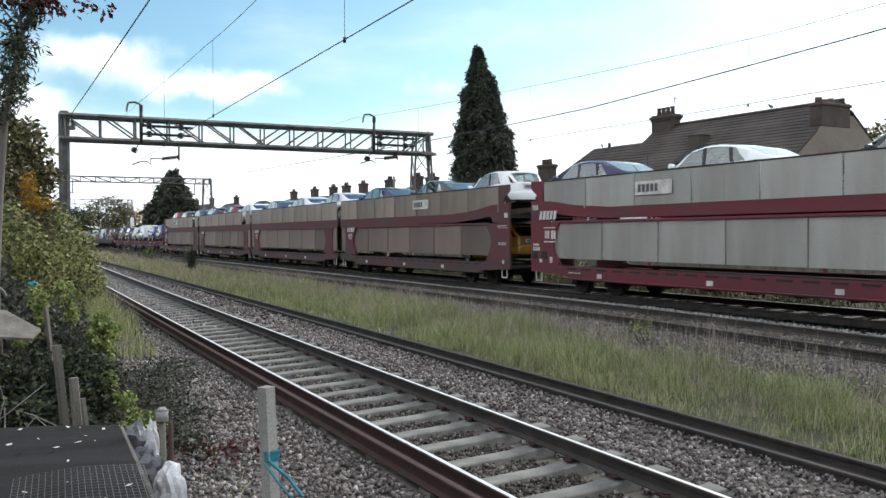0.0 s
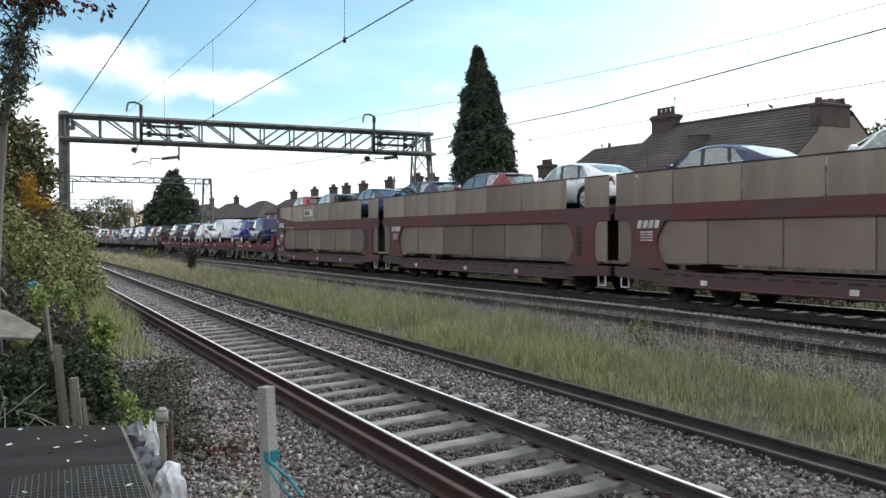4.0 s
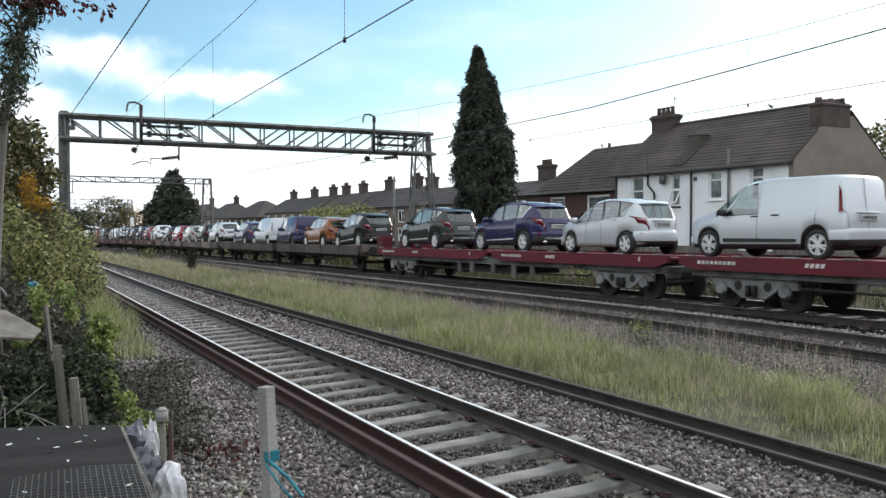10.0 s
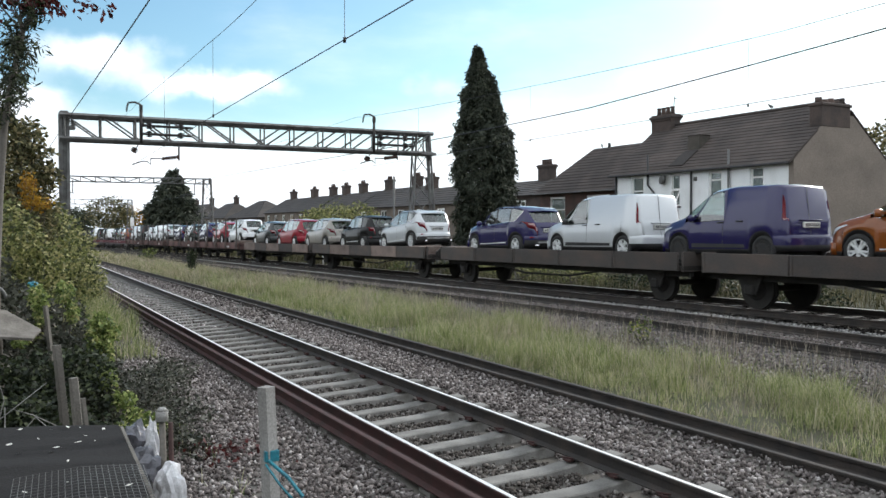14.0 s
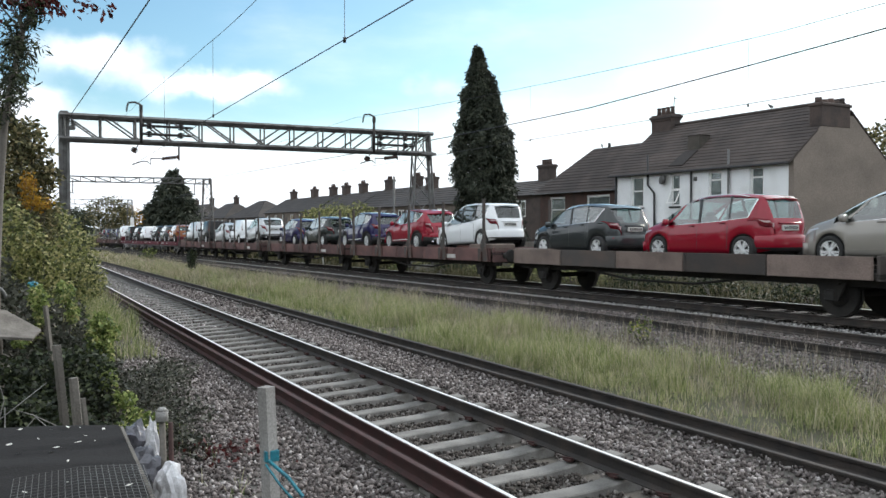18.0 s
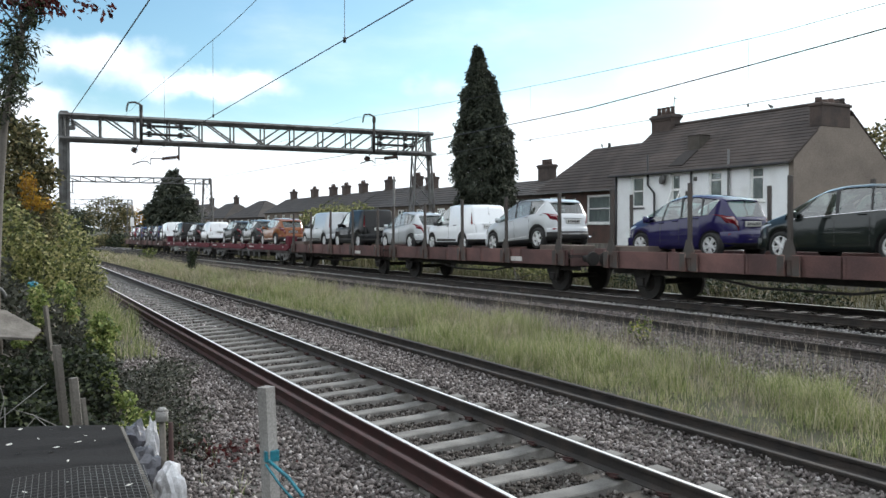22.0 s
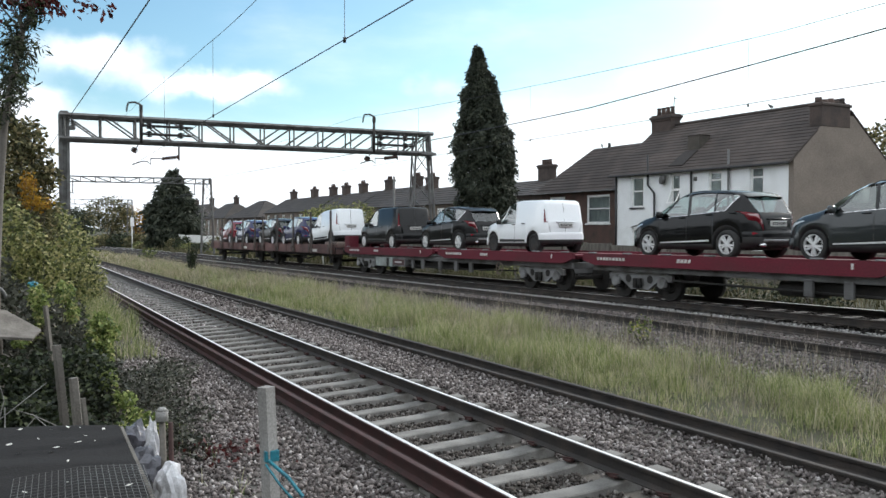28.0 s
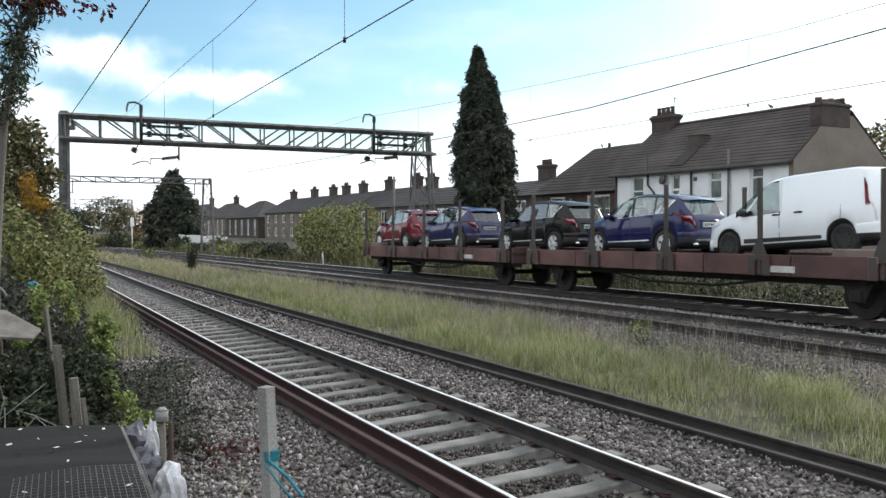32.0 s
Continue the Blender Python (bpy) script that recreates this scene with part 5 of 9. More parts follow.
def bogie(parent, y, base=1.8, pale=True):
    key = ("bogie", base, pale)
    if key not in PARTS:
        b = bm_new()
        for s in (-1, 1):
            x = s * 1.0
            h = base / 2
            pts = [(-h - 0.32, 0.5), (-h - 0.32, 0.66), (-h - 0.1, 0.74), (h + 0.1, 0.74), (h + 0.32, 0.66), (h + 0.32, 0.5), (h - 0.22, 0.48), (0.34, 0.26), (-0.34, 0.26), (-h + 0.22, 0.48)]
            plate(b, [(x - 0.05, yy, z) for yy, z in pts], (1, 0, 0), 0.1)
            for yy in (-h, h):
                rod(b, (x + s * 0.05, yy, 0.46), (x + s * 0.14, yy, 0.46), 0.16, 0.13, 12)
                box(b, x - 0.08, x + 0.12 * s, yy - 0.16, yy + 0.16, 0.36, 0.56, 0.03)
            for yy in (-0.42, 0.0, 0.42):
                rod(b, (x + s * 0.02, yy, 0.54 - 0.12 * (yy == 0)), (x + s * 0.062, yy, 0.54 - 0.12 * (yy == 0)), 0.11, n=10, slot=1)
            for d in (-0.09, 0.09):
                rod(b, (x + s * 0.12, d, 0.3), (x + s * 0.12, d, 0.56), 0.06, n=8, slot=1)
        box(b, -0.95, 0.95, -0.2, 0.2, 0.45, 0.75, 0.03, slot=1)
        me = to_mesh("bogie", b)
        me.materials.append(M["bogie"] if pale else M["grime"])
        me.materials.append(M["grime"])
        PARTS[key] = me
    o = part_of("bogie", PARTS[key], parent, "grey cast bogie frame" if pale else "")
    o.matrix_basis = pose(0, y, 0)
    for yy in (-base / 2, base / 2):
        axle(o, yy, 0.4)
    return o


def buffers(parent, y, way):
    for s in (-0.87, 0.87):
        b = bm_new()
        rod(b, (s, y, 1.02), (s, y + way * 0.35, 1.02), 0.1, n=12)
        rod(b, (s, y + way * 0.35, 1.02), (s, y + way * 0.41, 1.02), 0.22, 0.2, 16)
        part("buffer", b, M["grime"], parent)
    b = bm_new()
    tube(b, [(0, y, 1.0), (0, y + way * 0.5, 0.95)], 0.05)
    part("coupling", b, M["grime"], parent)
    b = bm_new()
    tube(b, [(0.35, y, 1.0), (0.35, y + way * 0.3, 0.6), (0.3, y + way * 0.55, 0.75)], 0.03)
    part("brake_hose", b, M["black_plastic"], parent)


def bars(parent, x, y0, y1, z0, z1, n, mat, name="lettering", label="", lean=0.0):
    """A word drawn as a run of plain bars on the side of a wagon."""
    b = bm_new()
    step = (y1 - y0) / n
    for i in range(n):
        a = y0 + i * step
        plate(b, [(x, a, z0), (x, a + step * 0.72, z0), (x, a + step * 0.72 - lean, z1), (x, a - lean, z1)], (-1, 0, 0), 0.006)
    part(name, b, mat, parent, label)


def panel_mesh(y, z, ribs=True):
    key = ("panel", round(y, 2), round(z, 2), ribs)
    if key not in PARTS:
        b = bm_new()
        box(b, -0.012, 0.012, 0, y - 0.025, 0, z, 0.004)
        box(b, -0.03, -0.012, 0.0, 0.05, 0, z, 0.006)
        for f in ((0.5,) if ribs else ()):
            box(b, -0.017, -0.012, y * f - 0.012, y * f + 0.012, 0.02, z - 0.02, 0)
        PARTS[key] = to_mesh("panel", b)
        PARTS[key].materials.append(None)
    return PARTS[key]


def double_deck(length, bright, notch, flat_ends, name_at):
    """A two-deck car carrier from y = 0 to length, its rails at z = 0. An outer end has a hooked arm and a raised band; a flat end
    joins the next wagon of its pair, with panels to the very end and a set-back screen below."""
    w = thing("double_deck_wagon", "grimy maroon and grey two-deck car carrier with steel mesh sides", "railway wagon", "car carrier wagons")
    red, pan = ("crimson_faded", "panel_pale") if bright else ("maroon", "panel")
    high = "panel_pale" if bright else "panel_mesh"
    sole = "crimson_faded" if bright else "maroon_grimy"
    L = length
    for side in (-1, 1):
        x = side * HALF
        t = -side * 0.06
        # sole bar, deepest in the middle
        b = bm_new()
        plate(b, [(x, 0.0, 0.6), (x, 1.6, 0.52), (x, 2.6, 0.4), (x, L - 2.6, 0.4), (x, L - 1.6, 0.52), (x, L, 0.6), (x, L, 0.86), (x, L - 1.2, 0.86), (x, L - 1.7, 0.8), (x, 1.7, 0.8), (x, 1.2, 0.86), (x, 0, 0.86)], (-side, 0, 0), 0.08)
        part("sole_bar", b, M[sole], w)
        b = bm_new()
        box(b, x - side * 0.005, x + side * 0.04, 1.6, L - 1.6, 0.42, 0.46, 0.01)
        part("sole_flange", b, M[sole], w)
        # band between the decks
        b = bm_new()
        outer = [(0, 2.12, 2.8), (1.0, 2.14, 2.75), (1.15, 2.38, 2.74), (2.2, 2.27, 2.6), (3.5, 2.2, 2.52), (3.8, 2.19, 2.5)]
        flat = [(0, 2.12, 2.5), (3.8, 2.12, 2.5)]
        ends = [flat if e in flat_ends else outer for e in (0, 1)]
        lower = [(x, a, lo) for a, lo, hi in ends[0]] + [(x, L - a, lo) for a, lo, hi in ends[1][::-1]]
        upper = [(x, a, hi) for a, lo, hi in ends[0]] + [(x, L - a, hi) for a, lo, hi in ends[1][::-1]]
        plate(b, lower + upper[::-1], (-side, 0, 0), 0.07)
        part("deck_band", b, M[red], w)
        b = bm_new()
        box(b, x - side * 0.05, x + side * 0.004, 1.3, L - 1.3, 2.08, 2.15, 0.01)
        part("panel_rail", b, M[red], w)
        for q in range(18):
            key = ("slot",)
            if key not in PARTS:
                b = bm_new()
                box(b, -0.003, 0.003, 0, 0.42, 0, 0.05)
                PARTS[key] = to_mesh("slot", b)
                PARTS[key].materials.append(M["grime"])
            part_of("slot", PARTS[key], w, "narrow dark slot in the sole bar").matrix_basis = pose(x + side * 0.004, 1.9 + q * (L - 4.2) / 17.0, 0.7)
        for e, sg in ((0.0, 1), (L, -1)):
            is_flat = (0 if sg == 1 else 1) in flat_ends
            b = bm_new()
            for ya, yb, za, zb in ((0.2, 0.23, 0.3, 0.6), (0.5, 0.53, 0.3, 0.6), (0.23, 0.5, 0.3, 0.33)):
                box(b, x - side * 0.06, x - side * 0.03, min(e + sg * ya, e + sg * yb), max(e + sg * ya, e + sg * yb), za, zb)
            part("footstep", b, M["plate_white"], w, "pale stirrup footstep")
            if not is_flat:
                b = bm_new()
                hook = [(0.0, 3.39), (0.0, 3.2), (0.1, 3.1), (0.28, 2.98), (0.36, 2.8), (0.34, 2.7), (0.62, 2.7), (0.66, 3.1), (0.72, 3.39)]
                plate(b, [(x + side * 0.004, e + sg * a, z) for a, z in hook], (-side, 0, 0), 0.06)
                part("corner_arm", b, M[red], w, "hooked corner arm of the upper side")
        # end plates with a curved inner edge
        for e, sg in ((0.0, 1), (L, -1)):
            is_flat = (0 if sg == 1 else 1) in flat_ends
            b = bm_new()
            reach, root = (1.62, 0.55) if is_flat else (1.15, 0.0)
            inner = [(reach + 0.35 * (1 - math.sin(math.pi * i / 10)), 0.86 + (2.12 - 0.86) * i / 10) for i in range(11)]
            rim = [(root + (0.12 * math.sin(math.pi * i / 6) ** 0.5 if is_flat else 0.0), 2.12 - (2.12 - 0.86) * i / 6) for i in range(7)]
            plate(b, [(x + side * 0.003, e + sg * a, z) for a, z in inner + rim], (-side, 0, 0), 0.075)
            part("end_plate", b, M[red], w)
            if is_flat:
                b = bm_new()
                box(b, x - side * 0.05, x - side * 0.03, min(e + sg * 0.12, e + sg * 0.72), max(e + sg * 0.12, e + sg * 0.72), 0.98, 2.12)
                part("end_screen", b, M[pan], w)
            if notch and sg == 1 and side < 0:
                b = bm_new()
                box(b, x - 0.008, x - 0.003, 1.22, 1.44, 1.1, 1.98)
                lad = part("ladder_slot", b, M["grime"], w, "dark ladder slot in the end plate")
                b = bm_new()
                for q in range(4):
                    box(b, x - 0.025, x - 0.008, 1.22, 1.44, 1.2 + q * 0.21, 1.23 + q * 0.21)
                part("ladder_rung", b, M[red], lad)
        # lower mesh panels, set back, with a dark slot beneath
        n = 6
        step = (L - 2.3) / n
        for i in range(n):
            # far side hangs lower in darker steel, putting in the interior's darkness
            low = 1.02 if side < 0 else 0.9
            o = part_of("lower_panel", panel_mesh(step, 2.09 - low, False), w)
            o.material_slots[0].link = "OBJECT"
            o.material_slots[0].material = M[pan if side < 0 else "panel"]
            o.matrix_basis = pose(x - side * 0.07, 1.15 + i * step, low, 0, 0, 0) if side < 0 else pose(x - side * 0.07, 1.15 + (i + 1) * step, low, 0, 0, 180)
        # upper panels
        n = 7
        y0, y1 = 0.02 if 0 in flat_ends else 0.66, 0.02 if 1 in flat_ends else 0.66
        step = (L - y0 - y1) / n
        for i in range(n):
            pieces = ((0.0, 1.1), (1.95, step)) if notch and i == 0 and side < 0 else ((0.0, step),)
            for ya, yb in pieces:
                o = part_of("upper_panel", panel_mesh(yb - ya, 0.86), w)
                o.material_slots[0].link = "OBJECT"
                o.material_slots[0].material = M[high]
                o.matrix_basis = pose(x - side * 0.02, y0 + i * step + ya, 2.5) if side < 0 else pose(x - side * 0.02, y0 + i * step + yb, 2.5, 0, 0, 180)
        b = bm_new()
        box(b, x - side * 0.05, x + side * 0.01, y0 + 0.04, L - y1 - 0.04, 3.35, 3.385, 0.008)
        part("top_rail", b, M["grime"], w)
        for e in (0.45, L / 3, 2 * L / 3, L - 0.45):
            b = bm_new()
            box(b, x - side * 0.12, x - side * 0.09, e - 0.06, e + 0.06, 0.9, 2.2, 0.01)
            part("post", b, M[red], w)
    b = bm_new()
    box(b, -HALF + 0.09, HALF - 0.09, 0.05, L - 0.05, 0.62, 0.7)
    part("lower_deck", b, M["grime"], w)
    b = bm_new()
    box(b, -HALF + 0.08, HALF - 0.08, 0.02, L - 0.02, 2.3, 2.38)
    part("upper_deck", b, M["grime"], w)
    # signs on the side towards the near track: a white board with dark bars, a pale emblem
    x = -HALF - 0.005
    if name_at:
        by = L * name_at
        b = bm_new()
        box(b, x - 0.03, x - 0.015, by, by + 1.35, 2.76, 3.12, 0.004)
        board = part("sign_board", b, M["sign_white"], w, "white sign board with dark bars")
        bars(board, x - 0.031, by + 0.5, by + 1.28, 2.84, 3.04, 5, M["sign_dark"], "sign_bar")
    if 1 in flat_ends:
        bars(w, x - 0.004, L - 1.7, L - 0.85, 1.9, 2.1, 4, M["sign_white"], "emblem", "pale emblem in plain bars", 0.06)
        for q in range(4):
            bars(w, x - 0.004, L - 1.5, L - 0.85, 1.78 - q * 0.07, 1.81 - q * 0.07, 1, M["sign_white"], "lettering", "small pale markings")
    else:
        bars(w, x - 0.004, L - 1.3, L - 0.4, 2.2, 2.46, 5, M["sign_white"], "emblem", "pale emblem in plain bars", 0.06)
        for ya, yb, za, zb, k in ((1.05, 1.3, 1.6, 1.86, 2), (0.72, 0.98, 1.62, 1.86, 2), (0.68, 1.3, 1.5, 1.54, 7), (0.68, 1.3, 1.93, 1.96, 7), (0.1, 0.42, 1.4, 1.46, 3), (0.1, 0.48, 1.24, 1.36, 4), (0.42, 0.6, 0.88, 0.99, 1), (0.95, 1.15, 0.88, 1.06, 1), (1.9, 2.5, 0.6, 0.63, 4), (0.08, 0.38, 2.5, 2.66, 4)):
            bars(w, x - 0.004, L - yb, L - ya, za, zb, k, M["sign_white"], "lettering", "small pale markings")
    for ya, yb, za, zb, k in ((0.08, 0.3, 2.3, 2.46, 4), (0.12, 0.72, 2.02, 2.05, 8), (0.12, 0.72, 1.96, 1.98, 8), (0.16, 0.7, 1.45, 1.48, 6), (0.2, 0.64, 1.4, 1.42, 5), (0.3, 0.46, 0.78, 0.9, 1)):
        if 0 not in flat_ends:
            bars(w, x - 0.004, ya, yb, za, zb, k, M["sign_white"], "lettering", "small pale markings")
    for ya in () if 1 in flat_ends else (L - 0.36, L - 0.86):
        b = bm_new()
        box(b, x - 0.012, x + 0.002, ya, ya + 0.3, 0.98, 1.22, 0.01)
        part("cover_plate", b, M["grime"], w, "square dark cover plate")
    for q in (L * 0.3, L * 0.52, L * 0.78):
        bars(w, x - 0.004, q, q + 0.28, 0.5, 0.62, 1, M["sign_white"], "label_plate", "small pale plate")
    for y in (1.9, 3.4, L - 3.4, L - 1.9):
        axle(w, y, 0.36)
    b = bm_new()
    for i in range(6):
        y = 4.6 + i * (L - 9.2) / 5
        box(b, -HALF + 0.1, HALF - 0.1, y - 0.1, y + 0.1, 0.35, 0.64, 0.02)
    box(b, -0.3, 0.3, 1.0, L - 1.0, 0.4, 0.64, 0.02)
    part("underframe", b, M["grime"], w)
    return w


def flat_red(length, head_rear, head_front, boxes):
    """A crimson flat wagon of two decks on a pair of bogies; y = 0 is the end nearer the train's front."""
    w = thing("flat_wagon", "crimson flat car-carrier wagon with grey underframe on bogies", "railway wagon", "red flat wagons")
    L = length
    mid = L * 0.48
    for a, c in ((0.05, mid - 0.22), (mid + 0.22, L - 0.05)):
        d = bm_new()
        plate(d, [(-HALF, a, 0.92 + 0.1), (-HALF, a + 0.5, 0.88), (-HALF, c - 0.5, 0.88), (-HALF, c, 1.0), (-HALF, c, 1.2), (-HALF, a, 1.2)], (1, 0, 0), 0.1)
        side = part("side_beam", d, M["crimson"], w)
        d = bm_new()
        plate(d, [(HALF, a, 0.92 + 0.1), (HALF, a + 0.5, 0.88), (HALF, c - 0.5, 0.88), (HALF, c, 1.0), (HALF, c, 1.2), (HALF, a, 1.2)], (-1, 0, 0), 0.1)
        part("side_beam", d, M["crimson"], w)
        d = bm_new()
        for x in (-0.78, 0.78):
            box(d, x - 0.36, x + 0.36, a + 0.05, c - 0.05, 1.08, 1.14, 0.01)
        part("wheel_track", d, M["crimson"], w)
        n = int((c - a) / 1.3)
        for i in range(n):
            y = a + 0.4 + i * (c - a - 0.8) / max(1, n - 1)
            d = bm_new()
            box(d, -HALF - 0.012, -HALF + 0.08, y - 0.16, y + 0.16, 1.2, 1.235, 0.008)
            part("lashing_plate", d, M["bogie"], w, "pale worn lashing plate")
        bars(side, -HALF - 0.004, (a + c) / 2 + 0.6, (a + c) / 2 + 1.1, 1.02, 1.11, 4, M["sign_white"], "emblem", "pale emblem in plain bars", 0.03)
        bars(side, -HALF - 0.004, c - 1.8, c - 0.6, 1.02, 1.1, 9, M["sign_white"], "lettering", "small pale markings")
        bars(side, -HALF - 0.004, a + 1.0, a + 1.08, 1.02, 1.14, 1, M["sign_white"], "lettering", "small pale mark")
    d = bm_new()
    for x in (-1.12, 1.12):
        box(d, x - 0.05, x + 0.05, 0.3, L - 0.3, 0.72, 0.9, 0.015)
    box(d, -1.1, 1.1, L * 0.3, L * 0.7, 0.78, 0.88, 0.01)
    for i in range(9):
        y = 0.8 + i * (L - 1.6) / 8
        box(d, -1.12, 1.12, y - 0.06, y + 0.06, 0.7, 0.88, 0.01)
    part("underframe", d, M["grey_frame"], w, "grey steel underframe")
    bogie(w, 2.1), bogie(w, L - 2.1)
    d = bm_new()
    rod(d, (-0.75, L * 0.6, 0.52), (-0.75, L * 0.6 + 1.1, 0.52), 0.17, n=14)
    part("air_tank", d, M["grime"], w, "grimy cylindrical air tank")
    for ya, yb, za, mat in (((L - 5.2, L - 3.5, 0.4, "box_pale"), (L - 6.5, L - 5.25, 0.42, "grey_frame")) if boxes else ()):
        d = bm_new()
        box(d, -1.24, -0.8, ya, yb, za, 0.8, 0.015)
        e = part("equipment_box", d, M[mat], w, "pale grey-green equipment box" if mat == "box_pale" else "grey equipment box with a sunk panel")
        if mat == "grey_frame":
            d = bm_new()
            box(d, -1.248, -1.238, ya + 0.09, yb - 0.09, za + 0.08, 0.72)
            part("sunk_panel", d, M["maroon_grimy"], e)
            d = bm_new()
            box(d, -1.256, -1.24, ya + 0.3, yb - 0.3, za + 0.16, za + 0.22)
            part("label_strip", d, M["sign_white"], e)
        else:
            d = bm_new()
            box(d, -1.25, -1.238, ya + 0.3, ya + 0.52, za + 0.02, 0.76)
            part("latch_panel", d, M["grime"], e)
    for y in (L * 0.34, L * 0.4, L * 0.47, L * 0.55, L * 0.6):
        d = bm_new()
        box(d, -1.2, -1.12, y, y + 0.22, 0.4, 0.76, 0.01)
        part("hanger", d, M["grey_frame"], w, "grey hanger bracket under the beam")
    d = bm_new()
    tube(d, [(-1.05, 3.4, 0.55), (-1.05, L * 0.45, 0.45), (-1.05, L - 3.4, 0.55)], 0.03)
    box(d, -0.9, 0.9, L * 0.42, L * 0.62, 0.42, 0.7, 0.03)
    part("brake_gear", d, M["grime"], w)
    d = bm_new()
    n = 18
    y, r = 4.2, 0.2
    tube(d, [(-1.25, y + r * math.cos(2 * math.pi * i / n), 0.62 + r * math.sin(2 * math.pi * i / n)) for i in range(n + 1)], 0.018)
    for i in range(4):
        rod(d, (-1.25, y, 0.62), (-1.25, y + r * math.cos(i * math.pi / 2 + 0.4), 0.62 + r * math.sin(i * math.pi / 2 + 0.4)), 0.014)
    part("brake_wheel", d, M["tan_board"], w, "small ochre brake handwheel")
    for flag, y, sg in ((head_rear, 0.05, 1), (head_front, L - 0.05, -1)):
        if flag:
            for x in (-HALF + 0.02, -0.2, 0.75):
                d = bm_new()
                box(d, x, x + 0.5, min(y, y + sg * 0.55), max(y, y + sg * 0.55), 1.14, 1.72, 0.02)
                part("end_stop", d, M["crimson"], w, "upright crimson end stop")
            buffers(w, y, -sg)
    return w


def low_side(length, mat, stakes, tan, head_rear, head_front, pale_every=0):
    """A four-wheel platform wagon with low sides; with or without upright stakes."""
    w = thing("platform_wagon", ("rusty brown platform wagon with tall steel stakes" if stakes else "dark brown platform wagon with low drop sides"), "railway wagon", "brown platform wagons")
    L = length
    n = 5
    step = (L - 0.4) / n
    for side in (-1, 1):
        x = side * HALF
        for i in range(n):
            key = ("board", round(step, 3))
            if key not in PARTS:
                b = bm_new()
                box(b, -0.03, 0.03, 0.02, step - 0.02, 0.0, 0.46, 0.008)
                box(b, -0.045, -0.03, 0.02, 0.09, 0.0, 0.46, 0.004)
                box(b, -0.045, -0.03, step - 0.09, step - 0.02, 0.0, 0.46, 0.004)
                PARTS[key] = to_mesh("side_board", b)
                PARTS[key].materials.append(None)
            o = part_of("side_board", PARTS[key], w)
            o.material_slots[0].link = "OBJECT"
            o.material_slots[0].material = M["tan_board"] if (tan and i % 2 == pale_every) else M[mat]
            o.matrix_basis = pose(x, 0.2 + i * step, 0.82, 0, 0, 0) if side < 0 else pose(x, 0.2 + (i + 1) * step, 0.82, 0, 0, 180)
        if stakes:
            for i in range(5):
                y = 0.55 + i * (L - 1.1) / 4
                key = ("stake",)
                if key not in PARTS:
                    b = bm_new()
                    box(b, -0.04, 0.04, -0.055, 0.055, -0.42, 1.72, 0.012)
                    plate(b, [(-0.06, -0.22, -0.1), (-0.06, 0.22, -0.1), (-0.06, 0.07, 0.34), (-0.06, -0.07, 0.34)], (1, 0, 0), 0.05)
                    box(b, -0.07, -0.03, -0.3, -0.09, -0.44, 0.02, 0.01, slot=1)
                    box(b, -0.07, -0.03, 0.09, 0.3, -0.44, 0.02, 0.01, slot=1)
                    PARTS[key] = to_mesh("stake", b)
                    PARTS[key].materials.append(M["stake_steel"])
                    PARTS[key].materials.append(M["stake_foot"])
                o = part_of("stake", PARTS[key], w, "tall rusty steel stake")
                o.matrix_basis = pose(x + side * 0.05, y, 1.26, 0, 0, 0 if side < 0 else 180)
    b = bm_new()
    box(b, -HALF + 0.05, HALF - 0.05, 0.1, L - 0.1, (1.04 if stakes else 0.84), (1.14 if stakes else 0.94))
    part("deck", b, M["grime"], w)
    b = bm_new()
    for x in (-0.95, 0.95):
        box(b, x - 0.06, x + 0.06, 0.15, L - 0.15, 0.66, 1.02, 0.01)
    for i in range(6):
        y = 0.5 + i * (L - 1) / 5
        box(b, -1.2, 1.2, y - 0.05, y + 0.05, 0.86, 1.02)
    tube(b, [(-0.95, 3.6, 0.7), (-0.95, L / 2 - 1.2, 0.5), (-0.95, L / 2 + 1.2, 0.5), (-0.95, L - 3.6, 0.7)], 0.035)
    part("underframe", b, M["grime"], w)
    for y in (1.35, L - 1.35):
        axle(w, y, 0.46)
        for s in (-1, 1):
            b = bm_new()
            plate(b, [(s * 1.06, y - 0.42, 0.86), (s * 1.06, y + 0.42, 0.86), (s * 1.06, y + 0.16, 0.34), (s * 1.06, y - 0.16, 0.34)], (-s, 0, 0), 0.04)
            part("axle_guard", b, M["grime"], w)
            b = bm_new()
            low = [(-0.6 + q * 0.09, 0.82 - q * 0.03) for q in range(5)]
            steps = [p for a, z in low for p in ((a, z), (a + 0.09, z))]
            plate(b, [(s * 1.125, y - 0.6, 0.85)] + [(s * 1.125, y + a, z) for a, z in steps] + [(s * 1.125, y - a, z) for a, z in steps[::-1]] + [(s * 1.125, y + 0.6, 0.85)], (-s, 0, 0), 0.06)
            part("leaf_spring", b, M["grime"], w)
    for flag, y, sg in ((head_rear, 0.1, 1), (head_front, L - 0.1, -1)):
        b = bm_new()
        box(b, -HALF + 0.05, HALF - 0.05, min(y, y + sg * 0.08), max(y, y + sg * 0.08), 0.8, 1.3, 0.01)
        part("end_board", b, M[mat], w)
        if flag:
            buffers(w, y - sg * 0.1, -sg)
            b = bm_new()
            box(b, -HALF + 0.1, -0.4, min(y, y + sg * 1.7), max(y, y + sg * 1.7), 0.96 if not stakes else 1.16, 1.3 if not stakes else 1.42, 0.02)
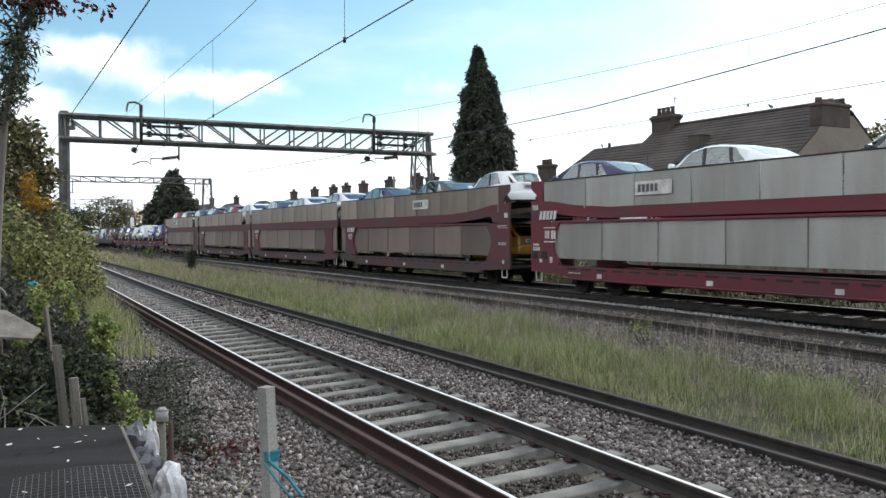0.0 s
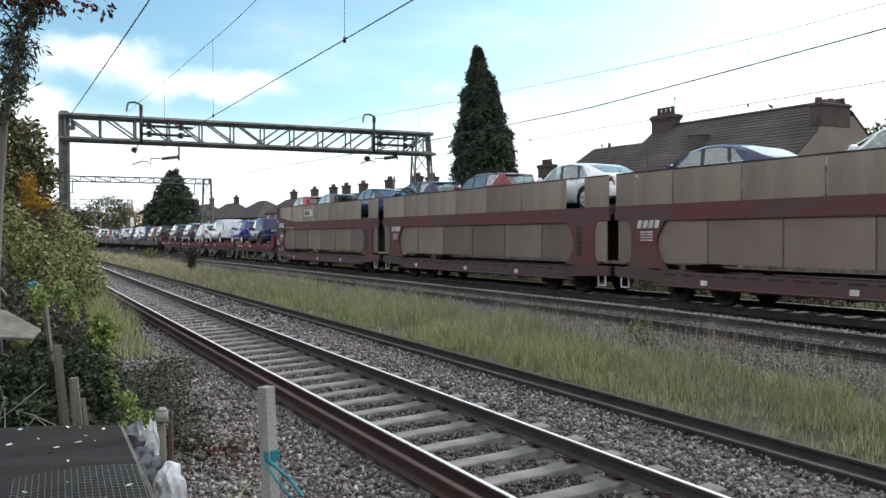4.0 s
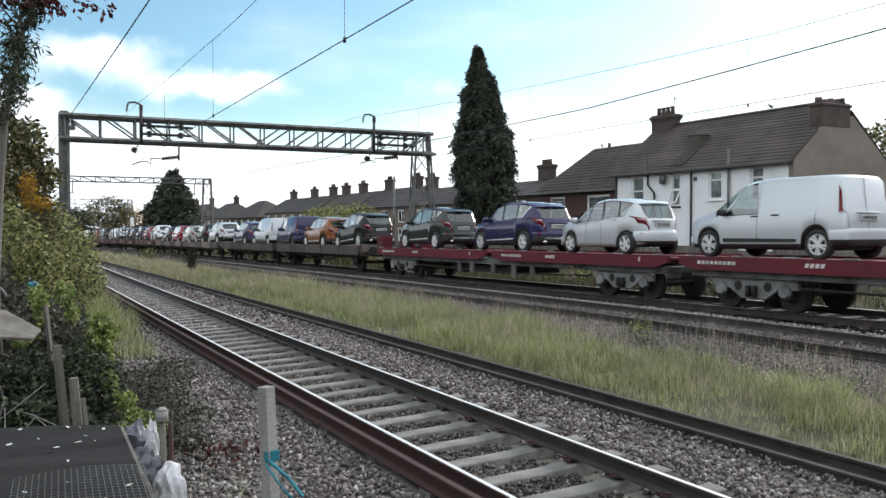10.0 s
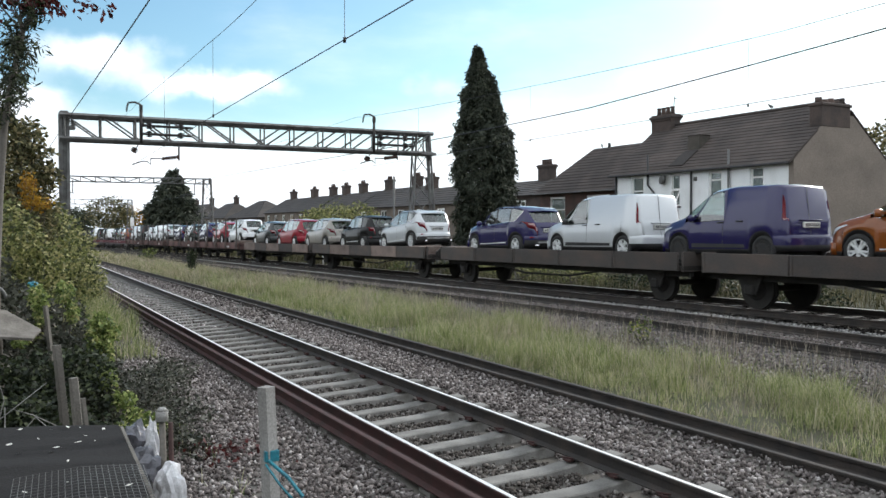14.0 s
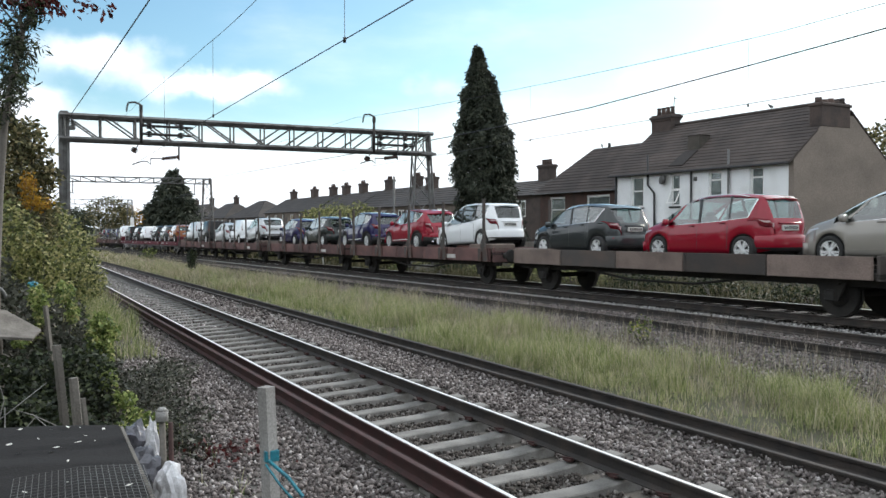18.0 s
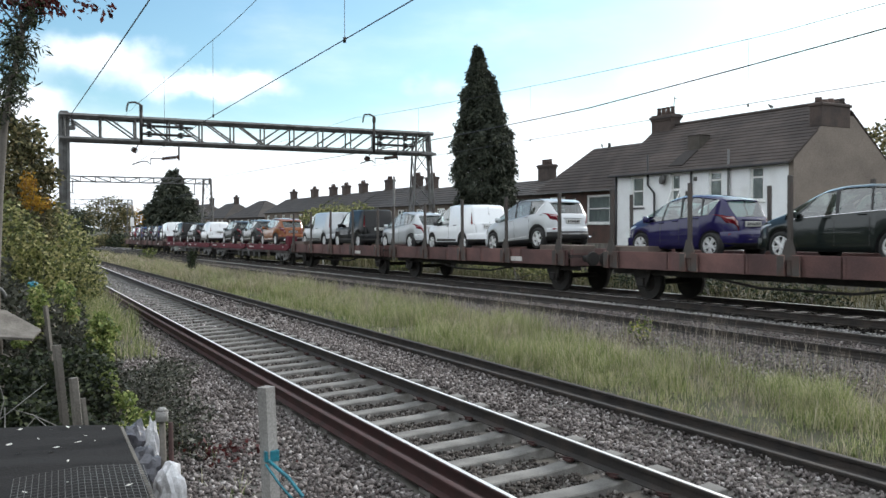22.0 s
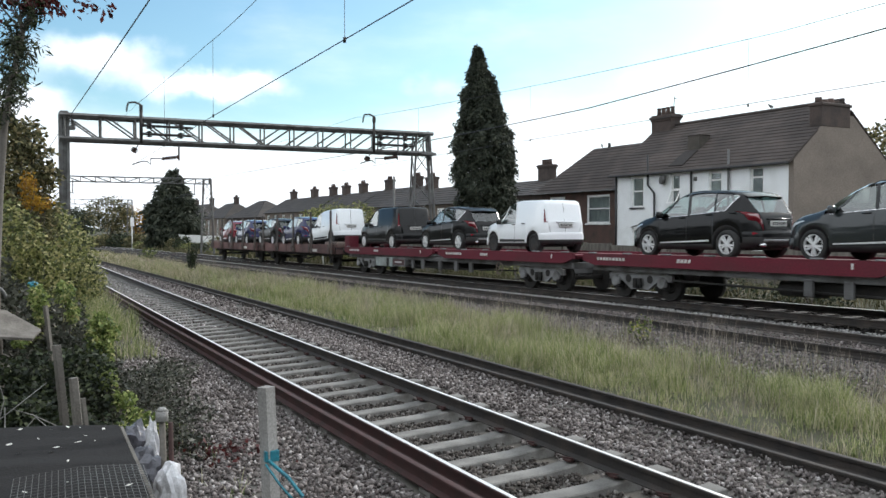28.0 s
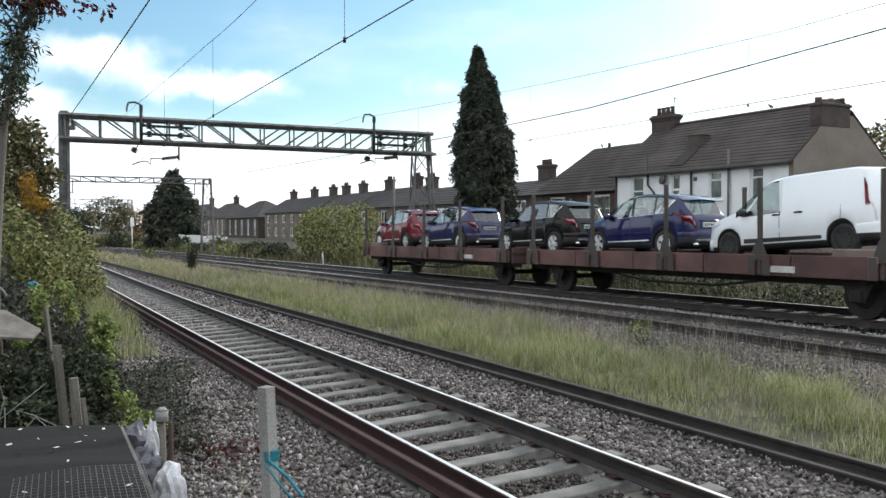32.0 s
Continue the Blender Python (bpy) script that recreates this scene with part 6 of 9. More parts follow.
            part("folded_ramp", b, M["tan_board"], w, "worn tan folded loading ramp")
    if stakes:
        b = bm_new()
        plate(b, [(-HALF - 0.05, L * 0.2, 0.9), (-HALF - 0.05, L * 0.2 + 0.9, 0.9), (-HALF - 0.05, L * 0.2 + 0.9, 1.04), (-HALF - 0.05, L * 0.2, 1.04)], (-1, 0, 0), 0.008)
        part("label_plate", b, M["sign_white"], w, "pale data plate")
    return w
# ---- the train: what stands where on it, in metres from its place at the clip's start ----
CENTRE, RAIL_Z = 16.4, 0.405
DECK_Z, UPPER_Z = RAIL_Z + 1.14, RAIL_Z + 2.38
MOVERS = []


def carried(ob, u, z, pitch=0.0):
    """Something that rides on the train: its place along it, height and tilt."""
    MOVERS.append((ob, u, z, pitch))


for a, b, bright, notch, flat_ends, at in ((6.2, 21.95, True, False, (), 0.605), (23.22, 38.25, False, False, (1,), 0.38), (38.7, 53.98, False, False, (0, 1), 0), (54.22, 69.3, False, True, (0, 1), 0), (69.8, 84.5, False, True, (0,), 0.57)):
    carried(double_deck(b - a, bright, notch, flat_ends, at), a, RAIL_Z)
for a, b, hr, hf in ((85.2, 103.9, True, False), (104.2, 122.3, False, True), (232.7, 251.7, True, False), (252.1, 270.1, False, True)):
    carried(flat_red(b - a, hr, hf, a > 252), a, RAIL_Z)
for a, b, mat, stakes, tan, hr, hf, pe in ((124.1, 136.9, "brown_board", False, False, True, False, 0), (137.3, 150.1, "brown_board", False, False, False, True, 0), (151.1, 164.4, "brown_board", False, True, True, False, 1), (164.8, 177.8, "brown_board", False, True, False, True, 0),
                                       (178.9, 191.7, "rust_board", True, False, True, False, 0), (192.3, 205.0, "rust_board", True, False, False, True, 0), (206.3, 219.1, "rust_board", True, False, True, False, 0), (219.6, 232.2, "rust_board", True, False, False, True, 0),
                                       (271.2, 284.0, "rust_board", True, False, True, False, 0), (284.7, 297.2, "rust_board", True, False, False, True, 0)):
    carried(low_side(b - a, mat, stakes, tan, hr, hf, pe), a, RAIL_Z)

LOAD = [
    (90.95, "small_van", "deep_blue", "dark blue small panel van on a red flat wagon", "steel", 0), (95.52, "small_suv", "mid_blue", "bright blue compact off-roader on a red flat wagon", "alloy", 0),
    (101.78, "van", "silver", "silver long panel van on a red flat wagon", "alloy", 0), (107.68, "mini_mpv", "silver", "silver-white small people carrier on a red flat wagon", "five", 0),
    (112.8, "suv", "purple_blue", "dark purple-blue off-roader on a red flat wagon", "alloy", 0), (119.0, "suv", "grey_green", "dark grey-green off-roader on a red flat wagon", "alloy", 0),
    (126.79, "suv", "black", "black off-roader on a brown platform wagon", "alloy", -2.0), (131.61, "suv", "orange", "copper-orange off-roader on a brown platform wagon", "alloy", 0),
    (136.66, "short_van", "purple_blue", "dark purple-blue short panel van on a brown wagon", "steel", 0), (141.68, "van", "silver", "silver long panel van on a brown platform wagon", "alloy", 0),
    (146.9, "suv", "purple_blue", "dark purple-blue off-roader on a brown platform wagon", "alloy", 0), (154.8, "suv", "silver", "silver-white off-roader on a brown platform wagon", "alloy", -2.0),
    (159.91, "small_suv", "black", "black compact off-roader with a spare wheel on its tailgate", "five", 0), (165.0, "mpv", "champagne", "champagne people carrier on a brown platform wagon", "alloy", 0),
    (170.06, "long_mpv", "red", "bright red long people carrier on a brown platform wagon", "alloy", 0), (175.33, "mpv", "grey", "dark grey people carrier on a brown platform wagon", "alloy", 0),
    (181.93, "long_mpv", "white", "white long people carrier between tall stakes", "alloy", -2.2), (186.98, "suv", "red", "bright red off-roader between tall stakes", "alloy", 0),
    (192.18, "suv", "purple_blue", "dark purple-blue off-roader between tall stakes", "alloy", 0), (198.0, "mpv", "grey_green", "dark grey people carrier between tall stakes", "alloy", 0),
    (202.7, "mini_mpv", "purple_blue", "dark purple-blue small people carrier between tall stakes", "alloy", 0), (210.08, "suv", "silver", "silver off-roader tilted on the wagon end between stakes", "five", -3.2),
    (214.84, "small_van", "white", "white small panel van between tall stakes", "five", 0), (219.36, "mini_mpv", "silver", "silver small people carrier between tall stakes", "five", 0),
    (224.96, "short_van", "black", "black short panel van between tall stakes", "alloy", 0), (229.73, "van", "silver", "silver long panel van between tall stakes", "alloy", 0),
    (238.06, "suv", "orange", "copper-orange off-roader on a red flat wagon", "alloy", 0), (242.99, "suv", "grey", "dark grey off-roader on a red flat wagon", "alloy", 0),
    (248.09, "suv", "black", "black off-roader on a red flat wagon", "alloy", 0), (256.08, "small_van", "white", "white small panel van on a red flat wagon", "steel", 0),
    (261.1, "suv", "black", "black off-roader on a red flat wagon", "alloy", 0), (267.21, "van", "black", "black long panel van on a red flat wagon", "alloy", 0),
    (274.49, "van", "white", "white long panel van tilted on the wagon end between stakes", "steel", -3.2), (279.58, "suv", "deep_blue", "dark blue off-roader between tall stakes", "alloy", 0),
    (284.47, "suv", "black", "black off-roader between tall stakes", "alloy", 0), (290.42, "suv", "deep_blue", "dark blue off-roader between tall stakes", "alloy", 0), (295.0, "suv", "dark_red", "dark red off-roader between tall stakes", "alloy", 0),
]
for u, kind, colour, label, style, pitch in LOAD:
    carried(car(kind, colour, label, "van" if "van" in kind else "car", style, "van" if "van" in kind else "car"), u, DECK_Z + (0.03 if u < 123 else 0.0) - (0.1 if 124 < u < 178 else 0.0) + (0.06 if pitch else 0.0), pitch)
UPPER = [(10.0, "hatch", "grey_green", "dark green hatchback on the upper deck", 0), (15.4, "fastback", "white", "white fastback car on the upper deck", 0), (20.4, "fastback", "deep_blue", "dark blue fastback car on the upper deck", 0),
         (25.7, "hatch", "white", "white hatchback over the gap between two-deck wagons", -2.0), (30.3, "fastback", "grey", "dark grey fastback car on the upper deck", 0), (35.8, "fastback", "deep_blue", "dark blue fastback car on the upper deck", 0),
         (40.9, "fastback", "white", "white fastback car on the upper deck", 0), (46.3, "fastback", "white", "white fastback car on the upper deck", 0), (51.5, "fastback", "deep_blue", "dark blue fastback car on the upper deck", 0),
         (57.3, "fastback", "white", "white fastback car on the upper deck", 0), (62.6, "estate", "dark_red", "dark red estate car on the upper deck", 0), (67.9, "estate", "deep_blue", "dark blue estate car on the upper deck", 0),
         (72.75, "fastback", "deep_blue", "dark blue fastback car on the upper deck", 0), (78.3, "hatch", "grey", "grey hatchback on the upper deck", 0), (82.5, "hatch", "red", "red hatchback on the upper deck", -1.5)]
for u, kind, colour, label, pitch in UPPER:
    carried(car(kind, colour, label), u, UPPER_Z + (0.12 if pitch else 0.09), pitch)
carried(car("hatch", "ochre", "ochre yellow hatchback on the lower deck"), 25.6, RAIL_Z + 0.7)


def run(t):
    """How far the slowing train has come after t seconds."""
    return 9.13 * t - 0.02975 * t * t
# ---- houses behind the line ----
M["render_white"] = worn("white_painted_render", (0.84, 0.86, 0.87), (0.66, 0.67, 0.66), 0.9, 35.0, 0.85, amount=(0.5, 0.85), bumpy=0.35)
M["render_brown"] = worn("brown_pebbledash", (0.205, 0.172, 0.145), (0.155, 0.13, 0.111), 0.7, 22.0, 0.95, stretch=(1, 1, 1.3), amount=(0.35, 0.72), bumpy=0.8)
M["roof_tile"] = worn("brown_concrete_tiles", (0.045, 0.035, 0.031), (0.075, 0.059, 0.051), 0.7, 25.0, 0.85, amount=(0.4, 0.7), bumpy=0.6)
M["roof_dark"] = worn("dark_sooty_tiles", (0.03, 0.025, 0.023), (0.05, 0.04, 0.035), 0.7, 25.0, 0.85, amount=(0.4, 0.7), bumpy=0.6)
M["brick_brown"] = worn("sooty_brown_brick", (0.068, 0.05, 0.043), (0.042, 0.034, 0.031), 2.0, 30.0, 0.9, bumpy=0.6)
M["brick_red"] = worn("red_brown_brick", (0.1, 0.058, 0.047), (0.065, 0.045, 0.038), 2.0, 30.0, 0.9, bumpy=0.6)
M["pot"] = worn("terracotta_pot", (0.085, 0.055, 0.045), (0.045, 0.036, 0.032), 3.0, 30.0, 0.85)
M["frame_white"] = worn("white_window_frame", (0.82, 0.82, 0.81), (0.68, 0.68, 0.66), 3.0, 40.0, 0.55)
M["pipe_black"] = worn("black_drainpipe", (0.018, 0.018, 0.02), (0.035, 0.035, 0.035), 4.0, 40.0, 0.5)
M["curtain"] = worn("pale_net_curtain", (0.34, 0.345, 0.34), (0.2, 0.2, 0.2), 6.0, 40.0, 0.95, stretch=(4, 4, 0.4))
M["room_dark"] = worn("dim_room", (0.05, 0.047, 0.045), (0.03, 0.03, 0.03), 2.0, 20.0, 0.95)
M["stack_tan"] = worn("mossy_tan_render", (0.08, 0.071, 0.06), (0.05, 0.045, 0.039), 1.6, 20.0, 0.95, bumpy=0.7)


def wall_x(h, x, y0, y1, z0, z1, openings, mat, thick=0.28, name="wall"):
    """A wall in the plane x, facing the line, with openings (y0, y1, z0, z1) cut through."""
    b = bm_new()
    ys = sorted({y0, y1, *[o[0] for o in openings], *[o[1] for o in openings]})
    for a, c in zip(ys, ys[1:]):
        cuts = sorted((o[2], o[3]) for o in openings if o[0] <= a + 1e-6 and o[1] >= c - 1e-6)
        z = z0
        for p, q in cuts:
            if p > z:
                box(b, x, x + thick, a, c, z, p)
            z = q
        if z < z1:
            box(b, x, x + thick, a, c, z, z1)
    bmesh.ops.remove_doubles(b, verts=b.verts, dist=0.0005)
    return part(name, b, mat, h)


def window_x(h, x, y0, y1, z0, z1, sash=True, open_light=False, sill="pipe_black", arch=True, curtain=True, bar=0.52):
    """A window set in an opening: frame with a bar across, two panes, sill, curtain."""
    b = bm_new()
    f = 0.095
    box(b, x + 0.06, x + 0.14, y0, y0 + f, z0, z1), box(b, x + 0.06, x + 0.14, y1 - f, y1, z0, z1)
    box(b, x + 0.06, x + 0.14, y0 + f, y1 - f, z0, z0 + f), box(b, x + 0.06, x + 0.14, y0 + f, y1 - f, z1 - f * 1.3, z1)
    zm = z0 + (z1 - z0) * bar
    box(b, x + 0.055, x + 0.135, y0 + f, y1 - f, zm - 0.035, zm + 0.035)
    w = part("window", b, M["frame_white"], h, "white window frame")
    for a, c in ((z0 + f, zm - 0.035), (zm + 0.035, z1 - f * 1.3)):
        b = bm_new()
        box(b, x + 0.1, x + 0.106, y0 + f, y1 - f, a, c)
        part("pane", b, M["window_glass"], w)
    b = bm_new()
    box(b, x - 0.07, x + 0.1, y0 - 0.08, y1 + 0.08, z0 - 0.08, z0, 0.01)
    part("sill", b, M[sill], w)
    if arch:
        # black tube puts in the arched shadow at the window head
        b = bm_new()
        n = 6
        pts = [(x - 0.012, y0 - 0.04 + (y1 - y0 + 0.08) * i / n, z1 + 0.02 + 0.1 * math.sin(math.pi * i / n)) for i in range(n + 1)]
        tube(b, pts, 0.03, 5)
        part("lintel", b, M["pipe_black"], w, "arched shadow at the window head, put in as a dark strip")
    b = bm_new()
    n = 8
    for i in range(n):
        ya, yb = y0 + (y1 - y0) * i / n, y0 + (y1 - y0) * (i + 1) / n
        if curtain or i in (0, 1, 6, 7):
            box(b, x + 0.125 + 0.015 * (i % 2), x + 0.135 + 0.015 * (i % 2), ya, yb, z0 + 0.02, z1 - 0.02)
    part("curtain", b, M["curtain"], w)
    b = bm_new()
    box(b, x + 0.25, x + 0.27, y0 - 0.05, y1 + 0.05, z0 - 0.05, z1 + 0.05)
    part("room_back", b, M["room_dark"], w)
    if open_light:
        b = bm_new()
        m = pose(x + 0.06, y0, zm - 0.03, 0, 28, 0)
        for q in ((0, 0.05, 0, -0.75), ((y1 - y0) - 0.05, (y1 - y0), 0, -0.75)):
            box(b, -0.02, 0.02, q[0], q[1], q[3], 0, 0, m)
        box(b, -0.02, 0.02, 0.05, (y1 - y0) - 0.05, -0.05, 0, 0, m), box(b, -0.02, 0.02, 0.05, (y1 - y0) - 0.05, -0.75, -0.7, 0, m)
        part("open_light", b, M["frame_white"], w, "white top-hung light, propped open")
    return w


def roof_slope(h, x0, z0, x1, z1, y0, y1, courses, over=0.15, hip=0.0, name="roof", tiles="roof_tile", both=False):
    """One slope from the eaves (x0, z0) to the ridge (x1, z1) in lapped courses of tiles; hip shortens it towards the ridge at y1."""
    base = bm_new()
    d = Vector((x1 - x0, 0, z1 - z0))
    up = Vector((-d.z, 0, d.x)).normalized()
    if up.z < 0:
        up = -up
    rnd = random.Random(int(y0 * 10))
    v = [Vector((x0, y0, z0)), Vector((x0, y1, z0)), Vector((x1, y1 - hip, z1)), Vector((x1, y0 + (hip if both else 0.0), z1))]
    plate(base, v, -up, 0.04)
    roof = part(name, base, M[tiles], h)
    for i in range(courses):
        b = bm_new()
        t0, t1 = i / courses, (i + 1.25) / courses
        a, c = Vector((x0, 0, z0)) + d * t0 + up * 0.045, Vector((x0, 0, z0)) + d * min(t1, 1.0) + up * 0.006
        e0, e1 = y1 - hip * t0, y1 - hip * min(1, t1)
        s0, s1 = (y0 + hip * t0, y0 + hip * min(1, t1)) if both else (y0, y0)
        n = max(1, int((y1 - y0) / 0.7))
        top = [[], [], []]
        for k in range(n + 1):
            j = rnd.uniform(-0.009, 0.009)
            yy = s0 + (e0 - s0) * k / n
            top[0].append(b.verts.new((a.x, yy, a.z + j - 0.035)))
            top[1].append(b.verts.new((a.x, yy, a.z + j)))
            top[2].append(b.verts.new((c.x, max(s1, min(yy, e1)), c.z)))
        for r0, r1 in zip(top, top[1:]):
            for k in range(n):
                b.faces.new((r0[k], r0[k + 1], r1[k + 1], r1[k]))
        part("tile_course", b, M[tiles], roof)
    return roof


def chimney(h, x, y, w, d, z0, z1, pots, mat="brick_brown", pot_h=0.42):
    b = bm_new()
    box(b, x - w / 2, x + w / 2, y - d / 2, y + d / 2, z0, z1 - 0.35)
    box(b, x - w / 2 - 0.05, x + w / 2 + 0.05, y - d / 2 - 0.05, y + d / 2 + 0.05, z1 - 0.35, z1 - 0.22, 0.01)
    box(b, x - w / 2 - 0.11, x + w / 2 + 0.11, y - d / 2 - 0.11, y + d / 2 + 0.11, z1 - 0.22, z1 - 0.08, 0.01)
    box(b, x - w / 2 - 0.03, x + w / 2 + 0.03, y - d / 2 - 0.03, y + d / 2 + 0.03, z1 - 0.08, z1, 0.01)
    c = part("chimney", b, M[mat], h)
    for i in range(pots):
        t = (i + 0.5) / pots - 0.5
        b = bm_new()
        px, py = (x + (w - 0.1) * t, y) if w > d else (x, y + (d - 0.1) * t)
        rod(b, (px, py, z1 - 0.02), (px, py, z1 + pot_h), 0.13, 0.1, 10)
        rod(b, (px, py, z1 + pot_h - 0.06), (px, py, z1 + pot_h), 0.135, 0.135, 10)
        part("chimney_pot", b, M["pot"], c)
    return c


def white_house():
    h = thing("house", "white-painted two-storey terraced house with a brown tiled roof", "house", "houses behind the line")
    wins = [(33.5, 34.45, 3.36, 5.0, False), (30.88, 31.52, 3.36, 5.0, True), (28.2, 29.03, 3.62, 4.98, False), (25.8, 26.57, 3.5, 5.04, False)]
    low = [(33.3, 34.4, 0.9, 2.3), (28.1, 29.1, 0.9, 2.3)]
    wall_x(h, 30.0, 24.5, 35.7, 0.0, 5.25, [w[:4] for w in wins] + low, M["render_white"])
    for a, c, p, q, o in wins:
        window_x(h, 30.0, a, c, p, q, open_light=o, sill="pipe_black" if a > 30 else "frame_white", arch=a > 30 or a < 27, curtain=True, bar=0.52 if a > 30 else 0.68)
    for a, c, p, q in low:
        window_x(h, 30.0, a, c, p, q, sill="frame_white")
    b = bm_new()
    pts = [(30.0, 24.5, 0.0), (36.4, 24.5, 0.0), (36.4, 24.5, 5.2), (33.85, 24.5, 7.25), (32.4, 24.5, 7.25), (30.0, 24.5, 5.2)]
    plate(b, pts, (0, -1, 0), 0.26)
    part("gable_wall", b, M["render_brown"], h, "blank brown pebbledashed gable wall")
    b = bm_new()
    box(b, 36.1, 36.38, 24.5, 35.7, 0, 5.3)
    box(b, 30.28, 36.1, 35.45, 35.7, 0, 5.25)
    part("wall", b, M["render_brown"], h)
    roof_slope(h, 29.75, 5.08, 33.25, 7.9, 24.3, 36.0, 17)
    roof_slope(h, 36.7, 5.08, 33.25, 7.9, 24.3, 36.0, 10)
    b = bm_new()
    rod(b, (33.25, 24.3, 7.93), (33.25, 36.0, 7.93), 0.1, n=6)
    part("ridge_tiles", b, M["roof_tile"], h)
    b = bm_new()
    for x1, x2 in ((29.75, 31.55), (36.7, 33.75)):
        tube(b, [(x1, 24.27, 5.06), (x2, 24.27, 5.06 + 2.84 * abs(x2 - x1) / abs(33.25 - x1))], 0.035, 4)
    part("verge", b, M["roof_tile"], h)
    c = bm_new()
    box(c, 31.72, 33.62, 24.22, 24.85, 6.7, 7.76, 0.02)
    box(c, 31.66, 33.68, 24.17, 24.9, 7.6, 7.72, 0.02)
    c = part("chimney", c, M["brick_brown"], h, "broad brick stack on the gable")
    for x, z in ((31.9, 0.2), (32.3, 0.14), (32.7, 0.2), (33.1, 0.12), (33.42, 0.1)):
        b = bm_new()
        rod(b, (x, 24.54, 7.72), (x, 24.54, 7.78 + z), 0.17, 0.15, 10)
        part("chimney_pot", b, M["pot"], c)
    c = chimney(h, 33.2, 35.3, 0.7, 1.5, 6.8, 8.55, 4, "brick_brown", 0.42)
    b = bm_new()
    tube(b, [(33.2, 34.7, 8.9), (33.0, 34.4, 9.5)], 0.02), tube(b, [(33.05, 34.2, 9.3), (33.05, 34.75, 9.42)], 0.012)
    part("aerial", b, M["steel_dark"], c)
    b = bm_new()
    box(b, 31.1, 31.8, 30.7, 31.5, 5.8, 6.9, 0.02)
    part("roof_box", b, M["stack_tan"], h, "low rendered stack on the roof slope")
    b = bm_new()
    box(b, 31.06, 31.84, 30.65, 31.55, 6.9, 6.96, 0.03)
    part("stack_cap", b, M["roof_tile"], h)
    b = bm_new()
    plate(b, [(30.05, 30.75, 5.36), (30.05, 31.75, 5.36), (31.0, 31.55, 6.125), (31.0, 30.68, 6.125)], (-0.627, 0, 0.779), 0.05)
    part("roof_patch", b, M["roof_dark"], h, "patched mossy tiles")
    b = bm_new()
    box(b, 29.66, 29.78, 24.3, 36.0, 5.0, 5.1, 0.02)
    part("gutter", b, M["pipe_black"], h, "black eaves gutter")
    for pts, mat, r in (([(29.9, 33.1, 6.05), (29.9, 33.08, 4.5), (29.9, 32.6, 4.05), (29.9, 32.55, 0.2)], "pipe_black", 0.055), ([(29.93, 30.08, 5.1), (29.93, 30.08, 0.2)], "pipe_black", 0.05), ([(29.9, 27.72, 5.9), (29.9, 27.72, 0.2)], "galv", 0.055), ([(29.93, 35.6, 5.1), (29.93, 35.6, 0.2)], "pipe_black", 0.06), ([(29.92, 31.3, 3.0), (29.92, 31.3, 2.7), (29.92, 32.5, 2.45)], "pipe_black", 0.05)):
        b = bm_new()
        tube(b, pts, r, 8)
        part("drainpipe", b, M[mat], h, "black drainpipe" if mat == "pipe_black" else "grey vent pipe")
    b = bm_new()
    rod(b, (29.9, 31.9, 4.7), (29.75, 31.95, 4.72), 0.22, 0.24, 14)
    part("satellite_dish", b, M["galv"], h, "small grey satellite dish")
    b = bm_new()
    box(b, 29.95, 30.02, 29.75, 29.95, 4.55, 4.75, 0.01)
    part("vent", b, M["galv"], h)


def brick_house():
    h = thing("house", "low brown brick house end with a hipped tiled roof", "house", "houses behind the line")
    wins = [(37.4, 39.5, 2.55, 4.2), (41.6, 43.2, 2.55, 4.2)]
    wall_x(h, 31.0, 35.75, 44.2, 0.0, 4.5, wins, M["brick_red"])
    for a, c, p, q in wins:
        window_x(h, 31.0, a, c, p, q, arch=False, sill="frame_white")
    b = bm_new()
    box(b, 31.28, 37, 43.95, 44.2, 0, 4.5), box(b, 36.75, 37, 35.75, 43.95, 0, 4.5)
    part("wall", b, M["brick_red"], h)
    roof_slope(h, 30.7, 4.42, 33.6, 7.25, 35.75, 44.6, 15, hip=2.6)
    roof_slope(h, 37.3, 4.42, 33.6, 7.25, 35.75, 44.6, 9, hip=2.6)
    b = bm_new()
    v = [b.verts.new(q) for q in ((30.7, 44.6, 4.45), (37.3, 44.6, 4.45), (33.6, 42.0, 7.28))]
    b.faces.new(v)
    part("roof_hip", b, M["roof_tile"], h)
    b = bm_new()
    box(b, 30.64, 30.74, 35.8, 44.6, 4.38, 4.44, 0.02)
    part("gutter", b, M["galv"], h, "grey eaves gutter")
    b = bm_new()
    rod(b, (33.6, 40.6, 7.2), (33.6, 40.6, 7.5), 0.09, n=8)
    part("roof_vent", b, M["pipe_black"], h)


white_house()
brick_house()


